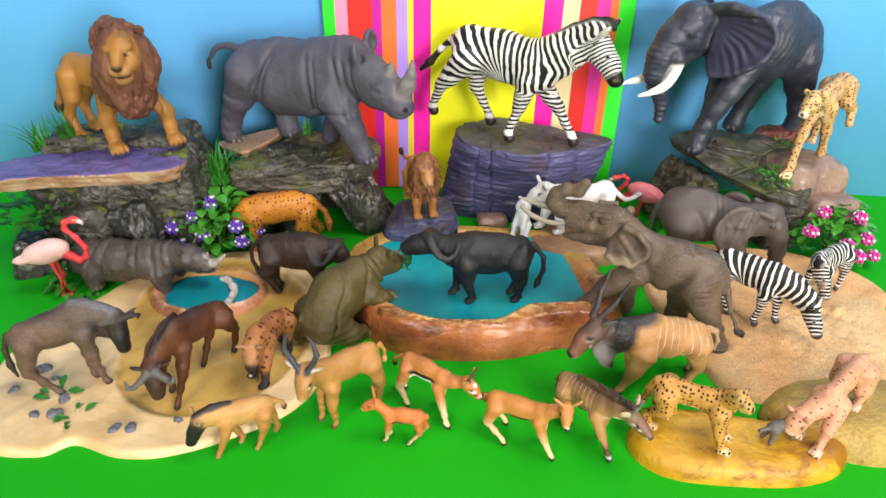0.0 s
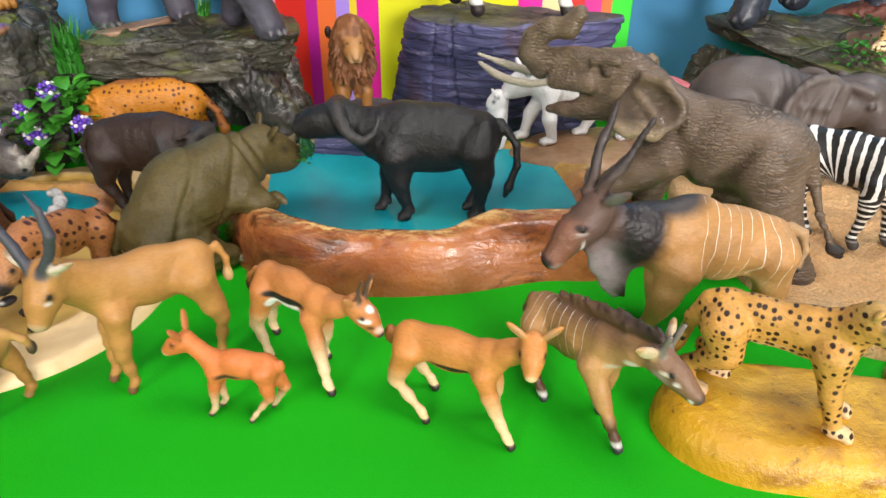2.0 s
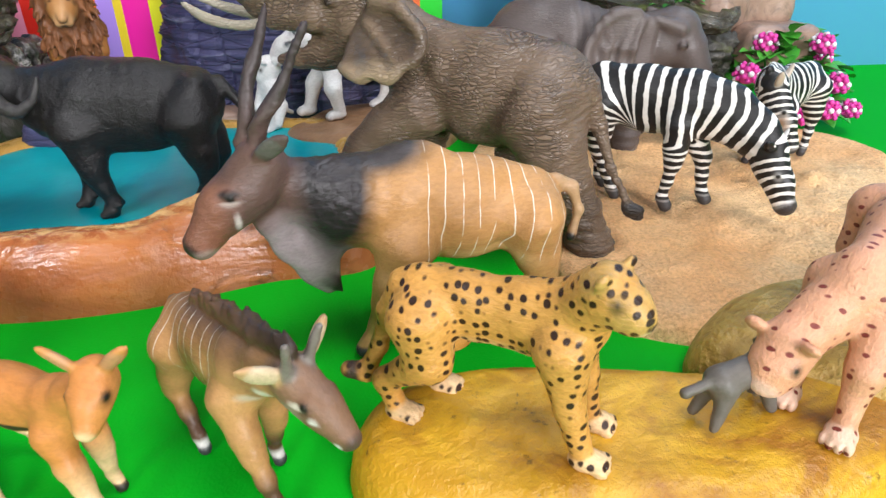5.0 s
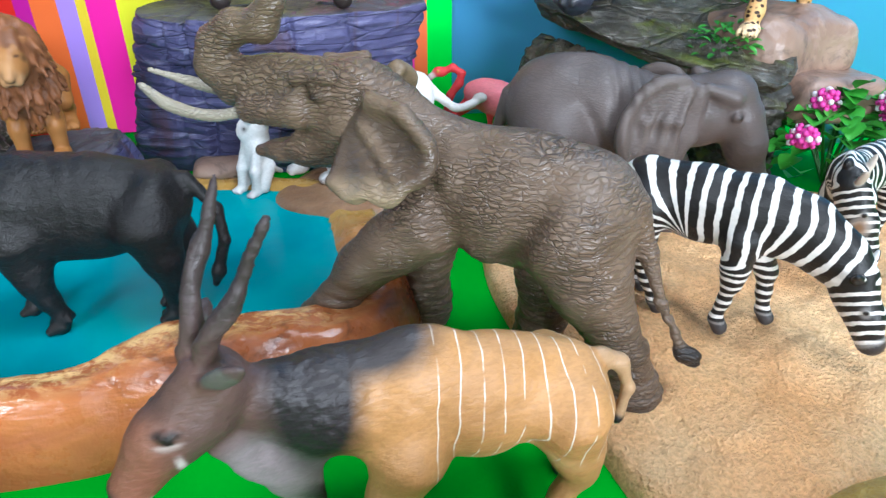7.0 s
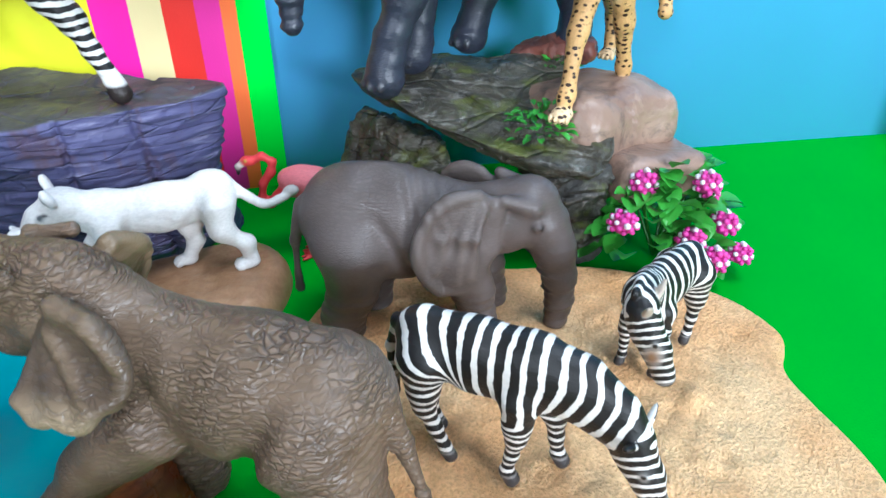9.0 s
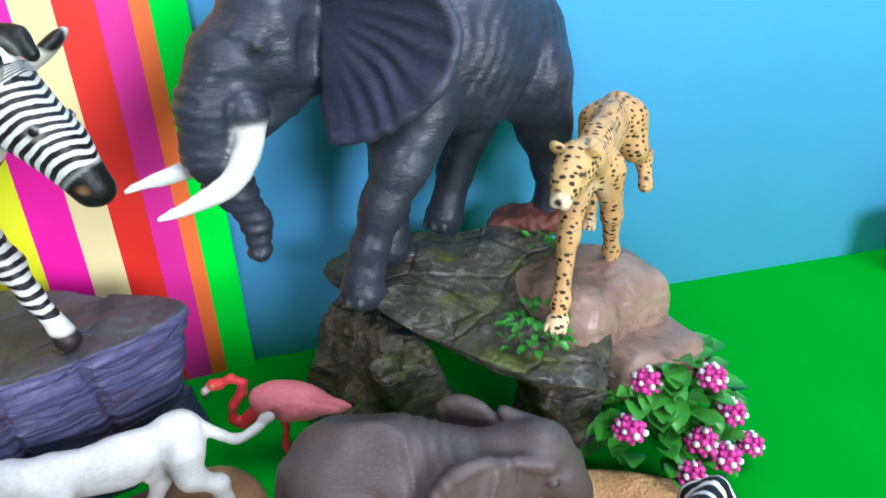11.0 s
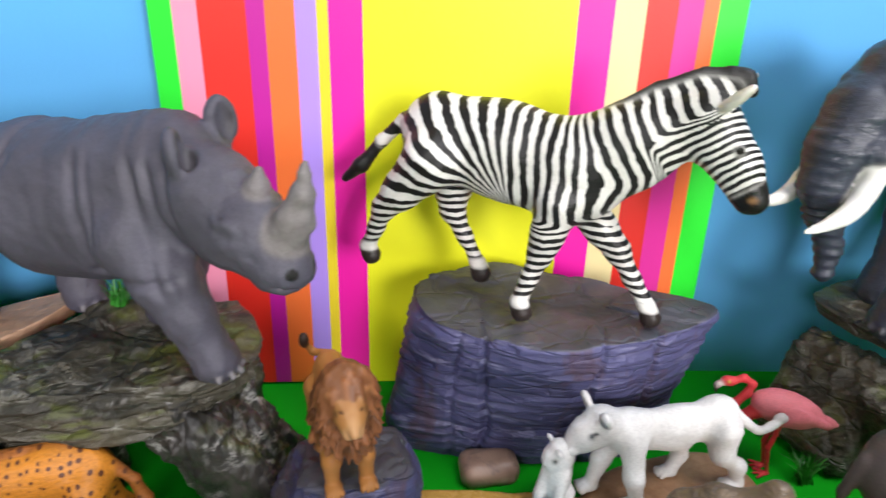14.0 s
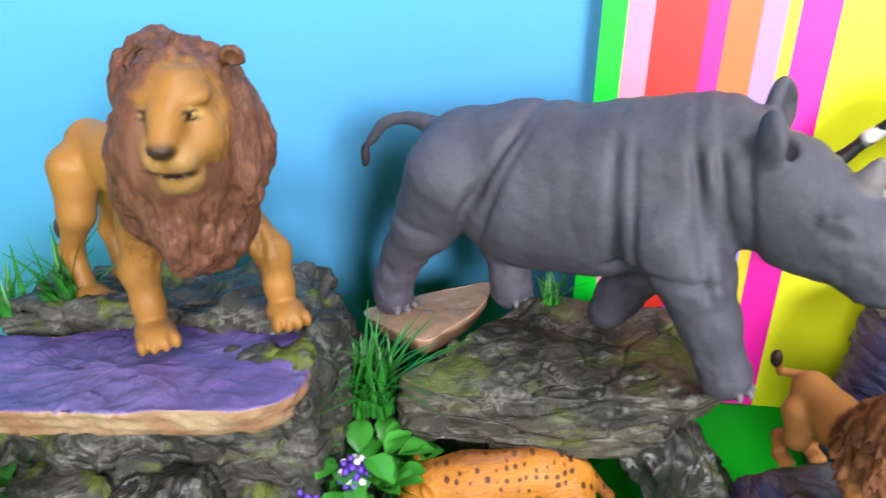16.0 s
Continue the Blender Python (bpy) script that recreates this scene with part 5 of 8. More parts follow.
def pink_cheetah():
    c = Clay(0.8, 4)
    col, pale = (0.68, 0.34, 0.2), (0.78, 0.52, 0.38)
    c.chain([(-26, 0, 43, 10), (-8, 0, 41, 9), (14, 0, 37, 10)], col, 5, 0.7)
    c.chain([(18, 0, 36, 8.5), (28, -5, 28, 7), (36, -9, 22, 6.5)], col, 4)
    c.head((37, -9, 22), (47, -11, 11), 7, 4.2, col, 1.0, (5.5, 5.5), 0.9, 0.0, muzzle=(0.74, 0.5, 0.4))
    for x, y in ((36, 9), (28, -8)):
        c.chain([(15, y * 0.8, 33, 7.5), (x - 6, y, 17, 4.2), (x - 1, y, 5, 3.2)], col, 3)
        c.paw((x - 1, y, -1), 4.4, pale)
    for x, y in ((-30, -8), (-27, 9)):
        c.chain([(-25, y * 0.8, 40, 9.5), (-22, y, 28, 6.5), (-35, y, 18, 3.4), (x, y, 9, 3)], col, 3)
        c.paw((x, y, 5), 4.2, pale)
    c.chain([(-35, 0, 46, 3.2), (-42, 2, 34, 3), (-44, 5, 20, 2.8), (-38, 10, 10, 2.6)], col, 2)
    c.place("cheetah", PINKCAT, (0.321, 0.414, 0.017), -137, "pinkish spotted cheetah figurine bending down to its cub", "animal figurine", HERD)
    k = Clay(0.7, 2.5)
    grey = (0.13, 0.115, 0.1)
    k.chain([(-8, 0, 14, 4.6), (6, 0, 14, 4.6)], grey, 3)
    k.head((8, 0, 16), (15, 0, 14), 4, 2.4, grey, 0.7, (3, 3), 1.0, 0)
    for x, y in ((8, 4), (7, -4), (-9, 4), (-9, -4)):
        k.chain([(x * 0.8, y * 0.6, 12, 3), (x * 1.3, y, 2, 1.7)], grey, 2)
    k.chain([(-11, 0, 15, 1.6), (-19, 1, 13, 1.4)], grey, 1)
    k.place("cheetah_cub", PLAIN, (0.277, 0.395, 0.0165), 20, "small dark grey cub figurine on the yellow stone", "animal figurine", HERD)


def grey_wildebeest():
    c = Clay(0.9, 5)
    col, dark, ink = (0.145, 0.088, 0.062), (0.055, 0.036, 0.03), (0.012, 0.011, 0.012)
    c.chain([(-23, 0, 60, 13), (-4, 0, 62, 14), (16, 0, 66, 16)], col, 7, 0.68)
    c.ball((17, 0, 76), (15, 6, 8), col, 5)
    c.chain([(22, 0, 70, 12.5), (33, -2, 68, 9.5), (41, -3, 64, 8)], (0.125, 0.08, 0.06), 6, 0.72)
    p, q, d, s, up = c.head((43, -3, 63), (45, -10, 33), 7.2, 5.0, ink, 1.2, (12, 4.5), -0.1, 0.3, earcol=dark)
    for side in (-1, 1):
        b = p + up * 5 + s * side * 4
        c.chain([(*b, 3), (*(b + s * side * 8 - up * 1), 2.4), (*(b + s * side * 13 + up * 4), 1.8), (*(b + s * side * 11 + up * 11), 0.8)], (0.035, 0.03, 0.03), 1.2)
        c.daub((26, 10 * side, 62), (14, 6, 16), (0.085, 0.06, 0.05), 10)
    c.chain([(42, -4, 72, 3), (32, -2, 79, 3.4), (16, 0, 83, 3), (2, 0, 79, 1.6)], (0.16, 0.16, 0.18), 1.5)
    for i in range(7):
        c.cone((24 + 3 * i, -2 - 0.3 * i, 58 - i), (25 + 3 * i, -2 - 0.3 * i, 49 - 1.2 * i), 2.4, 0.8, dark, 2)
    c.leg((18, -8, 56), (20, -8, 28), (24, -6, 0), (8.5, 3.6, 2.5), col)
    c.leg((18, 8, 56), (12, 8, 28), (14, 6, 0), (8.5, 3.6, 2.5), col)
    c.leg((-23, -8, 57), (-29, -8, 30), (-12, -8, 0), (11.5, 4, 2.5), col)
    c.leg((-23, 8, 57), (-34, 8, 30), (-27, 8, 0), (11.5, 4, 2.5), col)
    c.chain([(-36, 0, 64, 2.4), (-41, 0, 50, 2.2), (-42, 1, 34, 2.6), (-40, 1, 22, 1.4)], dark, 2)
    c.daub((-6, 0, 80), (30, 12, 8), (0.075, 0.05, 0.042), 10)
    c.below(5, (0.03, 0.026, 0.025))
    c.place("wildebeest", HIDE, (-0.289, 0.434, 0.005), 22, "grey-brown wildebeest figurine with a lowered black face", "animal figurine", HERD)


def black_wildebeest():
    c = Clay(0.9, 5)
    col, dark = (0.12, 0.04, 0.018), (0.055, 0.022, 0.013)
    c.chain([(-34, 0, 47, 11.5), (-12, 0, 52, 12.5), (12, 0, 58, 15)], col, 7, 0.7)
    c.chain([(18, 0, 60, 12), (32, 2, 58, 9.5), (44, 6, 52, 7.5)], (0.15, 0.055, 0.022), 6, 0.78)
    p, q, d, s, up = c.head((45, 6, 52), (50, 10, 24), 7.5, 5.2, dark, 1.2, (9, 4), 0.0, 0.4)
    for side in (-1, 1):
        b = p + up * 6 + s * side * 3 + d * 2
        c.chain([(*b, 3.2), (*(b + up * 3 + s * side * 5 + d * 4), 2.7), (*(b + up * 6 + s * side * 10 + d * 7), 2.1), (*(b + up * 9 + s * side * 13 + d * 5), 1.5), (*(b + up * 10 + s * side * 14 - d * 2), 0.7)], (0.13, 0.12, 0.115), 1.2)
    for i in range(11):
        a = i / 10
        c.ball((42 - 34 * a, 5 - 5 * a, 61 + 12.5 * math.sin(a * 1.9)), (2.8, 1.6, 4.6), (0.018, 0.014, 0.013), 1.2)
    c.leg((14, 8, 48), (22, 9, 26), (34, 9, 0), (8, 3.3, 2.3), col)
    c.leg((14, -8, 48), (26, -9, 30), (20, -9, 0), (8, 3.3, 2.3), col)
    c.leg((-33, -8, 45), (-30, -8, 24), (-16, -6, 0), (10.5, 3.5, 2.3), col)
    c.leg((-33, 8, 45), (-46, 8, 24), (-43, 6, 0), (10.5, 3.5, 2.3), col)
    c.chain([(-45, 0, 50, 2.4), (-52, 0, 36, 2.4), (-53, 0, 20, 3), (-51, 0, 10, 1.4)], dark, 2)
    c.daub((-10, 0, 68), (34, 12, 9), (0.06, 0.024, 0.014), 9)
    c.below(5, (0.03, 0.02, 0.016))
    c.place("wildebeest", HIDE, (-0.191, 0.448, 0.005), -110, "dark reddish-brown wildebeest figurine with hooked pale horns", "animal figurine", HERD)


def hyena():
    c = Clay(0.9, 4)
    col, pale = (0.45, 0.17, 0.055), (0.5, 0.27, 0.13)
    c.chain([(-24, 0, 32, 9.5), (-6, 0, 36, 10.5), (12, 0, 40, 12)], col, 6, 0.75)
    c.chain([(16, 0, 42, 9.5), (25, 2, 42, 8), (30, 3, 40, 7.5)], col, 5)
    c.head((31, 3, 41), (44, 6, 28), 6.8, 4.0, (0.42, 0.19, 0.075), 1.2, (7, 6), 1.0, 0.0, earcol=(0.4, 0.2, 0.1), inner=(0.2, 0.1, 0.07), muzzle=(0.05, 0.03, 0.03), m=0)
    c.ball((40, 5, 22), (4.5, 3.4, 2), (0.03, 0.02, 0.02), 1, m=0)
    c.daub((44, 6, 23.5), (1.6, 3.0, 1.0), (0.8, 0.76, 0.7), 0.6, 0)
    for x, y in ((30, 8), (20, -8)):
        c.chain([(12, y * 0.8, 36, 8), (x - 6, y, 20, 4.4), (x - 2, y, 5, 3.3)], col, 3)
        c.paw((x - 2, y, 0), 4, (0.04, 0.025, 0.02))
    for x, y in ((-16, 7), (-32, -7)):
        c.chain([(-23, y * 0.8, 30, 8.5), (x - 2, y, 16, 4), (x - 1, y, 5, 3)], col, 3)
        c.paw((x - 1, y, 0), 3.8, (0.04, 0.025, 0.02))
    c.chain([(-32, 0, 34, 2.6), (-40, 0, 24, 2.8), (-41, 0, 14, 2.2)], (0.08, 0.03, 0.02), 2)
    c.below(15, (0.03, 0.02, 0.018), 7)
    c.daub((43, 6, 28), 7, (0.025, 0.018, 0.018), 3, 0)
    c.daub((44.5, 6.5, 23.5), (1.6, 3.0, 1.0), (0.8, 0.76, 0.7), 0.6, 0)
    c.place("hyena", HYENA, (-0.132, 0.473, 0.005), -103, "orange-brown spotted hyena figurine baring its teeth", "animal figurine", HERD)


def olive_rhino():
    c = Clay(1.1, 6)
    col = (0.098, 0.072, 0.022)
    c.chain([(-42, 0, 25, 21), (-20, 0, 42, 25), (6, 0, 50, 21)], col, 9, 0.85)
    c.chain([(10, 0, 52, 18), (26, 2, 56, 13.5)], col, 7, 0.85)
    p, q, d, s, up = c.head((30, 4, 59), (53, 1, 43), 12, 7.5, col, 1.2, (12, 6.5), 1.1, 0.2, inner=(0.06, 0.045, 0.02))
    c.chain([(*(q + up * 5 - d * 3), 4.4), (*(q + up * 14 + d * 1), 3), (*(q + up * 25 - d * 1), 1)], (0.26, 0.2, 0.11), 1.5)
    c.chain([(*(q + up * 7 - d * 12), 3.4), (*(q + up * 16 - d * 11), 1)], (0.24, 0.18, 0.1), 1.5)
    for y in (-1, 1):
        c.chain([(8, 13 * y, 38, 12), (14, 17 * y, 32, 8.6), (22, 19 * y, 31, 6.8)], col, 5)
        c.ball((25, 19.5 * y, 32), (6.5, 6, 5), col, 2)
        toes(c, (24, 19.5 * y, 28), 6, col, (0.2, 0.16, 0.09))
        c.chain([(-42, 14 * y, 24, 17), (-24, 20 * y, 11, 11), (-10, 20 * y, 6, 7)], col, 6)
        toes(c, (-8, 20 * y, 1), 6, col, (0.2, 0.16, 0.09))
    c.chain([(-60, 0, 34, 3), (-66, 3, 20, 2.4), (-64, 5, 8, 2)], col, 2)

    def folds(P, N):
        x, z = P[:, 0], P[:, 2]
        d = 1.0 * fbm(P * 0.06, 3)
        for x0, lean, deep, wide in ((-30, 0.6, 1.8, 2.4), (-2, 0.4, 1.0, 2.0), (20, -0.4, 1.8, 1.8), (27, -0.4, 1.2, 1.6)):
            d = d - deep * np.exp(-((x - x0 - lean * (z - 45)) / wide) ** 2) * np.clip((z - 16) / 12, 0, 1) * (1 + 0.6 * vnoise(P * 0.08))
        return d + 0.4 * np.sin(z * 0.9 + 3 * vnoise(P * 0.06)) * np.clip((40 - z) / 20, 0, 1)
    c.place("rhinoceros", HIDE, (-0.066, 0.538, 0.003), 43, "olive-brown rhinoceros figurine lying on the pond's rim", "animal figurine", HERD, folds)


def buffalo(name, at, yaw, col, horn, label, brown, scale=1.0):
    c = Clay(1.0, 5.5)
    c.chain([(-26, 0, 53, 16.5), (-4, 0, 53, 18.5), (18, 0, 54, 19.5), (32, 0, 55, 16)], col, 8, 0.68)
    if brown:
        c.chain([(36, 0, 56, 13), (46, 0, 57, 10)], col, 6, 0.8)
        head = c.head((47, 0, 60), (60, -4, 46), 9.5, 6, col, 1.2, (13, 6), -0.5, 0.3)
    else:
        c.chain([(36, 0, 57, 14), (50, 0, 62, 10.5)], col, 6, 0.8)
        head = c.head((57, 0, 69), (86, 0, 59), 9.4, 5.8, col, 1.2, (13, 5), -1.0, 0.6, jaw=0.9)
        c.ball((84.5, 0, 60), (2.6, 4.6, 4.2), (0.03, 0.03, 0.032), 1.5)
        for i in range(5):
            c.chain([(83 - 1.0 * i, 2 - 1.0 * i, 53, 0.9), (82 - 1.4 * i, 4 - 2 * i, 47 - i % 2 * 3, 1.3), (82 - 1.4 * i, 4 - 2.2 * i, 42 - i % 2 * 4, 0.5)], (0.012, 0.09, 0.03), 0.8)
    p, q, d, s, up = head
    for side in (-1, 1):
        horn_line = spline([(4, 1.5, 4.5, 4.6), (1, 8, 3.5, 4.5), (-2, 13, -2, 3.8), (-7, 16.5, -8.5, 3.2), (-14, 18, -11.5, 2.6), (-20, 17.5, -8.5, 1.9), (-23.5, 16, -3, 1.3), (-24.5, 14.5, 2, 0.6)], 3, False)
        c.chain([(p[0] + x, p[1] + y * side, p[2] + z, r) for x, y, z, r in horn_line], horn, 1.5)
    c.leg((24, 9, 44), (22, 9, 24), (18, 8, 0), (12.5, 5.0, 3.5), col, fetlock=8, hoof=1.1)
    c.leg((24, -9, 44), (30, -9, 24), (34, -8, 0), (12.5, 5.0, 3.5), col, fetlock=8, hoof=1.1)
    c.leg((-25, 9, 46), (-30, 9, 24), (-27, 7, 0), (14, 5.2, 3.5), col, fetlock=8, hoof=1.1)
    c.leg((-25, -9, 46), (-33, -9, 24), (-24, -7, 0), (14, 5.2, 3.5), col, fetlock=8, hoof=1.1)
    c.chain([(-41, 0, 62, 3), (-51, 2, 48, 2.6), (-52, 3, 34, 2.4), (-47, 3, 20, 3), (-45, 3, 14, 1.4)], col, 2)
    c.ball((2, 0, 35), (20, 6, 4), col, 4)
    for x, y in ((18, 8), (34, -8), (-27, 7), (-24, -7)):
        for side in (-1, 1):
            c.cone((x, y + 1.7 * side, 4.6), (x + 4.5, y + 2.3 * side, 1.9), 2.9, 1.9, (0.03, 0.027, 0.026), 0.5)
            c.ball((x - 4, y + 2 * side, 6.5), (1.4, 1.2, 1.8), col, 0.8)
    for side in (-1, 1):
        c.chain([(20, side * 9, 60, 6), (26, side * 10, 50, 6.5), (24, side * 9, 40, 6)], col, 5)
        c.chain([(-30, side * 8, 60, 6), (-26, side * 10, 50, 7), (-26, side * 9, 40, 6)], col, 5)

    def folds(P, N):
        x, z = P[:, 0], P[:, 2]
        neck = np.clip((x - 26) / 6, 0, 1) * np.clip((56 - x) / 6, 0, 1)
        ribs = np.exp(-((x + 6) / 14) ** 2) * np.clip((z - 40) / 8, 0, 1)
        return 0.45 * fbm(P * 0.09, 2) + 0.16 * fbm(P * 0.4, 2) + 0.13 * neck * np.sin(x * 1.1 + 0.5 * z * 0.3 + 2 * vnoise(P * 0.06)) + 0.13 * ribs * np.sin(x * 0.9 + 2 * vnoise(P * 0.05))
    c.place(name, HIDE, at, yaw, label, "animal figurine", HERD, folds, scale)


def eland():
    c = Clay(0.85, 5)
    tan, dark, mauve = (0.45, 0.235, 0.085), (0.02, 0.016, 0.018), (0.26, 0.22, 0.23)
    c.chain([(-25, 0, 48.5, 14.6), (-6, 0, 50.5, 16.8), (11, 0, 53, 19)], tan, 7, 0.68, 0.0)
    c.ball((16, 0, 69), (13, 5, 8), tan, 5, u=(14, 14))
    c.chain([(24, 0, 56, 17.5), (38, 1, 60, 13.5), (52, 4, 67, 10)], tan, 6, 0.7, m=0)
    c.daub((58, 4, 64), (18, 30, 30), (0.11, 0.065, 0.055), 8, 0)
    c.daub((56, 4, 44), (14, 14, 17), mauve, 7, 0)
    c.daub((42, 0, 68), (12, 30, 27), dark, 6, 0)
    c.daub((26, 0, 76), (16, 12, 8), (0.03, 0.024, 0.024), 5, 0)
    c.chain([(64, 7, 58, 4.6), (58, 4, 46, 3.4), (52, 2, 35, 2.6), (47, 0, 27, 1.8)], (0.36, 0.31, 0.33), 4, 0.45, m=0)
    c.chain([(44, 1, 48, 8), (48, 1, 40, 4), (46, 0, 31, 2)], (0.4, 0.35, 0.36), 4, 0.45, m=0)
    for i in range(8):
        c.cone((60 - 2.2 * i, 4.5 - 0.5 * i, 46 - 2.3 * i), (58 - 2.2 * i, 4.2 - 0.5 * i, 40 - 2.2 * i), 1.6, 0.5, (0.05, 0.04, 0.04), 1.5, m=0)
    face = (0.2, 0.085, 0.05)
    p, q, d, s, up = c.head((64, 7, 78), (88.5, 14, 54.5), 8.0, 4.2, face, 1.2, (13, 5.5), 0.1, 1.2, earcol=(0.05, 0.042, 0.04), inner=(0.1, 0.095, 0.08), muzzle=(0.045, 0.028, 0.028), m=0)
    c.daub(p + up * 6 + d * 4, (12, 9, 6), (0.1, 0.055, 0.04), 4, 0)
    c.daub(q - up * 3 - d * 4, (4, 5, 2.4), (0.42, 0.34, 0.3), 1.5, 0)
    c.daub(q + d * 0.8 + up * 0.6, (3.2, 3.6, 3.2), (0.02, 0.015, 0.016), 0.8, 0)
    for side in (-1, 1):
        c.daub(p + d * 12 + s * side * 5.6 + up * 3.6, (3.4, 2.2, 1.3), (0.03, 0.018, 0.016), 0.6, 0)
    for side, root, tip in ((-1, (69, 4, 84), (55, -5, 122)), (1, (64.5, 10, 84), (45.5, 12, 118.5))):
        root, tip = np.array(root, float), np.array(tip, float)
        L, ax = np.linalg.norm(tip - root), unit(tip - root)
        e1 = unit(np.cross(ax, (0, 1, 0.2)))
        e2 = np.cross(ax, e1)
        pts = []
        for i in range(19):
            t = i / 18
            a = 9.0 * t * side + 1.0
            w = 1.5 * (1 - t) ** 1.3
            pts.append((*(root + ax * L * t + (e1 * math.cos(a) + e2 * math.sin(a)) * w), 2.1 * (1 - t) ** 0.8 + 0.6))
        c.chain(pts, (0.05, 0.036, 0.036), 0.8, m=0)
        c.chain([(*(np.array(a[:3]) + (e1 * math.cos(9.0 * i / 18 * side + 2.4) + e2 * math.sin(9.0 * i / 18 * side + 2.4)) * a[3] * 0.75), a[3] * 0.55) for i, a in enumerate(pts[:13])], (0.065, 0.048, 0.046), 0.5, m=0)
        c.daub(p + d * 14 + s * side * 5.6 + up * 2, (3.0, 2.0, 0.7), (0.6, 0.52, 0.48), 0.7, 0)
        c.daub(p + d * 17 + s * side * 5.5 - up * 3.4, (1.0, 2.5, 3.8), (0.6, 0.54, 0.52), 0.7, 0)
    c.leg((20, 8, 42), (28, 8, 21), (36, 7, 0), (11.5, 4.6, 3), tan, 0.0)
    c.leg((20, -8, 42), (22, -8, 21), (23, -7, 0), (11.5, 4.6, 3), tan, 0.0)
    c.leg((-25, 8, 46), (-31, 9, 23), (-18, 10, 0), (14, 4.8, 3), tan, 0.0)
    c.leg((-25, -8, 46), (-37, -9, 23), (-36, -10, 0), (14, 4.8, 3), tan, 0.0)
    c.below(22, (0.46, 0.25, 0.09), 8, 0)
    c.chain([(-38, 0, 56, 2.8), (-44, 1, 53, 2.2), (-47, 2, 44, 1.9), (-44, 3, 34, 2.0)], (0.4, 0.25, 0.13), 2, m=0)
    c.daub((-43, 3, 33), 3.4, BLACK, 1)
    for y in (-11, 11):
        c.daub((0, y * 1.2, 34), (26, 5, 4), (0.62, 0.4, 0.18), 4)
    c.below(5, (0.03, 0.03, 0.035), 0.8)
    c.stripe = lambda P: P[:, 0] + 0.12 * (P[:, 2] - 50) + 1.2 * vnoise(P * 0.08)
    c.masked = lambda P: np.clip((17 - P[:, 0]) / 3, 0, 1) * np.clip((P[:, 0] + 38) / 3, 0, 1) * np.clip((P[:, 2] - 33) / 4, 0, 1)

    def flesh(P, N):
        x, z = P[:, 0], P[:, 2]
        d = 0.45 * fbm(P * 0.085 + 3, 2) + 0.16 * fbm(P * 0.32, 2)
        d = d - 1.4 * np.exp(-((x + 16 + 0.4 * (z - 46)) / 3.5) ** 2) * np.clip((z - 32) / 6, 0, 1) * np.clip((60 - z) / 8, 0, 1)
        d = d - 1.1 * np.exp(-((x - 8 - 0.3 * (z - 46)) / 3) ** 2) * np.clip((z - 34) / 6, 0, 1) * np.clip((62 - z) / 8, 0, 1)
        return d + 0.35 * fbm(P * 0.85, 2) * np.clip((x - 26) / 5, 0, 1) * np.clip((56 - x) / 6, 0, 1) * np.clip((z - 44) / 8, 0, 1)
    c.place("eland", ELAND, (0.204, 0.469, 0), -168, "tan giant eland figurine with dark neck, white stripes and spiral horns", "animal figurine", HERD, flesh)


def toes(c, foot, r, col, nail=(0.3, 0.27, 0.23), yaw=0.0):
    for a in (-0.9, -0.3, 0.3, 0.9):
        w = a + yaw
        c.ball((foot[0] + r * math.cos(w), foot[1] + r * math.sin(w), foot[2] + 2.2), (1.6, 2.2, 2.6), nail, 0.6)


def ear_fan(c, root0, root1, edge, col, rim, r0=2.8, r1=1.7, k=2.0, per=6, thick=2.2, m=1.0):
    """An ear spread like a fan from a root line to a curved, thickened edge."""
    line = spline(edge, per, False)
    a, b = np.array(root0, float), np.array(root1, float)
    for i, e in enumerate(line):
        c.cone(a + (b - a) * i / (len(line) - 1), e, r0, r1, col, k, m=m)
    c.chain([(*e, thick) for e in line], rim, k, m=m)


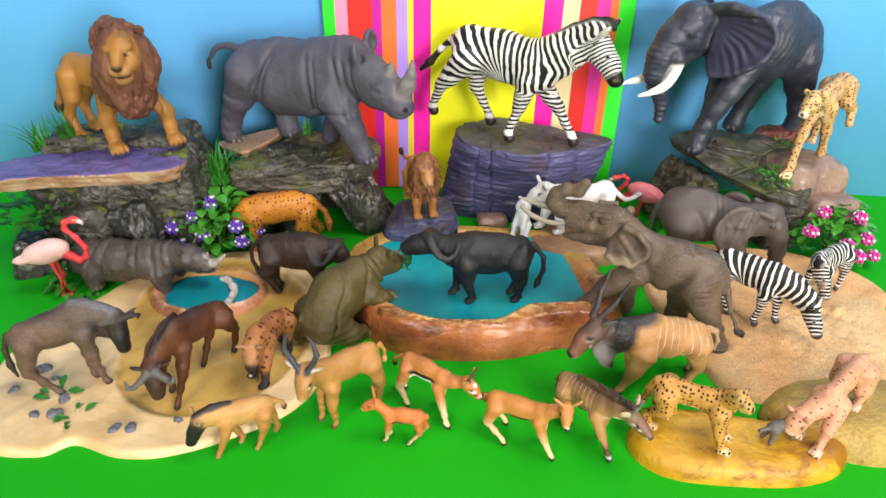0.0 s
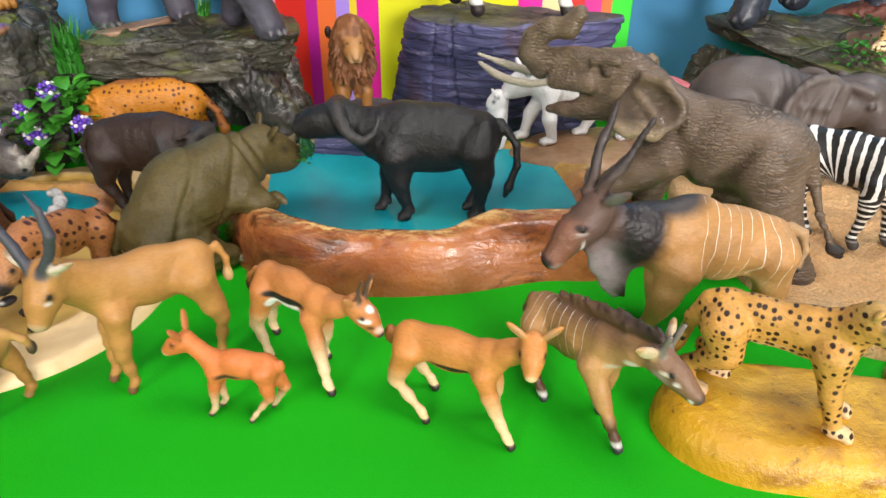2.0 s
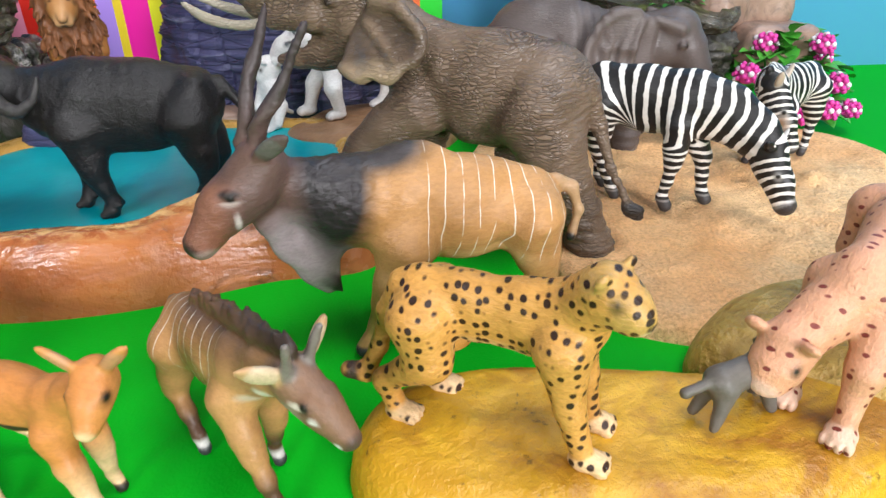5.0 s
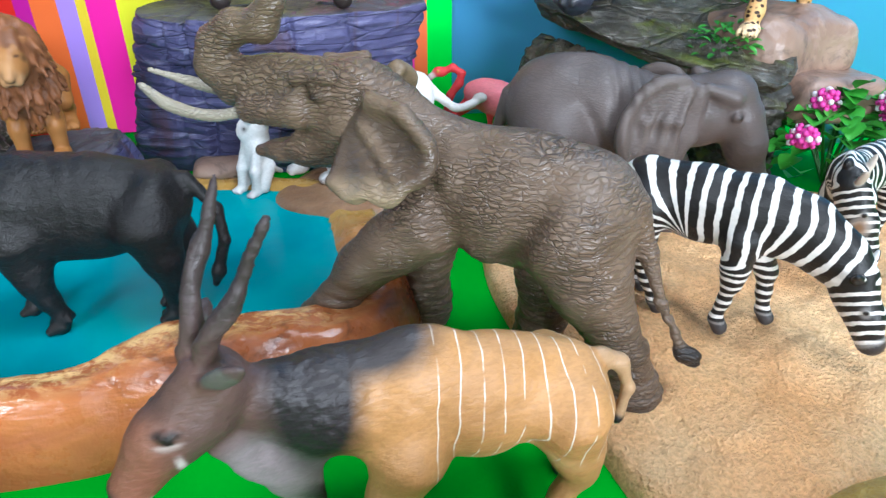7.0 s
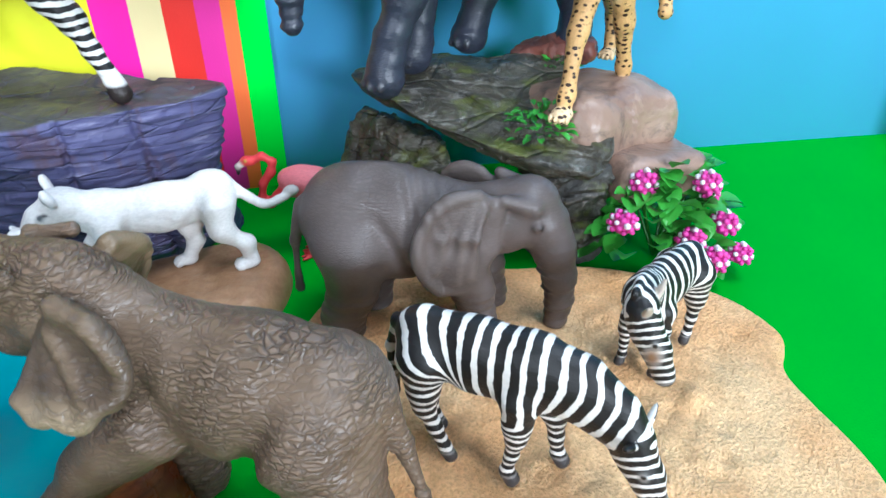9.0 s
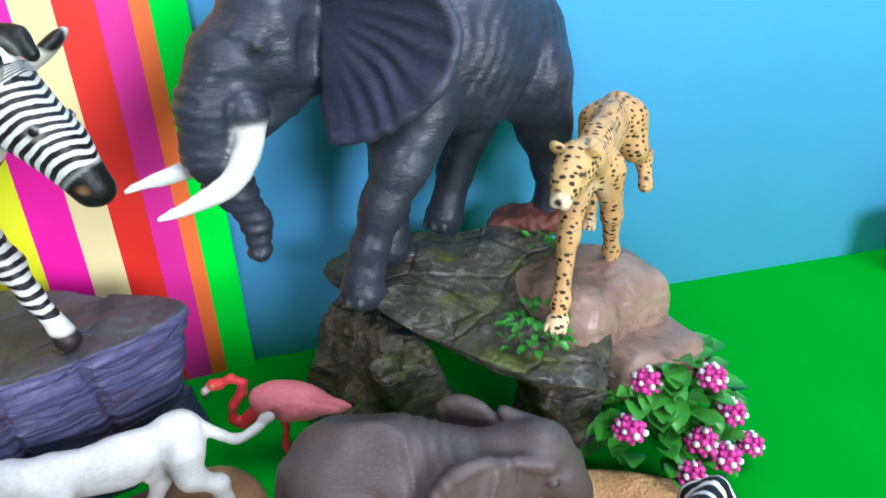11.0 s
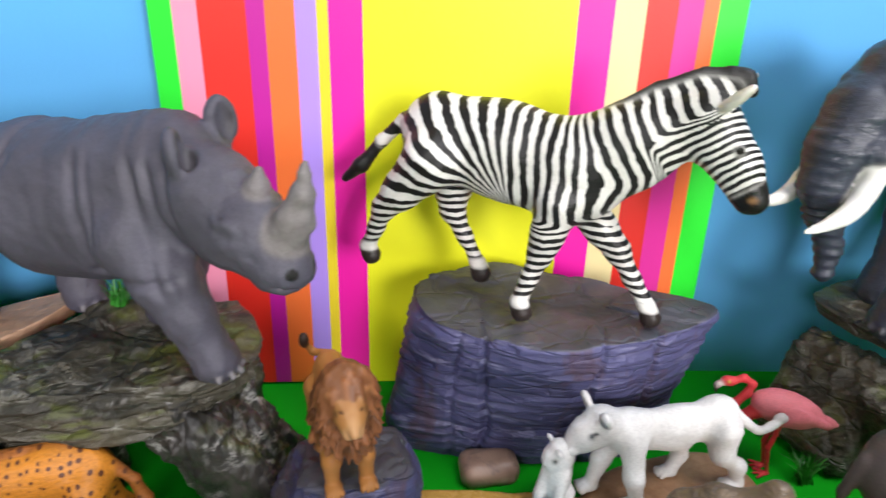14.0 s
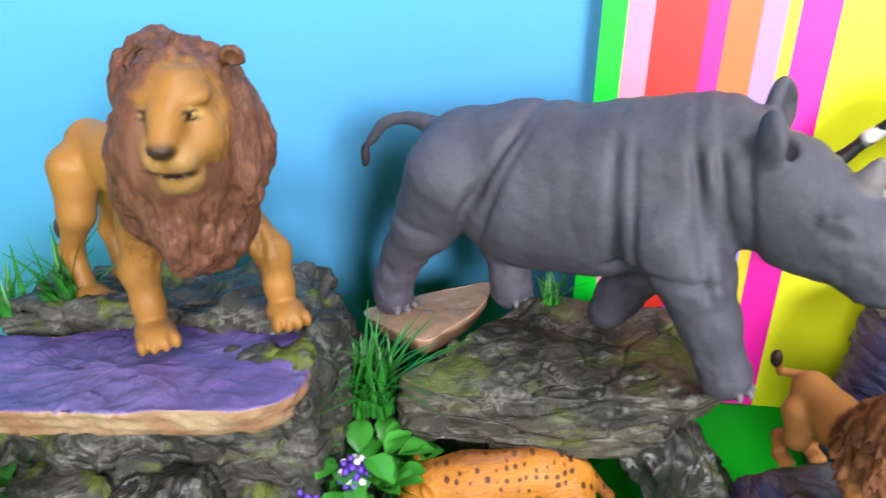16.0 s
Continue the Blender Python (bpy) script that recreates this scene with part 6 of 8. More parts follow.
def brown_elephant():
    c = Clay(1.05, 6)
    col, pale = (0.165, 0.112, 0.074), (0.26, 0.185, 0.11)
    c.chain([(-36, 0, 72, 23), (-14, 0, 72, 23.5), (6, 0, 77, 19)], col, 10, 0.86)
    c.ball((-46, 0, 70), (15, 18, 19), col, 8)
    c.chain([(12, 0, 80, 19), (30, 0, 91, 17)], col, 9, 0.85)
    c.ball((42, 0, 99), (21, 15, 18), col, 7)
    c.ball((44, 0, 109), (14, 11, 9), col, 5)
    c.chain([(58, 0, 106, 13), (70, 0, 106, 11.8), (80, 0, 106, 10.4), (93, 0, 107.5, 8.6), (101, 0, 114, 7.2), (99.5, 0, 122, 6.4), (91, 0, 128, 5.6), (79, 0, 129, 5.0), (73, 0, 137, 4.5)], (0.16, 0.112, 0.07), 4)
    for i in range(12):
        t = i / 11
        c.ball((60 + 34 * t, 0, 106 + 1.5 * t * t), (0.9, 12.9 - 4.0 * t, 12.9 - 4.0 * t), (0.17, 0.12, 0.075), 1.0)
    for i in range(9):
        a = -0.9 + i * 0.32
        c.ball((90.5 + 10.5 * math.cos(a), 0, 117 + 10.5 * math.sin(a)), (7.6 - 0.25 * i, 7.4 - 0.3 * i, 0.8), (0.17, 0.12, 0.075), 1.0, ((math.cos(a), 0, math.sin(a)), (0, 1, 0), (-math.sin(a), 0, math.cos(a))))
    # open mouth with a pointed lower lip
    c.chain([(50, 0, 88, 11), (66, 0, 84, 7.6), (78, 0, 82, 5.0), (87, 0, 80.5, 2.6)], col, 4)
    c.ball((80, 0, 90), (13, 5.5, 4), (0.08, 0.035, 0.03), 1.5, cut=True)
    for y in (-1, 1):
        c.cone((62, 12.5 * y, 103), (82, 11.5 * y, 101), 6.0, 4.4, col, 4)
        c.cone((46, 15 * y, 116), (60, 13.5 * y, 115), 2.6, 1.8, col, 4)
        tip = (131, 9, 106.5) if y > 0 else (137, -5, 108)
        c.chain(spline([(82, 11.5 * y, 101, 2.3), (98, 13 * y, 98, 2.2), (116, 12.5 * y, 100.5, 1.9), (*tip, 0.9)], 6, False), (0.36, 0.32, 0.25), 0.6, m=0.6)
        c.ball((52, 13.4 * y, 110), 2.8, col, 3)
        c.ball((52.6, 15.4 * y, 109.4), 1.6, (0.02, 0.011, 0.008), 0.3)
        c.ball((32, 15 * y, 100), (6, 4, 9), col, 3, cut=True)
    ear_fan(c, (31, 14, 106), (40, 14, 93), [(24, 15, 106), (14, 19, 104), (7, 25, 98), (9, 29, 90), (14, 32, 87), (20, 33.5, 83), (26, 33, 85), (33, 32.5, 82), (42, 29, 85)], (0.105, 0.072, 0.048), (0.12, 0.082, 0.055), m=0.5, thick=1.5)
    c.chain([(30, 17, 110, 3.4), (18, 21, 108, 3.0), (9, 26, 101, 2.4)], (0.16, 0.11, 0.07), 3, m=0.4)
    c.chain([(33, 19, 101, 1.6), (22, 27, 93, 1.4), (17, 31, 88, 1.2)], (0.16, 0.11, 0.07), 3, m=0.4)
    ear_fan(c, (33, -14, 113), (40, -14, 93), [(33, -15, 113), (33, -26, 106), (39, -36, 97), (42, -33, 88), (44, -26, 81)], (0.16, 0.112, 0.064), pale, m=0.3)
    c.daub((25, 34, 82), (20, 8, 5.5), (0.36, 0.27, 0.17), 7)
    c.chain([(16, 12, 64, 14), (28, 16, 54, 11), (38, 19, 46, 8.8), (50, 22, 30, 7.0), (57, 23, 21, 7.4)], col, 6)
    c.cone((58, 23, 20), (61, 23, 16), 8.0, 8.8, col, 3)
    c.chain([(16, -13, 60, 14), (24, -15, 34, 9.5), (24, -15, 14, 8.6), (24, -15, 5, 9.6)], col, 6)
    c.chain([(-38, 13, 66, 19), (-46, 15, 52, 14), (-54, 16, 38, 9.4), (-59, 17, 26, 8.4), (-65, 18, 8, 9.2), (-66, 18, 3, 10)], col, 6)
    c.chain([(-34, -13, 60, 18), (-26, -15, 34, 10.5), (-26, -15, 14, 9.4), (-25, -15, 5, 10)], col, 6)
    toes(c, (63, 23, 11), 8.2, col)
    toes(c, (24, -15, 0), 8.6, col)
    toes(c, (-66, 18, -1), 9, col)
    toes(c, (-25, -15, 0), 9, col)
    c.chain([(-58, 2, 76, 5), (-64, 4, 60, 3.2), (-71, 8, 42, 2.4), (-79, 12, 30, 2.1)], col, 3)
    c.ball((-82, 13, 26), (3.2, 2.4, 5.5), (0.045, 0.035, 0.03), 1.5, ((0.5, -0.2, -0.8), (0, 1, 0), (0.8, 0, 0.5)))

    def folds(P, N):
        x, z = P[:, 0], P[:, 2]
        d = 0.9 * fbm(P * 0.05, 2)
        w = 2.5 * vnoise(P * 0.05)
        low = np.clip((52 - z) / 16, 0, 1) * (1 - np.abs(N[:, 2]))
        d = d + 0.5 * np.sin(z * 1.15 + 2 * w) * low
        rump = np.exp(-((x + 46) / 16) ** 2) * np.clip((z - 40) / 10, 0, 1) * (1 - np.abs(N[:, 2]))
        d = d + 0.35 * np.sin(z * 0.95 + 0.35 * x + 2 * w) * rump
        d = d + 0.4 * np.sin(1.55 * z + 0.5 * x + 3.5 * w + 3 * vnoise(P * 0.14)) * np.clip(0.5 + 1.2 * vnoise(P * 0.07 + 5), 0, 1) * np.clip((70 - x) / 10, 0, 1) * (1 - np.abs(N[:, 2]) ** 4)
        d = d - 2.6 * np.exp(-((x + 22 + 0.5 * (z - 66)) / 4.5) ** 2) * np.clip((z - 44) / 8, 0, 1) * np.clip((86 - z) / 10, 0, 1)
        return d - 1.8 * np.exp(-((x - 6 - 0.3 * (z - 70)) / 4) ** 2) * np.clip((z - 50) / 8, 0, 1) * np.clip((92 - z) / 10, 0, 1)
    c.place("elephant", WRINKLE, (0.212, 0.553, 0), 159, "wrinkled brown elephant figurine with its trunk raised", "animal figurine", HERD, folds)


def grey_elephant():
    c = Clay(1.1, 6)
    col = (0.1, 0.08, 0.074)
    c.chain([(-45, 0, 64, 27), (-22, 0, 60, 25.5), (0, 0, 57, 20)], col, 10, 0.82)
    c.ball((-36, 0, 86), (12, 3, 5), col, 6)
    c.chain([(2, 0, 60, 18), (20, -2, 64, 15)], col, 8, 0.85)
    c.ball((26, -2, 64), (20, 15.5, 17), col, 7)
    c.ball((37, -3, 73), (14, 12.5, 12), col, 5)
    c.chain([(44, -4, 62, 12.5), (50, -5, 48, 10), (53.5, -6, 34, 8), (54.5, -6, 20, 6.6), (53, -6, 7, 5.6)], col, 4)
    for i in range(9):
        t = i / 8
        c.ball((49 + 5.5 * t, -5 - t, 52 - 40 * t), (10.6 - 3.8 * t, 10.6 - 3.8 * t, 0.9), col, 1.0)
    for y in (-1, 1):
        c.ball((40, 13.0 * y - 3, 66), 2.4, col, 2)
        c.ball((41.5, 14.6 * y - 3, 66), 1.1, (0.015, 0.012, 0.01), 0.3)
        c.cone((38, 12 * y - 3, 75), (24, 15 * y - 2, 80), 3.4, 3.0, col, 4)
    ear_fan(c, (22, -16, 78), (20, -16, 54), [(14, -20, 84), (2, -24, 84), (-9, -28, 76), (-14, -29, 60), (-11, -28, 46), (-3, -25, 38), (7, -21, 40), (14, -18, 50)], (0.115, 0.092, 0.085), (0.13, 0.105, 0.096))
    for x0, x1, z1 in ((2, -6, 50), (9, 3, 44), (14, 10, 46)):
        c.chain([(x0 + 2, -22, 80, 1.6), (0.5 * (x0 + x1), -26.5, 66, 2.2), (x1, -27 + 0.2 * x1, z1, 1.2)], (0.13, 0.105, 0.096), 3)
    ear_fan(c, (22, 14, 74), (22, 14, 54), [(16, 18, 78), (6, 24, 78), (-2, 28, 70), (4, 24, 54)], (0.115, 0.092, 0.085), (0.13, 0.105, 0.096))
    for x, y in ((13, -13), (19, 13)):
        c.chain([(4, y, 52, 14), (x - 2, y, 30, 9.5), (x, y, 14, 8.6), (x, y, 4, 9.4)], col, 6)
        toes(c, (x, y, 0), 8.6, col)
    for x, y in ((-53, -15), (-42, 15)):
        c.chain([(-46, y, 54, 18), (x + 6, y, 32, 11), (x, y, 16, 9.2), (x, y, 4, 10)], col, 7)
        toes(c, (x, y, 0), 9.4, col)
    c.chain([(-70, 0, 70, 4), (-76, 0, 50, 2.6), (-77, 0, 32, 2.2)], col, 3)
    c.ball((-77, 0, 26), (2.4, 2, 6), (0.05, 0.045, 0.04), 1.5)

    def folds(P, N):
        x, z = P[:, 0], P[:, 2]
        w = vnoise(P * 0.05)
        d = 0.8 * fbm(P * 0.05, 2) + 0.3 * np.sin(z * 1.1 + 4 * w) * np.clip((38 - z) / 10, 0, 1)
        d = d + 0.3 * np.sin(x * 0.9 + 0.3 * z + 4 * w) * np.clip((x + 24) / 8, 0, 1) * np.clip((4 - x) / 8, 0, 1)
        return d - 2.2 * np.exp(-((x + 26 + 0.5 * (z - 60)) / 4) ** 2) * np.clip((z - 30) / 8, 0, 1) * np.clip((76 - z) / 10, 0, 1)
    c.place("elephant", GREYHIDE, (0.31, 0.655, 0.004), -12, "grey-brown young elephant figurine with its trunk hanging", "animal figurine", HERD, folds)


def zebra_lines(pivot, fan, belly, neck, way, reach, poll, nose, fine=1.5):
    """The run of a zebra's stripes: upright on the flank, fanning out over the rump, level on the legs, across the neck and round the head."""
    neck, way, poll, nose = np.array(neck, float), unit(way), np.array(poll, float), np.array(nose, float)
    face = unit(nose - poll)

    def go(P):
        x, z = P[:, 0], P[:, 2]
        px, pz = pivot
        ang = np.minimum(np.arctan2(px - x, np.maximum(z - pz, 0.01)), 1.5708)
        rear = px - fan * ang - 1.4 * np.maximum(pz - z, 0)
        u = np.where(x < px, rear, x)
        w = np.clip((belly - z) / 7, 0, 1) * (x >= px)
        u = u * (1 - w) + (15 + 1.5 * (belly - z)) * w
        Q = P - neck
        t = Q @ way
        off = np.linalg.norm(Q - t[:, None] * way, axis=1)
        w = np.clip(t / 14, 0, 1) * np.clip((reach - off) / (0.3 * reach), 0, 1)
        u = u * (1 - w) + (neck[0] + t) * w
        Q = P - poll
        t = Q @ face
        w = np.clip(t / 5 + 0.6, 0, 1) * np.clip((reach * 1.2 - np.linalg.norm(Q - t[:, None] * face, axis=1)) / 5, 0, 1) * (np.linalg.norm(Q, axis=1) < 1.25 * np.linalg.norm(nose - poll))
        side = np.abs(Q @ unit(np.cross((0, 0, 1), face)))
        return u * (1 - w) + (neck[0] + 30 + fine * t + 0.7 * side) * w
    return go


def grazing_zebra():
    c = Clay(0.8, 4)
    w = WHITE
    c.chain([(-24, 0, 53, 13.5), (-4, 0, 51, 14), (14, 0, 50, 14.5)], w, 6, 0.7, 0.0)
    c.chain([(18, 0, 52, 14), (32, 0, 49, 12), (45, -1, 42, 9.6), (53, -2, 35, 7.6)], w, 5, 0.72, 50.0)
    p, q, d, s, up = c.head((53, -2, 35), (67, -5, 8), 6.8, 4.2, w, 1.1, (9, 4), 0.3, 0.6, u=30.0)
    c.daub(q - d * 1.5, 6.6, (0.035, 0.03, 0.03), 2, 0)
    c.chain([(54, -2, 43, 2), (44, -1, 52, 2.4), (30, 0, 60, 2.4), (16, 0, 65, 1.6)], w, 1.5, 0.8, 60.0)
    c.leg((14, -7, 42), (14, -8, 24), (12, -8, 0), (8, 3.6, 2.6), w, 0.0)
    c.leg((14, 7, 42), (24, 8, 24), (27, 8, 0), (8, 3.6, 2.6), w, 0.0)
    c.leg((-24, -7, 48), (-23, -8, 26), (-14, -7, 0), (11, 4, 2.6), w, 0.0)
    c.leg((-24, 7, 48), (-30, 8, 26), (-25, 7, 0), (11, 4, 2.6), w, 0.0)
    c.chain([(-37, 0, 58, 2.2), (-41, 0, 44, 1.8), (-40, 0, 30, 2.4), (-39, 0, 20, 1.2)], w, 2, 1, 0.0)
    c.daub((-39, 0, 23), (3, 3, 9), BLACK, 2, 0)
    c.below(5.4, (0.05, 0.045, 0.045), 0.8, 0)
    c.stripe = zebra_lines((-6, 38), 22, 36, (18, 0, 53), (34, -2, -19), 16, (53, -2, 35), (67, -5, 8))
    c.place("zebra", ZEBRA, (0.306, 0.559, 0.0095), -35, "black and white zebra figurine grazing on the sand base", "animal figurine", HERD)


def facing_zebra():
    c = Clay(0.75, 4)
    w = WHITE
    c.chain([(-24, 0, 46, 12.5), (-6, 0, 45, 12.5), (10, 0, 45, 13)], w, 6, 0.7)
    c.chain([(14, 0, 48, 11), (27, 3, 54, 9.4), (37, 8, 57, 8)], w, 5, 0.75)
    p, q, d, s, up = c.head((40, 11, 56), (36, 27, 20), 7.2, 4.1, w, 1.1, (11, 4.6), 0.7, 0.9, earcol=(0.5, 0.42, 0.34), muzzle=(0.035, 0.03, 0.03))
    for side in (-1, 1):
        c.daub(p + d * 20 + s * side * 4, (4, 4, 5), (0.3, 0.17, 0.09), 3, 0)
    c.chain([(43, 8, 65, 2.2), (32, 4, 64, 2.6), (16, 0, 60, 1.8)], w, 1.5, 0.8)
    for x, y, hx in ((16, -8, 14), (13, 9, 12)):
        c.leg((10, y * 0.8, 37), (hx + 1, y, 21), (x, y, 0), (7.5, 3.2, 2.3), w)
    for x, y in ((-26, -8), (-22, 8)):
        c.leg((-24, y * 0.8, 42), (x - 4, y, 24), (x, y, 0), (10.5, 3.6, 2.3), w)
    c.chain([(-37, 0, 50, 2.2), (-41, 0, 36, 1.8), (-40, 0, 24, 2.4)], w, 2)
    c.below(5.4, (0.05, 0.045, 0.045), 0.8, 0)
    c.stripe = zebra_lines((-6, 34), 22, 33, (14, 0, 49), (23, 8, 12), 15, (40, 11, 56), (36, 27, 20))
    c.place("zebra", ZEBRA, (0.396, 0.604, 0.0095), -145, "black and white zebra figurine turning its head on the sand base", "animal figurine", HERD, None, 0.9)


def dark_rhino():
    c = Clay(1.2, 7)
    col = (0.085, 0.068, 0.06)
    c.chain([(-56, 0, 26, 20), (-24, 0, 26, 21), (14, 0, 30, 20), (34, 0, 34, 17)], col, 9, 0.9)
    c.chain([(38, 0, 36, 15), (56, -2, 38, 11)], col, 7)
    p, q, d, s, up = c.head((58, -2, 40), (86, -6, 30), 11.5, 7, col, 1.1, (11, 6), 1.1, 0.3)
    c.chain([(*(q + up * 4 - d * 3), 4.2), (*(q + up * 13 + d * 4), 2.8), (*(q + up * 22 + d * 8), 0.9)], (0.5, 0.46, 0.4), 1.5)
    c.chain([(*(q + up * 7 - d * 12), 3.2), (*(q + up * 15 - d * 10), 1)], (0.3, 0.27, 0.24), 1.5)
    for x, y in ((32, -16), (34, 16), (-44, -16), (-46, 16)):
        c.chain([(x - 2, y * 0.8, 22, 12), (x, y, 5, 8)], col, 6)
        toes(c, (x, y, 0), 7, col, (0.2, 0.17, 0.15))
    c.chain([(-76, 0, 30, 2.6), (-82, -4, 20, 2), (-80, -6, 12, 2.4)], col, 2)

    def plates(P, N):
        x, z = P[:, 0], P[:, 2]
        d = 0.9 * fbm(P * 0.07, 3)
        for x0, lean, deep, wide in ((-44, 0.3, 2.4, 2.0), (-30, 0.2, 1.2, 1.8), (8, -0.1, 1.8, 2.0), (28, -0.3, 2.4, 2.0), (38, -0.3, 1.6, 1.8), (46, -0.3, 1.2, 1.6)):
            d = d - deep * np.exp(-((x - x0 - lean * (z - 30)) / wide) ** 2) * np.clip((z - 12) / 10, 0, 1)
        return d + 0.5 * np.maximum(chips(P / 7.0), -0.3)
    c.place("rhinoceros", ARMOUR, (-0.302, 0.592, 0.004), -5, "shiny dark grey rhinoceros figurine with a pale horn", "animal figurine", HERD, plates)


def orange_hyena():
    c = Clay(0.9, 5)
    col, dark = (0.56, 0.21, 0.02), (0.3, 0.1, 0.02)
    c.chain([(-40, 0, 43, 11.5), (-26, 0, 44, 12.5), (-8, 0, 42, 13), (4, 0, 41, 12.5)], col, 7, 0.75)
    c.chain([(2, 0, 44, 11.5), (12, 0, 43.5, 9.5)], col, 6)
    p, q, d, s, up = c.head((13, 0, 43.5), (26, 1, 33), 8.6, 5.0, col, 1.0, (7, 6.5), 1.0, 0.0, jaw=0.6, muzzle=(0.3, 0.12, 0.05))
    c.ball(q - up * 4.2 - d * 3.5, (3.6, 3.0, 1.1), (0.4, 0.02, 0.015), 0.6, (d, s, up))
    c.cone(p + d * 6 - up * 7, q - up * 7.2 - d * 4, 3.4, 2.4, dark, 1.5)
    for side in (-1, 1):
        c.cone(q - up * 2.4 + s * side * 2.6 - d * 1.5, q - up * 4.8 + s * side * 2.6 - d * 1.5, 0.9, 0.5, (0.75, 0.68, 0.55), 0.3)
    c.chain([(p[0] + 1, 0, p[2] + 7, 2.4), (0, 0, 55, 2.4), (-18, 0, 57, 1.8), (-36, 0, 54.5, 1.6)], dark, 2)
    for x, y in ((10, 8), (4, -8)):
        c.chain([(x - 4, y * 0.8, 36, 8), (x, y, 16, 4.2), (x + 1, y, 5, 3.2)], col, 4)
        c.paw((x + 1, y, 0), 3.8, (0.2, 0.1, 0.06))
    for x, y in ((-42, 9), (-48, -9)):
        c.chain([(-40, y * 0.8, 38, 9.5), (x + 6, y, 24, 6), (x - 3, y, 13, 3.4), (x, y, 4, 3.1)], col, 4)
        c.paw((x, y, 0), 3.8, (0.2, 0.1, 0.06))
    c.chain([(-50, 0, 43, 3.0), (-57, 0, 34, 2.6), (-60, 0, 22, 3.2), (-60, 0, 13, 2.2)], dark, 2)
    c.masked = lambda P: np.clip((P[:, 2] - 16) / 8, 0, 1) * np.clip((18 - P[:, 0]) / 8, 0.3, 1)
    c.place("hyena", ORANGECAT, (-0.194, 0.674, 0), -165, "orange hyena figurine with dark spots under the slab", "animal figurine", HERD, None, 1.21)


def white_lioness():
    c = Clay(0.85, 4.5)
    col = (0.82, 0.81, 0.8)
    c.chain([(-36, 0, 43, 12.6), (-12, 0, 41, 12), (14, 0, 42.5, 13)], col, 6, 0.74)
    c.ball((-38, 0, 46), (11, 10, 10), col, 6)
    c.chain([(18, 0, 44, 11), (30, 0, 49, 9.8)], col, 5)
    p, q, d, s, up = c.head((35, 1, 52), (54, 3, 40), 9.8, 5.2, col, 1.1, (9.5, 8), 1.5, 0.4, jaw=0.7, eyecol=(0.1, 0.12, 0.14), inner=(0.35, 0.33, 0.34))
    c.daub(q + up * 2.0 + d, 1.8, (0.3, 0.2, 0.2), 0.8)
    for side in (-1, 1):
        c.daub(p + d * 6.5 + s * side * 8 + up * 4.0, (2.6, 1.6, 0.9), (0.12, 0.12, 0.13), 0.6)
        c.ball(q - d * 1.5 + s * side * 2.8 - up * 1, 3.4, col, 1.5)
    for (tx, ty), (fx, fy), bend in (((16, 7), (14, 13), 2), ((16, -7), (32, -6), 4)):
        c.chain([(tx, ty, 38, 7.6), (0.5 * (tx + fx) + bend, fy, 21, 4.8), (fx, fy, 6, 3.9)], col, 4)
        c.paw((fx, fy, 0), 5.0, col)
    c.chain([(-38, 7, 40, 10.5), (-38, 10, 26, 6.4), (-50, 10, 15, 4.2), (-51, 10, 5, 4)], col, 4)
    c.paw((-51, 10, 0), 4.9, col)
    c.chain([(-36, -7, 40, 10), (-22, -8, 25, 6.2), (-24, -8, 14, 4), (-19, -7, 5, 3.8)], col, 4)
    c.paw((-19, -7, 0), 4.9, col)
    c.chain(spline([(-46, 0, 48, 3, ), (-55, 3, 40, 2.4), (-64, 5, 34, 2.1), (-76, 3, 36, 2.2)], 4, False), col, 2)
    c.ball((-79, 2, 38), (4.5, 2.8, 3), (0.6, 0.58, 0.57), 1.5)

    def flesh(P, N):
        x, z = P[:, 0], P[:, 2]
        d = 0.5 * fbm(P * 0.085 + 3, 2) + 0.2 * fbm(P * 0.3, 2)
        d = d - 1.5 * np.exp(-((x + 27 + 0.5 * (z - 40)) / 3.2) ** 2) * np.clip((z - 28) / 5, 0, 1) * np.clip((52 - z) / 5, 0, 1)
        return d - 1.5 * np.exp(-((x - 5 + 0.3 * (z - 40)) / 3.0) ** 2) * np.clip((z - 28) / 5, 0, 1) * np.clip((54 - z) / 5, 0, 1)
    c.place("lioness", PLAIN, (0.155, 0.715, 0.0155), -168, "white lioness figurine on the tan stone", "animal figurine", HERD, flesh)
    k = Clay(0.7, 2.5)
    k.chain([(0, 0, 30, 6), (0, 0, 14, 6.5)], col, 3)
    k.head((0, 0, 33), (5, -4, 27), 6, 3.4, col, 0.7, (4, 4), 1.0, 0)
    for y in (-1, 1):
        k.chain([(2, 4 * y, 24, 3), (7, 5 * y, 12, 2.2), (8, 5 * y, 4, 2.2)], col, 2)
        k.paw((8, 5 * y, 0), 2.6, col)
        k.chain([(-1, 5 * y, 12, 4), (4, 6 * y, 3, 2.4)], col, 2)
    k.chain([(-4, 0, 10, 1.8), (-12, 0, 5, 1.5)], col, 1)
    k.place("lion_cub", PLAIN, (0.1, 0.702, 0.0115), -130, "white lion cub figurine below the lioness", "animal figurine", HERD, None, 1.22)


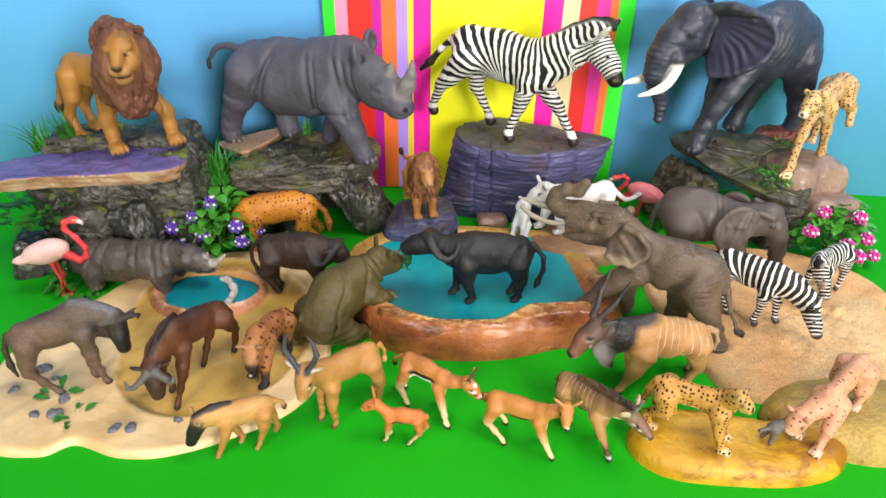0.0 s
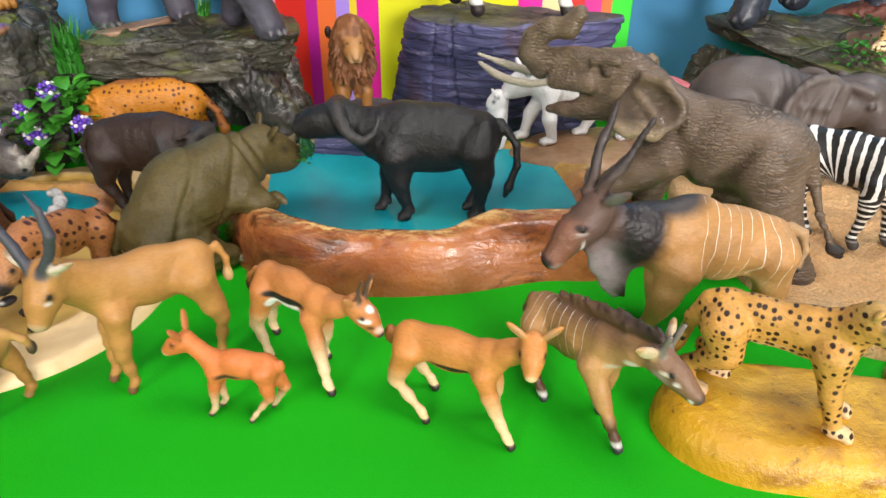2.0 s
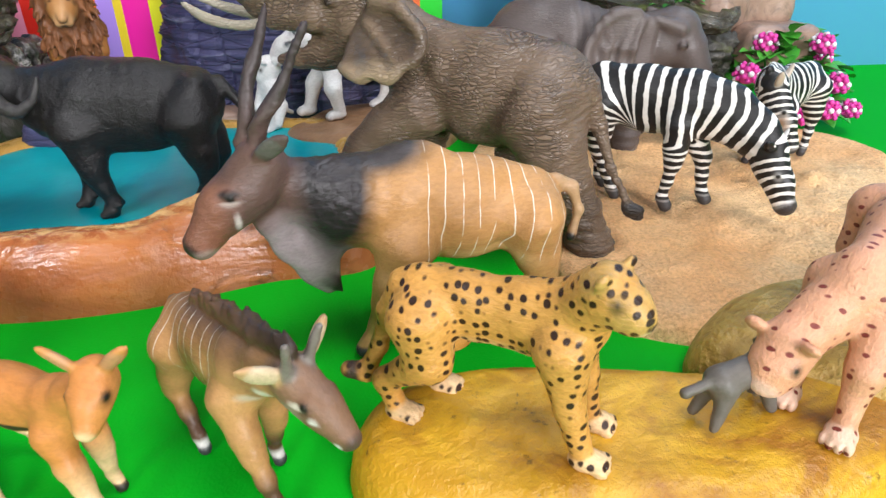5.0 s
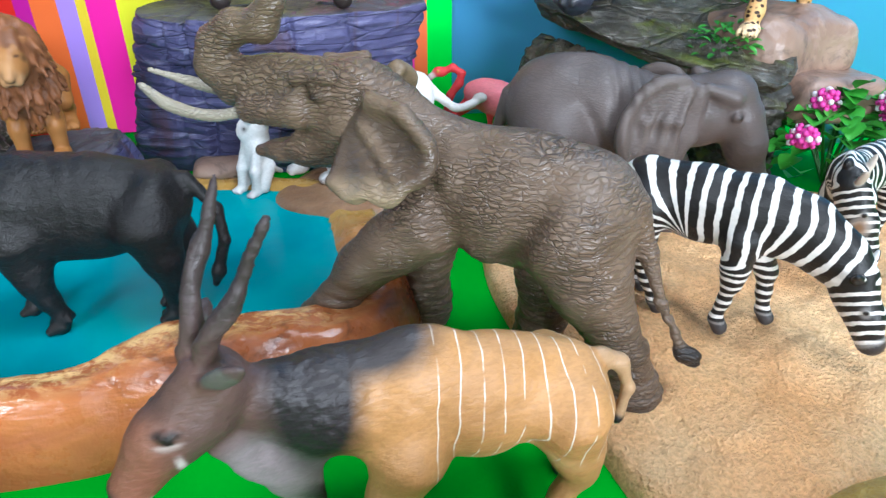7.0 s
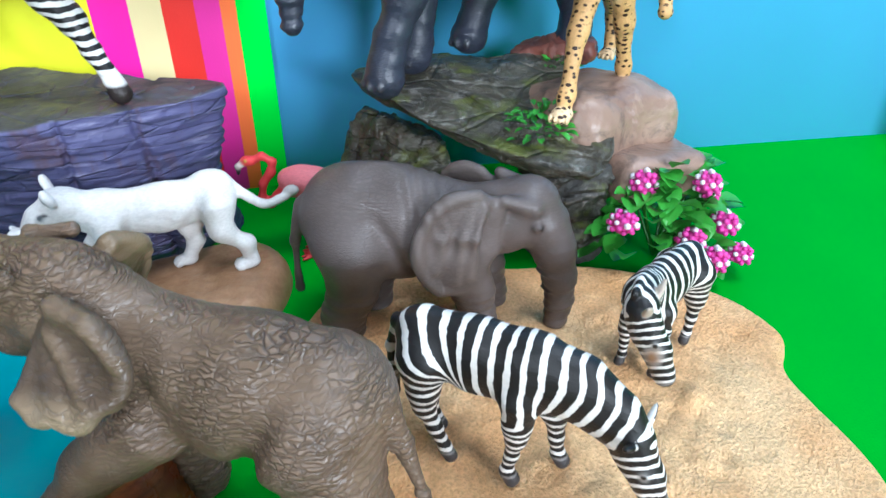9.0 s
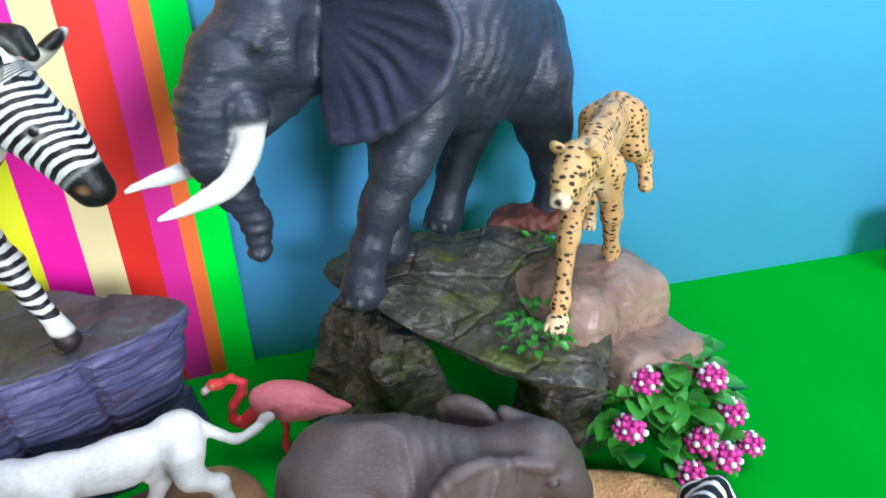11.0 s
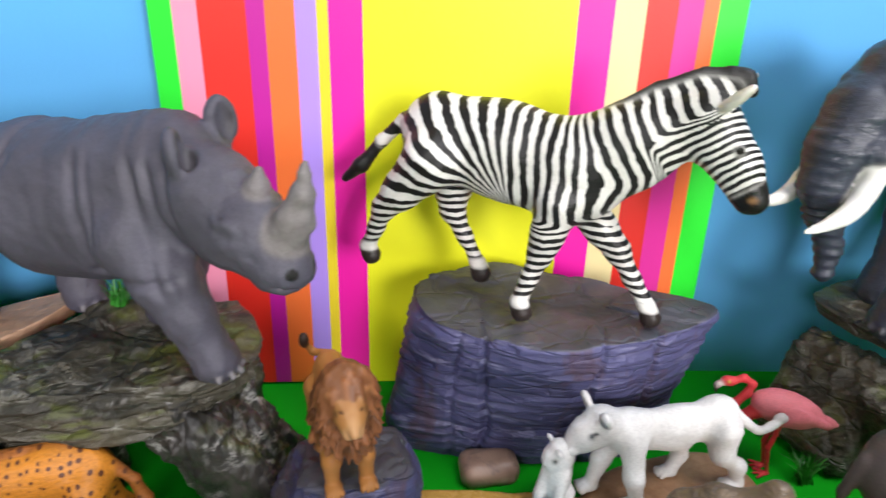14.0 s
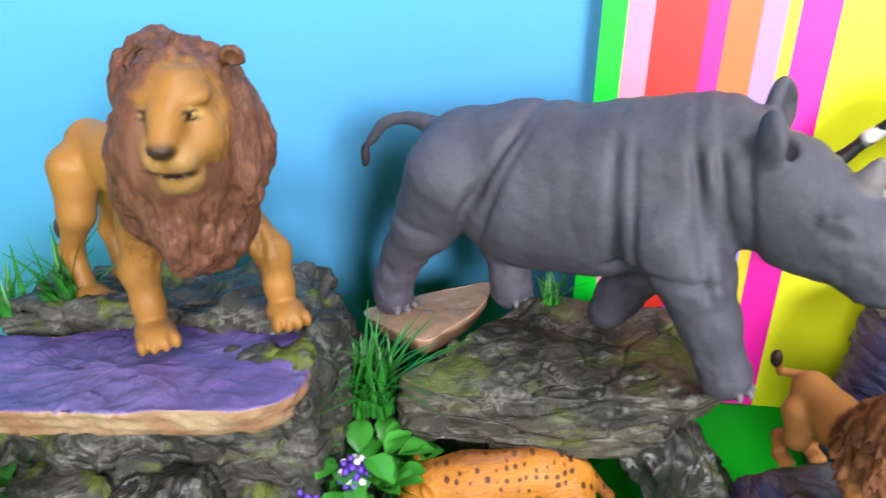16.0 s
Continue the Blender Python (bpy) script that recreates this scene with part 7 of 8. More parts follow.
def small_lion():
    c = Clay(0.9, 4.5)
    col, mane = (0.4, 0.17, 0.045), (0.17, 0.066, 0.025)
    c.chain([(-30, 0, 40, 13), (-10, 0, 38, 12.5), (8, 0, 39, 12)], col, 6, 0.75)
    c.ball((13, 0, 43), (16, 16, 23), mane, 4)
    c.ball((21, 0, 59), (12, 15, 18.5), mane, 4)
    rng = random.Random(4)
    for centre, radii, count in (((21, 0, 59), (12, 15, 18.5), 150), ((13, 0, 43), (16, 16, 23), 140)):
        for i in range(count):
            v = np.array(unit((rng.gauss(0, 1), rng.gauss(0, 1), rng.gauss(0, 1))))
            o = np.array(centre) + v * radii
            if (o[0] > 27 and abs(o[1]) < 10 and 43 < o[2] < 67) or o[2] < 22:
                continue
            tone = rng.uniform(0.8, 1.6)
            fall = np.array((0.6 * v[0], 0.6 * v[1], -1.0)) * rng.uniform(4, 7)
            c.cone(o - v * 0.9, o + fall - v * 0.4, rng.uniform(1.5, 2.1), 0.7, tuple(tone * w for w in mane), 1.6)
    p, q, d, s, up = c.head((26, 0, 60), (39.5, 0, 48), 7.8, 5.0, (0.36, 0.165, 0.05), 0.9, (5, 5), 0.9, 0.3, jaw=0.7, muzzle=(0.42, 0.23, 0.1), earcol=(0.3, 0.13, 0.05))
    c.daub(q + up * 2 + d * 0.5, (1.8, 2.2, 1.4), (0.05, 0.025, 0.02), 0.6)
    c.daub(q - up * 2.2 + d * 0.5, (2, 3.6, 0.6), (0.06, 0.03, 0.02), 0.5)
    for side in (-1, 1):
        c.cone(p + d * 3 + s * side * 4.6 + up * 6, p + d * 6.5 + s * side * 2.4 + up * 6.2, 1.5, 1.1, (0.34, 0.16, 0.055), 1.5)
        c.cone(p + d * 7 + s * side * 1.5 + up * 5.2, q + up * 3.4, 1.6, 2.0, (0.46, 0.25, 0.1), 2)
        c.daub(p + d * 6.8 + s * side * 4.2 + up * 5.4, (2.2, 1.8, 0.9), (0.06, 0.025, 0.012), 0.5)
        c.ball(q - d * 1.2 + s * side * 2.4 - up * 1.2, 2.8, (0.5, 0.31, 0.15), 1.2)
    for y in (-9, 9):
        c.chain([(14, y * 0.8, 34, 7), (18, y, 18, 4.6), (19, y, 5, 3.8)], col, 3)
        c.paw((19, y, 0), 5, col)
        c.chain([(-28, y * 0.8, 32, 9), (-24, y, 20, 5.5), (-36, y, 12, 3.6), (-34, y, 4, 3.4)], col, 3)
        c.paw((-34, y, 0), 4.6, col)
    c.chain([(-41, -1, 46, 2.4), (-48, -7, 44, 2.0), (-47, -11, 50, 1.8)], col, 2)
    c.ball((-47, -12, 53), (3, 3, 5), (0.03, 0.015, 0.01), 1)
    fur = craggy(3.6, 5.5, (1.2, 1.2, 0.5), 3.0, 0, 0.8)

    def locks(P, N):
        near = np.exp(-(((P - (16, 0, 46)) / (17, 19, 24)) ** 2).sum(1) ** 2)
        face = np.exp(-(((P - (34, 0, 50)) / (11, 9, 10)) ** 2).sum(1))
        return fur(P, N) * near * (1 - np.minimum(face * 1.6, 1))
    c.masked = lambda P: np.clip(1.4 * np.exp(-(((P - (16, 0, 48)) / (17, 19, 26)) ** 2).sum(1) ** 2) * (1 - np.minimum(1.6 * np.exp(-(((P - (36, 0, 53)) / (11, 9, 10)) ** 2).sum(1)), 1)), 0, 1)
    c.place("lion", SHAGGY, (-0.018, 0.706, 0.0405), -72, "small brown lion figurine standing on the violet rock", "animal figurine", HERD, locks)


def big_lion():
    c = Clay(1.3, 6)
    col, mane = (0.34, 0.155, 0.034), (0.18, 0.072, 0.042)
    c.chain([(-34, 0, 78, 14.5), (-12, 0, 74, 15), (24, 0, 75, 20)], col, 9, 0.78)
    c.ball((40, -6, 78), (25, 29, 33), mane, 8)
    c.ball((58, -12, 92), (26, 34, 34), mane, 6)
    c.ball((62, -14, 108), (18, 29, 24), mane, 6)
    c.ball((60, -14, 64), (17, 25, 25), mane, 6)
    c.ball((56, -12, 118), (16, 23, 13), mane, 6)
    c.ball((44, -8, 112), (18, 26, 26), mane, 6)
    h, nose = np.array((64, -14, 112.0)), np.array((84, -48, 101.0))
    d = unit(nose - h)
    s = unit(np.cross((0, 0, 1), d))
    up = np.cross(d, s)
    face, warm = (0.34, 0.155, 0.036), (0.42, 0.23, 0.08)

    def at(a, b, e):
        return h + d * a + s * b + up * e
    c.ball(at(8, 0, 0), (17, 15.5, 19.5), face, 4, (d, s, up))
    c.chain([(*at(16, 0, 12), 7.5), (*at(26, 0, 6), 5.6), (*at(35, 0, 0), 4.8)], face, 4)
    c.ball(at(27, 0, -8), (9.5, 9, 9), face, 5, (d, s, up))
    c.ball(at(27, 0, -17), (7.5, 8, 6), warm, 4, (d, s, up))
    for side in (-1, 1):
        c.ball(at(31, 4.4 * side, -7), (6.6, 5.2, 5.4), warm, 2, (d, s, up))
        c.ball(at(18, 8.5 * side, 10.5), (5, 5, 2.4), face, 5, (d, s, up))
        c.ball(at(18, 10.5 * side, -5), (8, 6, 9), face, 5, (d, s, up))
        c.ball(at(23.0, 7.8 * side, 6), (2.0, 2.3, 1.3), (0.6, 0.36, 0.13), 0.4, (d, s, up))
        c.daub(at(25, 8.0 * side, 7.6), (3, 3.4, 0.7), (0.05, 0.024, 0.016), 0.5)
        c.daub(at(25, 8.0 * side, 4.5), (3, 3.4, 0.6), (0.04, 0.02, 0.014), 0.6)
        c.daub(at(25.2, 7.4 * side, 6.1), (2, 1.1, 1.3), (0.01, 0.008, 0.006), 0.5)
        c.ball(at(-3, 17 * side, 16.5), (3.6, 5, 5), (0.16, 0.065, 0.035), 2.5, (d, s, up))
        c.ball(at(0.5, 17 * side, 16), (2, 3, 3), (0.1, 0.04, 0.03), 0.8, (d, s, up), cut=True)
        c.daub(at(36, 7 * side, -11.4), (6, 6, 1.0), (0.05, 0.02, 0.012), 0.7)
    c.ball(at(37.5, 0, -0.5), (3.6, 4.8, 3.0), (0.025, 0.014, 0.012), 0.8, (d, s, up))
    c.ball(at(38, 0, -12.4), (7, 9, 0.8), (0.02, 0.01, 0.008), 0.6, (d, s, up), cut=True)
    c.daub(at(37, 0, -12.4), (8, 10, 1.0), (0.03, 0.014, 0.01), 0.8)
    c.daub(at(40, 0, -5.5), (4, 0.6, 4), (0.05, 0.02, 0.014), 0.6)
    for x, y in ((26, -22), (62, 24)):
        c.chain([(26, y * 0.75, 62, 13), (x - 5, y, 34, 7.6), (x - 3, y, 18, 6.2), (x - 2, y, 8, 6.6)], col, 6)
        c.paw((x - 2, y, 0), 9.5, col, -0.5)
    for x, y in ((-38, -14), (-50, 15)):
        c.chain([(-35, y * 0.75, 70, 12.5), (x + 3, y, 48, 8), (x - 9, y, 27, 5.0), (x - 3, y, 8, 5.2)], col, 5)
        c.paw((x - 2, y, -2), 8.5, col)
    c.chain([(-47, 0, 82, 5), (-70, 4, 62, 4), (-84, 8, 40, 3.6), (-90, 8, 26, 3.4)], col, 3)
    c.ball((-92, 8, 22), (7, 5, 8), (0.05, 0.025, 0.02), 2)
    def locks_near(P):
        near = np.exp(-(((P - (54, -12, 88)) / (36, 42, 62)) ** 2).sum(1) ** 2)
        face = np.exp(-(((P - (81, -42, 103)) / (20, 20, 24)) ** 2).sum(1))
        return np.clip(1.4 * near * (1 - np.minimum(face * 1.8, 1)), 0, 1)
    fur = craggy(3.4, 8, (1.1, 1.1, 0.42), 3.0, 0, 1.4)

    def locks(P, N):
        return fur(P, N) * locks_near(P)
    c.masked = lambda P: np.clip(locks_near(P), 0, 1)
    c.place("lion", SHAGGY, (-0.354, 0.701, 0.119), -22, "large tan lion figurine with a thick dark brown mane", "animal figurine", HERD, locks)


def big_rhino():
    c = Clay(1.35, 8)
    col = (0.082, 0.077, 0.103)
    c.chain([(-60, 0, 78, 31), (-26, 0, 72, 40), (8, 0, 73, 37.5), (30, 0, 81, 35.5), (54, -1, 88, 33)], col, 12, 0.8)
    c.ball((56, -1, 108), (22, 14, 14), col, 10)
    c.chain([(62, -4, 88, 30), (82, -10, 88, 24)], col, 10, 0.8)
    p, q, d, s, up = c.head((88, -12, 90), (136, -23, 62), 21, 13.0, col, 1.7, (2, 1.5), 0.5, 1.5, jaw=0.8)
    c.ball((126, -21, 64), (15, 13.5, 12), col, 6)
    for side in (-1, 1):
        c.cone((80, -10 + 12 * side, 104), (80, -9 + 15 * side, 110), 5, 5.5, col, 4)
        ax = ((0.8, -0.5 * side, 0.1), (0.5 * side, 0.8, 0), (-0.05, 0.2 * side, 1))
        c.ball((80, -8 + 17.5 * side, 116 + 4 * side), (5, 8, 11.5), col, 3, ax)
        c.ball((85, -8.5 + 15.5 * side, 117 + 4 * side), (4.6, 5.2, 9.5), (0.05, 0.046, 0.05), 1, ax, cut=True)
        c.daub((85, -8.5 + 15.5 * side, 117 + 4 * side), (4, 6, 10), (0.05, 0.046, 0.05), 2)
        c.cone((104, -16 + 17 * side, 86), (111, -18 + 15.5 * side, 84), 3.0, 2.2, col, 2.5)
    c.chain([(129, -21, 78, 11), (136, -22.5, 88, 8.6), (141, -23.5, 99, 5), (143, -23.5, 113, 1.2)], (0.19, 0.17, 0.17), 3)
    c.chain([(111, -17, 90, 8.5), (115, -17.5, 98, 5), (117, -18, 107, 1.5)], (0.19, 0.17, 0.175), 3)
    c.ball(q - up * 5 + d * 5, (12, 14, 0.9), (0.1, 0.09, 0.09), 1.5, (d, s, up), cut=True)
    for side in (-1, 1):
        c.ball(q + s * side * 8.5 + up * 2 + d * 8, (3, 2.6, 2.6), (0.03, 0.028, 0.03), 1.0, (d, s, up), cut=True)
        c.daub(q + s * side * 8.5 + up * 2 + d * 8, 3.6, (0.03, 0.028, 0.03), 1.5)
    c.chain([(46, -17, 64, 23), (60, -20, 48, 16.5), (68, -19, 28, 12.5), (73, -17, 12, 11)], col, 7)
    c.cone((75, -16.5, 8), (78, -16, 2), 11.5, 12.5, col, 4)
    toes(c, (79, -16, -6), 12, col, (0.17, 0.16, 0.17))
    c.chain([(38, 18, 54, 20), (30, 22, 32, 14), (19, 23, 12, 11), (13, 23, 0, 10.5)], col, 8)
    c.chain([(-64, -14, 72, 27), (-80, -14, 48, 17), (-95, -10, 28, 11.5), (-104, -7, 10, 10.8), (-107, -6, 0, 11)], col, 7)
    c.cone((-108, -6, -2), (-107, -6, -6), 11.8, 12.5, col, 4)
    c.chain([(-56, 16, 62, 25), (-50, 20, 34, 13.5), (-44, 21, 10, 11)], col, 7)
    c.cone((-44, 21, 8), (-43, 21, 2), 11.5, 12.5, col, 4)
    toes(c, (-106, -6, -14), 12, col, (0.17, 0.16, 0.17))
    toes(c, (-43, 21, -6), 12, col, (0.17, 0.16, 0.17))
    c.chain(spline([(-84, 0, 97, 5), (-100, 0, 99, 3.4), (-113, -2, 95, 2.8), (-122, -3, 84, 2.6)], 4, False), col, 3)
    c.ball((-125, -4, 76), (3.2, 3.4, 8), (0.035, 0.03, 0.03), 2)

    def folds(P, N):
        x, z = P[:, 0], P[:, 2]
        d = 0.9 * fbm(P * 0.045, 3) + 0.22 * fbm(P * 0.25, 2)
        for x0, lean, deep, wide in ((-44, 0.5, 4.0, 3.2), (-34, 0.4, 1.6, 2.4), (24, -0.1, 2.6, 3.4), (34, -0.15, 1.4, 2.4), (62, -0.26, 3.0, 2.8), (71, -0.24, 2.2, 2.4), (80, -0.2, 1.4, 2.2)):
            d = d - deep * np.exp(-((x - x0 - lean * (z - 70)) / wide) ** 2) * np.clip((z - 34) / 18, 0, 1) * np.clip((112 - z) / 12, 0.25, 1) * (1 + 0.5 * vnoise(P * 0.06))
        d = d - 2.4 * np.exp(-((z - 48 - 0.1 * (x - 40)) / 2.4) ** 2) * np.clip((x - 14) / 10, 0, 1) * np.clip((78 - x) / 10, 0, 1) * (P[:, 1] < 0)
        d = d - 1.6 * np.exp(-((z - 50 + 0.3 * (x + 78)) / 3) ** 2) * np.clip((-62 - x) / 8, 0, 1)
        ribs = np.exp(-((x + 4) / 20) ** 2) * np.clip((z - 50) / 14, 0, 1) * np.clip((100 - z) / 14, 0, 1)
        d = d + 0.16 * ribs * np.sin(x * 0.55 + 0.1 * z + 2 * vnoise(P * 0.03))
        legs = np.clip((30 - z) / 10, 0, 1)
        face = np.clip((x - 96) / 8, 0, 1)
        return d + legs * 0.6 * fbm(P * 0.2, 2) + 0.5 * face * fbm(P * 0.2, 2)
    c.place("rhinoceros", MATTE, (-0.149, 0.746, 0.105), -19, "large grey rhinoceros figurine striding over the slate slab", "animal figurine", HERD, folds)


def big_zebra():
    c = Clay(1.3, 6)
    w = WHITE
    c.chain([(-60, 0, 97, 25), (-24, 0, 92, 25), (14, 0, 84, 28.5)], w, 10, 0.68, 0.0)
    c.chain([(22, 0, 88, 25), (46, 0, 102, 20.5), (70, 0, 115, 16.5)], w, 8, 0.66, 75.0)
    p, q, d, s, up = c.head((82, 0, 122), (112, 0, 76), 13.0, 7.0, w, 1.9, (19, 9.5), 1.5, 0.35, earcol=(0.72, 0.68, 0.6), muzzle=(0.012, 0.011, 0.011), u=55.0, sy=0.8)
    c.daub(q - d * 3, 14.5, (0.008, 0.007, 0.007), 2.0, 0)
    for side in (-1, 1):
        c.daub(p + s * side * 14 + up * 20 - d * 6, 6, BLACK, 1.5, 0)
        c.daub(q - d * 9 + s * side * 5, (2.5, 3, 2), (0.42, 0.22, 0.1), 2, 0)
    c.chain([(92, 0, 137, 4), (76, 0, 136, 4.5), (56, 0, 128, 4.5), (34, 0, 117, 3)], w, 2, 0.7, 85.0)
    c.chain([(98, 0, 134, 3.2), (95, 0, 140, 3.6), (88, 0, 142, 3)], BLACK, 2, 0.8, m=0)
    c.chain([(92, 0, 142, 2.6), (76, 0, 141.4, 2.6), (56, 0, 133.6, 2.5), (34, 0, 120.4, 2.0)], BLACK, 1, 0.8, m=0)
    c.leg((14, -12, 70), (6, -13, 40), (-2, -20, 0), (14, 7, 5), w, 0.0, 1.25, 11)
    c.leg((16, 12, 70), (44, 10, 40), (66, 4, 0), (14, 7, 5), w, 0.0, 1.25, 11)
    c.leg((-58, 12, 86), (-58, 12, 48), (-39, 12, 4), (20, 7.5, 5), w, 0.0, 1.25, 11)
    c.leg((-60, -12, 86), (-92, -13, 52), (-104, -12, 14), (20, 7.5, 5), w, 0.0, 1.25, 11)
    c.chain([(-84, 0, 104, 4.4), (-98, -2, 90, 3.4), (-112, -4, 74, 4.6), (-124, -4, 64, 3)], w, 3, 1, 0.0)
    c.daub((-113, -4, 75), (19, 9, 20), BLACK, 1.5, 0)
    for x, y, z in ((-2, -20, 0), (66, 4, 0), (-39, 12, 4), (-104, -12, 14)):
        c.daub((x, y, z + 2), (14, 14, 8.6), (0.03, 0.022, 0.02), 1.0, 0)
        c.daub((x, y, z + 12.5), (11, 11, 3.4), WHITE, 1.5, 0)
    c.stripe = zebra_lines((-14, 62), 44, 62, (22, 0, 92), (50, 0, 28), 30, (82, 0, 122), (112, 0, 76), 1.9)
    c.place("zebra", BIGZEBRA, (0.09, 0.768, 0.1065), -24, "large black and white zebra figurine striding on the layered rock", "animal figurine", HERD)


def big_elephant():
    c = Clay(1.35, 9)
    col = (0.034, 0.04, 0.064)
    c.chain([(-52, 0, 110, 33), (-20, 0, 109, 38), (18, 0, 110, 34)], col, 14, 0.8)
    c.ball((-30, 0, 143), (26, 8, 11), col, 10)
    c.chain([(34, -2, 118, 28), (62, -4, 128, 24)], col, 12, 0.85)
    c.ball((84, -5, 131), (25, 21, 27), col, 10)
    c.ball((84, -5, 146), (17, 17, 13), col, 8)
    c.chain([(104, -6, 124, 18), (115, -6, 105, 14.5), (119, -6, 88, 11.5), (112, -5, 68, 8.2), (106, -4, 52, 6.4), (107, -3, 37, 5.6)], col, 6)
    for i in range(15):
        t = i / 14
        c.ball((107 + 12 * math.sin(t * 2.5), -6, 124 - 60 * t), (16.6 - 8 * t, 15.6 - 7.6 * t, 0.8), col, 1.8)
    c.chain([(84, -5, 108, 12), (96, -5, 98, 8), (100, -5, 92, 5)], col, 5)
    for side in (-1, 1):
        tip = np.array((152, 15, 73.0) if side > 0 else (155, -12, 78.0))
        b = np.array((106, -5 + 15 * side, 106.0))
        c.ball(b, 8.5, col, 5)
        c.chain(spline([(*(b + (0, 1 * side, -5)), 6.4), (*(b + (4, 2 * side, -16)), 5.9), (*(b + (14, 3 * side, -27)), 4.8), (*(0.4 * b + 0.6 * tip + (2, 2 * side, -11)), 3.4), (*tip, 1.0)], 6, False), (0.84, 0.83, 0.8), 0.6, m=0)
        c.ball((98, -5 + 16.5 * side, 132), 4.4, col, 4)
        c.ball((100, -5 + 19.8 * side, 131.5), 1.8, BLACK, 0.4)
        c.cone((88, -5 + 17 * side, 140), (104, -5 + 13 * side, 138), 4.0, 2.6, col, 5)
        c.ball((74, -5 + 20 * side, 126), (8, 4, 14), col, 5, cut=True)
    tone, rim = (0.04, 0.042, 0.078), (0.045, 0.05, 0.085)
    edge = [(72, 14, 157), (64, 24, 160), (54, 42, 157), (46, 60, 149), (43, 70, 137), (47, 71, 123), (55, 67, 111), (63, 56, 102), (70, 43, 95), (78, 28, 92)]
    ear_fan(c, (63, 12, 147), (72, 18, 100), edge, tone, rim, 3.2, 1.7, 2.2, 6, 2.0)
    ear_fan(c, (70, -22, 151), (80, -28, 100), [(x - 8, -16 - 0.35 * y, 4 + 0.96 * z) for x, y, z in edge], tone, rim, 3.2, 1.7, 2.2, 6, 2.0)
    c.chain([(74, 10, 155, 5), (64, 26, 157, 4.5), (54, 44, 153, 3.5)], (0.03, 0.036, 0.045), 5)
    c.chain([(20, 16, 92, 18), (38, 18, 66, 13), (50, 17, 48, 10.5), (58, 15, 28, 8.8), (61, 14, 18, 9)], col, 6)
    c.cone((62, 14, 14), (64, 14, 6), 10, 11.8, col, 4)
    toes(c, (65, 14, 1), 10.8, col, (0.075, 0.078, 0.095))
    c.chain([(18, -16, 92, 19), (18, -20, 52, 12), (24, -20, 14, 10.5)], col, 7)
    c.cone((25, -20, 12), (27, -20, 6), 12, 13, col, 4)
    toes(c, (27, -20, 0), 11.5, col, (0.075, 0.078, 0.095))
    c.chain([(-48, -14, 94, 22), (-36, -18, 62, 13), (-26, -20, 38, 10), (-20, -20, 22, 9.6)], col, 7)
    c.cone((-19, -20, 18), (-16, -20, 11), 10.5, 12, col, 4)
    toes(c, (-15, -20, 5), 11, col, (0.075, 0.078, 0.095))
    c.chain([(-54, 14, 94, 23), (-66, 13, 62, 15), (-78, 8, 36, 11), (-84, 4, 14, 10)], col, 7)
    c.cone((-85, 3, 10), (-85, 2, 4), 11, 12.5, col, 4)
    toes(c, (-84, 2, -2), 11.5, col, (0.075, 0.078, 0.095))
    c.chain([(-84, 0, 118, 6), (-92, -2, 90, 4), (-94, -2, 62, 3.4)], col, 4)
    c.ball((-94, -2, 54), (4, 3.4, 9), (0.015, 0.015, 0.018), 2)

    def folds(P, N):
        x, z = P[:, 0], P[:, 2]
        ear = np.exp(-(((P - (58, 46, 122)) / (22, 32, 36)) ** 2).sum(1) ** 2)
        ang = np.arctan2(z - 146, P[:, 1] - 4)
        skin = fbm(P * (0.09, 0.09, 0.2), 3)
        trunk = np.clip((x - 96) / 6, 0, 1) * np.clip((124 - z) / 8, 0, 1) * np.clip((13 - np.abs(P[:, 1] + 6)) / 3, 0, 1)
        legs = np.clip((60 - z) / 20, 0, 1) * (x < 90)
        w = vnoise(P * 0.05)
        flank = np.clip((20 - x) / 20, 0, 1) * np.clip((z - 60) / 12, 0, 1)
        d = 0.8 * ear * np.sin(ang * 40 + 2.0 * w) * np.clip((P[:, 1] - 22) / 16, 0, 1) + 0.5 * skin * (1 - np.minimum(ear, 1))
        d = d + 0.4 * trunk * np.sin(z * 1.05 + 1.5 * w) + 0.15 * legs * fbm(P * 0.25, 2) + 0.22 * flank * np.sin(x * 0.7 + 0.4 * z + 5 * w)
        return d - 2.5 * np.exp(-((x + 36 + 0.4 * (z - 90)) / 5) ** 2) * np.clip((z - 60) / 10, 0, 1) * np.clip((124 - z) / 14, 0, 1)
    c.place("elephant", BLUEHIDE, (0.345, 0.782, 0.1035), -158, "large dark blue-grey elephant figurine with long white tusks", "animal figurine", HERD, folds)


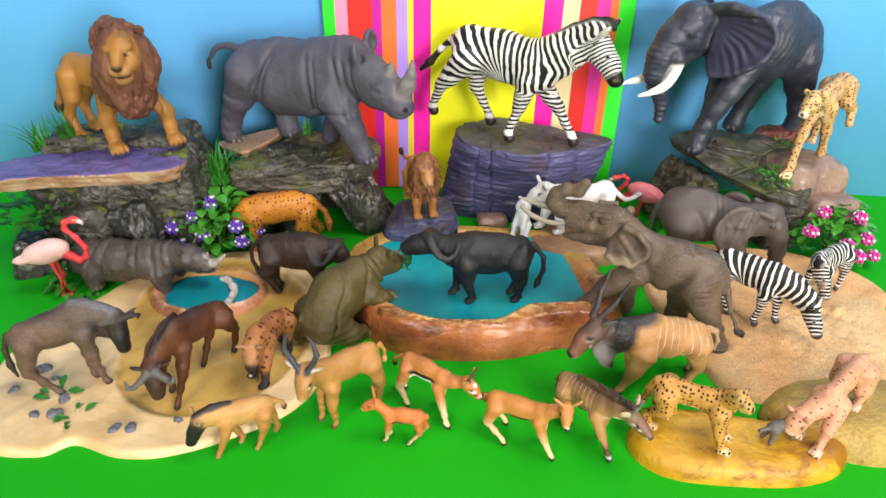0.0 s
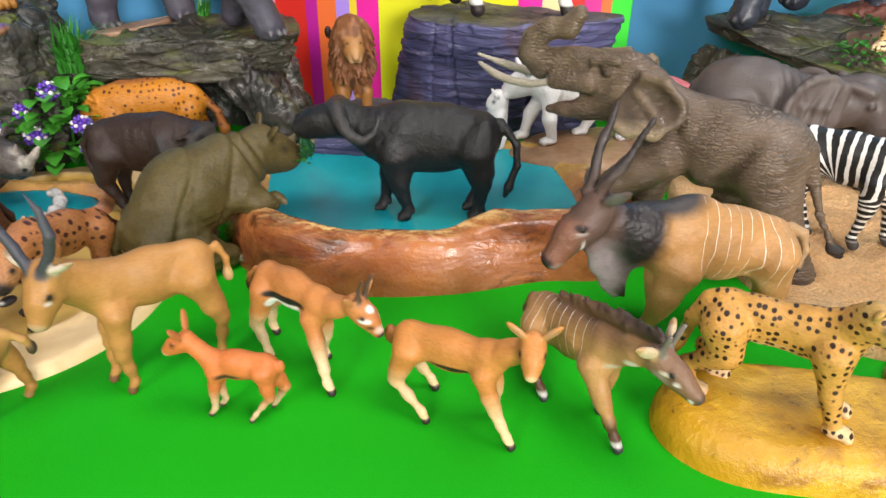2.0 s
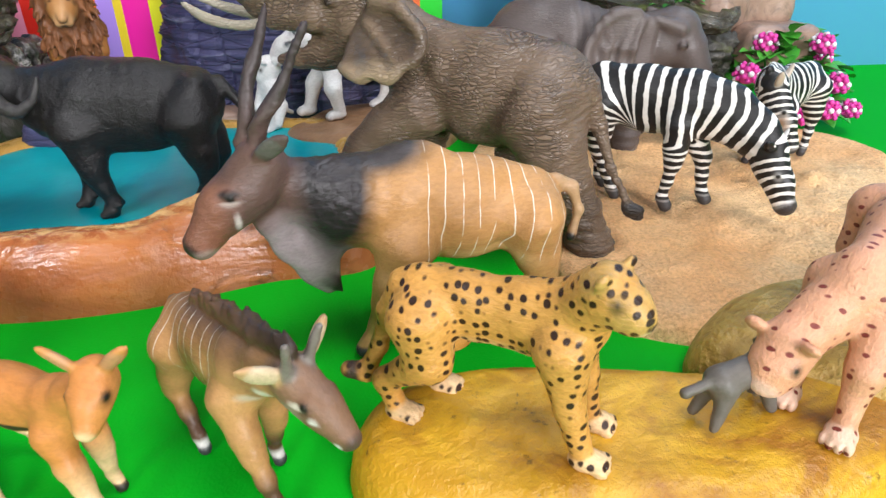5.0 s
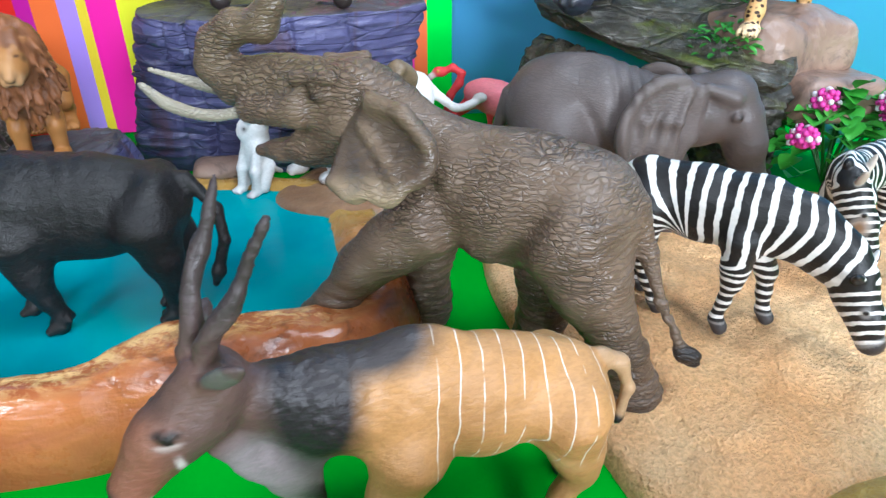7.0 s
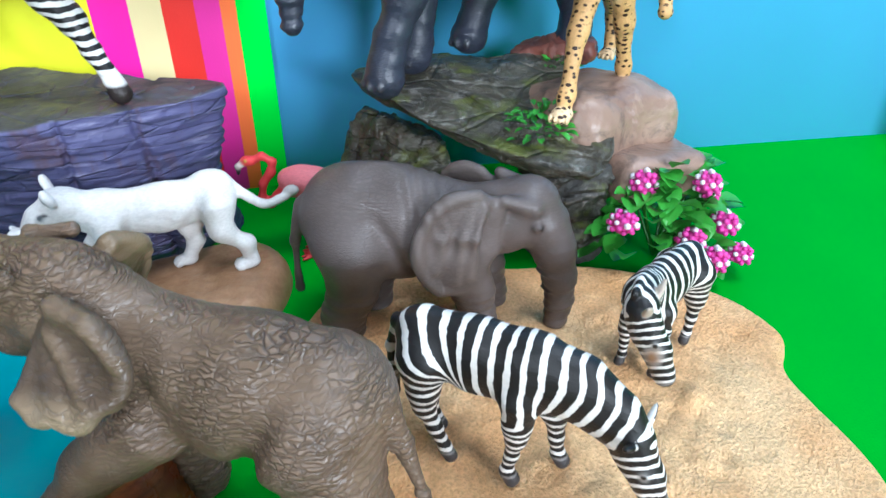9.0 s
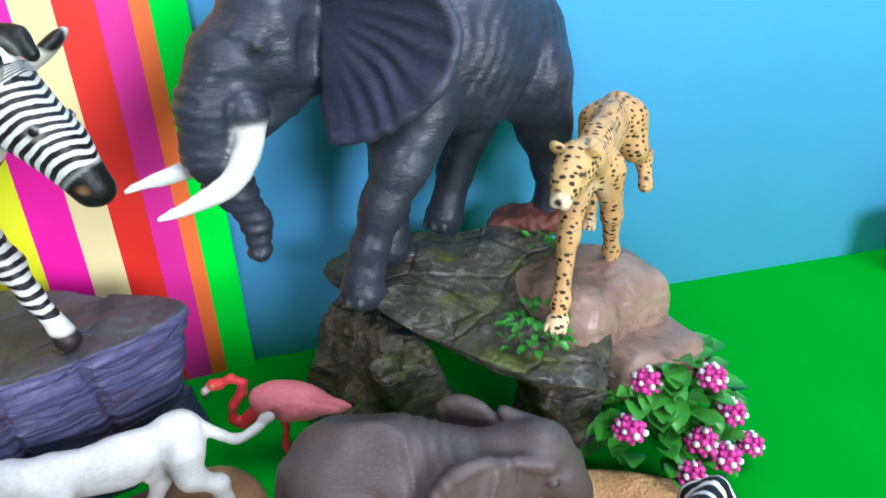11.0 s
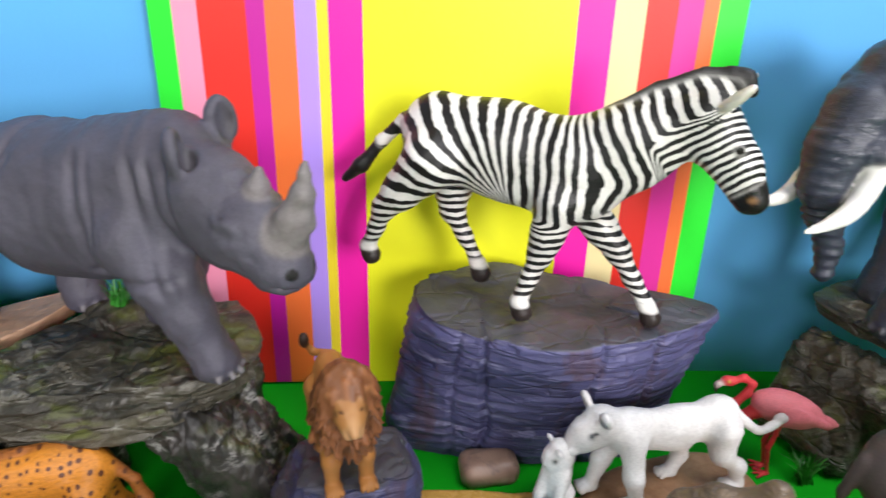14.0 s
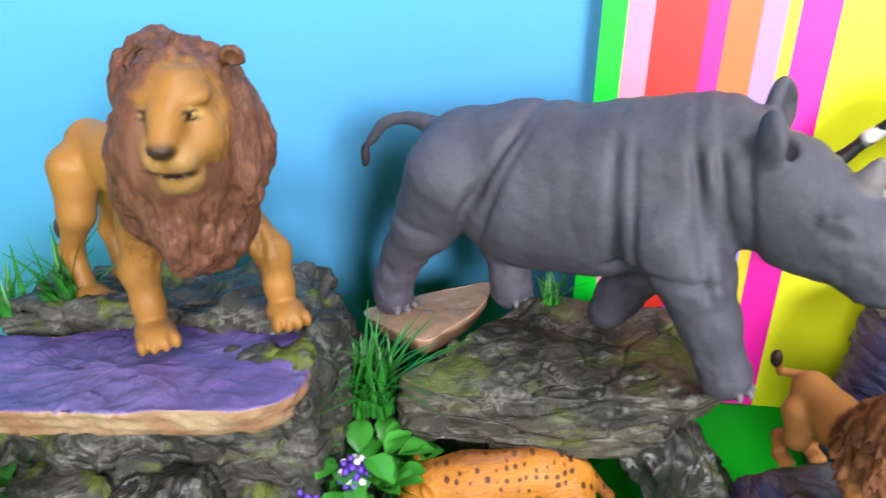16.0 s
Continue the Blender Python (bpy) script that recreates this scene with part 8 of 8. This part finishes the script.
def big_cheetah():
    c = Clay(0.95, 5)
    col, pale = (0.68, 0.4, 0.16), (0.8, 0.58, 0.33)
    c.chain([(-52, 0, 80, 14.5), (-26, 0, 79, 12.5), (10, 0, 77, 14.5)], col, 7, 0.66)
    c.ball((6, 0, 90), (12, 6, 5), col, 6)
    c.chain([(20, 0, 80, 11), (40, 0, 86, 8.8), (52, -2, 89, 8.2)], col, 6, 0.85)
    p, q, d, s, up = c.head((56, -2, 90), (76, -5, 77.5), 8.6, 4.4, (0.66, 0.42, 0.17), 1.0, (6, 6.5), 1.3, 0.1, jaw=0.6, muzzle=(0.78, 0.64, 0.44))
    for side in (-1, 1):
        c.daub(p + d * 13 + s * side * 4.2 - up * 0.5, (1.2, 1.2, 5.0), BLACK, 0.6, 0)
        c.daub(p + d * 9.5 + s * side * 5.4 + up * 4.2, (2.4, 2.0, 1.4), (0.02, 0.012, 0.01), 0.5, 0)
        c.ball(q - d * 1.5 + s * side * 2.2 - up * 0.6, 2.8, (0.78, 0.64, 0.44), 1.2, m=0)
    c.daub(q + d * 1 + up * 2, 2.0, (0.03, 0.018, 0.015), 0.7, 0)
    c.chain([(20, -6, 72, 8.6), (38, -7, 44, 5.0), (50, -7, 14, 3.9), (52, -7, 8, 4.0)], col, 5)
    c.paw((52, -7, 1), 6, pale)
    c.chain([(14, 7, 72, 8.6), (4, 9, 44, 5.0), (-8, 9, 16, 4.0), (-9, 9, 10, 4)], col, 5)
    c.paw((-10, 9, 3), 6, pale)
    c.chain([(-50, -8, 76, 12.5), (-40, -10, 54, 7.6), (-56, -11, 34, 4.6), (-54, -11, 16, 4.2)], col, 5)
    c.paw((-54, -11, 8), 5.6, pale)
    c.chain([(-52, 7, 78, 13), (-50, 13, 62, 7.2), (-66, 17, 53, 4.8), (-58, 20, 42, 4.0)], col, 5)
    c.ball((-53, 21, 39), (7, 4.6, 4.4), col, 2)
    c.chain([(-65, 0, 86, 4.4), (-80, -6, 72, 3.8), (-90, -8, 52, 3.4), (-100, -8, 44, 3.2)], col, 3)
    c.daub((20, 0, 62), (10, 9, 12), pale, 5)
    c.place("cheetah", BIGCAT, (0.42, 0.745, 0.0895), -127, "large pale spotted cheetah figurine standing on river stones", "animal figurine", HERD)


def flamingo(at, yaw, body, label, curve, size):
    c = Clay(0.8, 3)
    red = (0.72, 0.05, 0.06)
    c.ball((-10, 0, 52), (23, 11, 12.5), body, 3, ((1, 0, 0.28), (0, 1, 0), (-0.28, 0, 1)))
    c.chain([(-22, 0, 49, 8), (-38, 0, 43, 3.5), (-44, 0, 42, 1.5)], body, 4, 0.7)
    for side in (-1, 1):
        for i in range(5):
            c.ball((-14 - 4 * i, side * (9.5 - i * 1.2), 53 - 1.8 * i), (9, 1.4, 5.5 - 0.6 * i), body, 0.8, ((1, 0, 0.3), (0, 1, 0), (-0.3, 0, 1)))
    c.chain([(6, 0, 50, 6), (14, 0, 44, 3.8), (19, 0, 40, 3.2)] + curve, red, 2)
    hx, hz = curve[-1][0], curve[-1][2]
    c.ball((hx + 2, 0, hz), (5, 3.4, 3.6), red, 1.5)
    c.chain([(hx + 5, 0, hz - 1, 2.4), (hx + 9, 0, hz - 4, 2.0)], (0.75, 0.62, 0.58), 1)
    c.chain([(hx + 9, 0, hz - 4, 2.0), (hx + 9.5, 0, hz - 9, 1.0)], (0.02, 0.018, 0.018), 0.8)
    for side in (-1, 1):
        c.ball((hx + 3, side * 3, hz + 1), 0.8, (0.5, 0.4, 0.05), 0.2)
        c.chain([(-6, side * 4, 44, 3), (-6, side * 4, 34, 1.5), (-3, side * 4, 22, 1.7), (-6, side * 4, 2, 1.3)], red, 1.5)
        for a in (-0.5, 0.1, 0.6):
            c.cone((-6, side * 4, 1.5), (-6 + 9 * math.cos(a), side * 4 + 9 * math.sin(a), 1), 1.4, 0.9, red, 1)
    c.place("flamingo", PLAIN, at, yaw, label, "animal figurine", HERD, None, size)


wildebeest_calf()
impala()
gazelle_fawn()
thomson_gazelle()
fawn_antelope()
striped_calf()
cheetah()
pink_cheetah()
grey_wildebeest()
black_wildebeest()
hyena()
olive_rhino()
buffalo("buffalo", (-0.135, 0.585, 0.005), -5, (0.035, 0.019, 0.015), (0.04, 0.034, 0.032), "dark brown buffalo figurine beside the pond", True, 0.91)
buffalo("buffalo", (0.06, 0.573, 0.0118), -175, (0.013, 0.012, 0.013), (0.04, 0.037, 0.037), "black buffalo figurine standing in the pond", False)
eland()
brown_elephant()
grey_elephant()
grazing_zebra()
facing_zebra()
dark_rhino()
orange_hyena()
white_lioness()
small_lion()
big_lion()
big_rhino()
big_zebra()
big_elephant()
big_cheetah()
flamingo((0.236, 0.748, 0), 172, (0.8, 0.22, 0.26), "pink flamingo figurine with a red neck by the layered rock", [(24, 0, 44, 2.8), (22, 0, 54, 2.6), (16, 0, 62, 2.5), (14, 0, 69, 2.4), (20, 0, 73, 2.4), (27, 0, 70, 2.4)], 0.92)
flamingo((-0.372, 0.573, 0), 10, (0.82, 0.5, 0.48), "pale pink flamingo figurine with a red neck beside the cliff", [(26, 0, 44, 2.8), (28, 0, 54, 2.6), (22, 0, 66, 2.5), (14, 0, 76, 2.4), (16, 0, 84, 2.4), (23, 0, 86, 2.4)], 1.0)

# ---- plants and small things ----
LEAF = plain("plastic_leaf", (0.06, 0.3, 0.03), 0.35)
DARKLEAF = plain("dark_plastic_leaf", (0.025, 0.13, 0.015), 0.4)
GRASS = plain("plastic_grass", (0.03, 0.2, 0.02), 0.4)
PETAL_W = plain("white_petal", (0.75, 0.68, 0.74), 0.5)
PETAL_P = plain("violet_petal", (0.12, 0.045, 0.42), 0.5)
PETAL_M = plain("magenta_petal", (0.6, 0.04, 0.3), 0.5)


def leaf(bm, at, way, up, length, width, cup=0.25):
    """A rounded, cupped leaf with a fold along its middle."""
    way = Vector(way).normalized()
    up = (Vector(up) - way * Vector(up).dot(way)).normalized()
    side = way.cross(up)
    rows = []
    for t, w in ((0.0, 0.08), (0.25, 0.75), (0.55, 1.0), (0.82, 0.72), (1.0, 0.12)):
        c = Vector(at) + way * length * t - up * length * 0.25 * t * t
        rows.append([bm.verts.new(c + side * width * 0.5 * w * k + up * width * cup * w * abs(k)) for k in (-1, 0, 1)])
    for a, b in zip(rows, rows[1:]):
        for i in (0, 1):
            bm.faces.new((a[i], a[i + 1], b[i + 1], b[i]))


def flower(parent, at, r, petal, rng):
    """A round head of small florets, two-coloured."""
    for name, mat, share in (("flower_head", petal, 0), ("white_floret", PETAL_W, 1)):
        bm = bmesh.new()
        for i in range(44):
            z = 1 - 2 * (i + 0.5) / 44
            a = i * 2.4
            if z < -0.5 or (i % 3 != 0 if share else i % 3 == 0):
                continue
            v = Vector((math.sqrt(1 - z * z) * math.cos(a), math.sqrt(1 - z * z) * math.sin(a), z))
            bmesh.ops.create_icosphere(bm, subdivisions=1, radius=r * rng.uniform(0.19, 0.26), matrix=Matrix.Translation(v * r * rng.uniform(0.78, 0.92)))
        if not share:
            bmesh.ops.create_icosphere(bm, subdivisions=2, radius=r * 0.72)
        if share:
            part(name, bm, mat, head)
        else:
            head = part("flower_head", bm, mat, parent)
            head.location = at
    return head


def bush(at, spread, heads, petal, label, seed, count=120, tall=0.06):
    root = tagged(new("flower_bush"), label, "plant")
    root.location = at
    rng = random.Random(seed)
    bm = bmesh.new()
    for i in range(count):
        a, e, r = rng.uniform(0, 6.283), rng.uniform(0.1, 1.35), rng.uniform(0.5, 1.0) ** 0.6
        p = Vector((math.cos(a) * math.cos(e) * spread * r, math.sin(a) * math.cos(e) * spread * r * 0.8, 0.004 + math.sin(e) * tall * r))
        w = Vector((math.cos(a + rng.uniform(-0.6, 0.6)), math.sin(a + rng.uniform(-0.6, 0.6)), rng.uniform(-0.1, 0.9)))
        s = rng.uniform(0.013, 0.018)
        leaf(bm, p, w, (0, 0, 1), s, s * 0.8)
    part("foliage", bm, LEAF, root, "rounded glossy green leaves")
    bm = bmesh.new()
    for i in range(14):
        a = rng.uniform(0, 6.283)
        tip = Vector((math.cos(a) * spread * 0.7, math.sin(a) * spread * 0.6, tall * rng.uniform(0.5, 0.9)))
        m = Matrix.Translation(tip / 2) @ tip.to_track_quat("Z", "Y").to_matrix().to_4x4()
        bmesh.ops.create_cone(bm, segments=5, radius1=0.0011, radius2=0.0008, depth=tip.length, matrix=m)
    part("stalk", bm, DARKLEAF, root)
    for x, y, z, r in heads:
        flower(root, (x, y, z), r, petal, rng)
    return root


def tuft(at, label, seed, count=40, length=0.04, spread=0.9, width=0.0016, material=GRASS):
    rng = random.Random(seed)
    bm = bmesh.new()
    for i in range(count):
        a = rng.uniform(0, 6.283)
        lean = rng.uniform(0.1, spread)
        L = length * rng.uniform(0.6, 1.1)
        base = Vector((rng.uniform(-1, 1) * length * 0.2, rng.uniform(-1, 1) * length * 0.2, 0))
        out = Vector((math.cos(a), math.sin(a), 0))
        side = Vector((-out.y, out.x, 0))
        prev = None
        for k in range(6):
            t = k / 5
            c = base + out * L * lean * t * t + Vector((0, 0, L * t * (1 - 0.35 * lean * t)))
            w = width * (1 - t * 0.92)
            row = [bm.verts.new(c - side * w), bm.verts.new(c + out * w * 0.4), bm.verts.new(c + side * w)]
            if prev:
                for j in (0, 1):
                    bm.faces.new((prev[j], prev[j + 1], row[j + 1], row[j]))
            prev = row
    ob = new("grass_tuft", bm_mesh("grass_tuft", bm, material))
    ob.location = at
    return tagged(ob, label, "plant", "grass tufts on the rocks")


def leaf_clump(at, label, seed, count=50, spread=0.03, tall=0.03, size=0.009, material=DARKLEAF):
    rng = random.Random(seed)
    bm = bmesh.new()
    for i in range(count):
        a, r = rng.uniform(0, 6.283), rng.uniform(0, 1) ** 0.5
        p = Vector((math.cos(a) * spread * r, math.sin(a) * spread * r, rng.uniform(0.0, 1.0) * tall * (1.1 - 0.6 * r)))
        s = size * rng.uniform(0.7, 1.2)
        leaf(bm, p, (math.cos(a), math.sin(a), rng.uniform(-0.2, 0.9)), (0, 0, 1), s, s * 0.6)
    ob = new("leaf_clump", bm_mesh("leaf_clump", bm, material))
    ob.location = at
    return tagged(ob, label, "plant", "leafy clumps on the rocks")


bush((-0.246, 0.672, 0), 0.044, [(-0.042, -0.02, 0.036, 0.0095), (-0.018, -0.018, 0.05, 0.008), (0.002, -0.012, 0.064, 0.0085), (-0.006, -0.03, 0.034, 0.0085), (0.03, -0.024, 0.042, 0.0085), (0.036, -0.03, 0.026, 0.008), (-0.03, -0.034, 0.022, 0.008), (0.05, -0.01, 0.03, 0.006)],
     PETAL_P, "green bush with violet and white flower heads", 3, 200, 0.07)
bush((0.446, 0.702, 0), 0.044, [(-0.036, -0.026, 0.04, 0.0085), (-0.02, -0.012, 0.056, 0.0085), (0.014, -0.02, 0.056, 0.008), (0.028, -0.022, 0.03, 0.0085), (0.0, -0.036, 0.03, 0.0085), (0.014, -0.04, 0.018, 0.0085), (0.034, -0.034, 0.016, 0.0075), (0.022, -0.012, 0.046, 0.006), (-0.008, -0.042, 0.016, 0.008)],
     PETAL_M, "green bush with pink and white flower heads", 5, 200, 0.06)
tuft((-0.246, 0.702, 0.07), "spiky green grass tuft at the slate slab", 2, 120, 0.048, 1.1, 0.002)
tuft((-0.16, 0.775, 0.1), "small green grass tuft behind the slab", 4, 30, 0.022)
tuft((-0.405, 0.7, 0.115), "spiky green grass tuft behind the lion", 6, 30, 0.045, 1.1, 0.0024)
tuft((-0.435, 0.69, 0.11), "spiky green grass tuft on the cliff", 8, 24, 0.04, 1.1, 0.0022)
tuft((0.262, 0.738, 0.0), "green grass tuft by the flamingo", 12, 30, 0.022)
leaf_clump((0.371, 0.714, 0.079), "small-leaved green clump on the slab", 3, 80, 0.016, 0.024, 0.0065, LEAF)
leaf_clump((0.404, 0.782, 0.094), "green clump behind the river stones", 5, 26, 0.01, 0.01, 0.007, LEAF)
leaf_clump((-0.405, 0.64, 0.055), "dark green leaves on the cliff", 7, 90, 0.035, 0.04, 0.014)
leaf_clump((-0.37, 0.585, 0.0), "dark green leaves at the cliff's foot", 9, 70, 0.024, 0.03, 0.012, GRASS)
leaf_clump((-0.44, 0.645, 0.045), "green leaves on the side of the cliff", 15, 60, 0.03, 0.04, 0.013)
leaf_clump((-0.3, 0.42, 0.004), "flat green leaf sprig on the mud base", 11, 9, 0.012, 0.004, 0.01, GRASS)
leaf_clump((-0.275, 0.397, 0.005), "green leaf sprig on the mud base", 13, 8, 0.011, 0.004, 0.009, GRASS)

leaf_clump((-0.021, 0.563, 0.05), "green leaf sprig hanging from the black buffalo's mouth", 21, 12, 0.003, 0.014, 0.0055, DARKLEAF)

PEBBLE = rock_paint("slate_pebble", (0.1, 0.1, 0.12), (0.18, 0.18, 0.21), (0.4, 0.4, 0.44), 150, 0, 0, 0.5, 0.4, 0.001)
for i, (x, y, r) in enumerate(((-0.329, 0.451, 9), (-0.34, 0.424, 6), (-0.292, 0.417, 7), (-0.306, 0.398, 6), (-0.29, 0.4, 8), (-0.235, 0.387, 6.5), (-0.223, 0.388, 7), (-0.189, 0.398, 6), (-0.312, 0.44, 5))):
    c = Clay(1.0, 3)
    c.ball((0, 0, r * 0.35), (r, r * 0.72, r * 0.55), NONE)
    c.ball((r * 0.3, r * 0.2, r * 0.4), (r * 0.6, r * 0.6, r * 0.5), NONE, 2)
    c.place("pebble", PEBBLE, (x, y, 0.0045), 47 * i, "blue-grey pebble set in the mud base", "pebble", "pebbles on the mud base", craggy(0.8, 6, (1, 1, 1), i, 0, 0, 0.5, 5), 0.8)
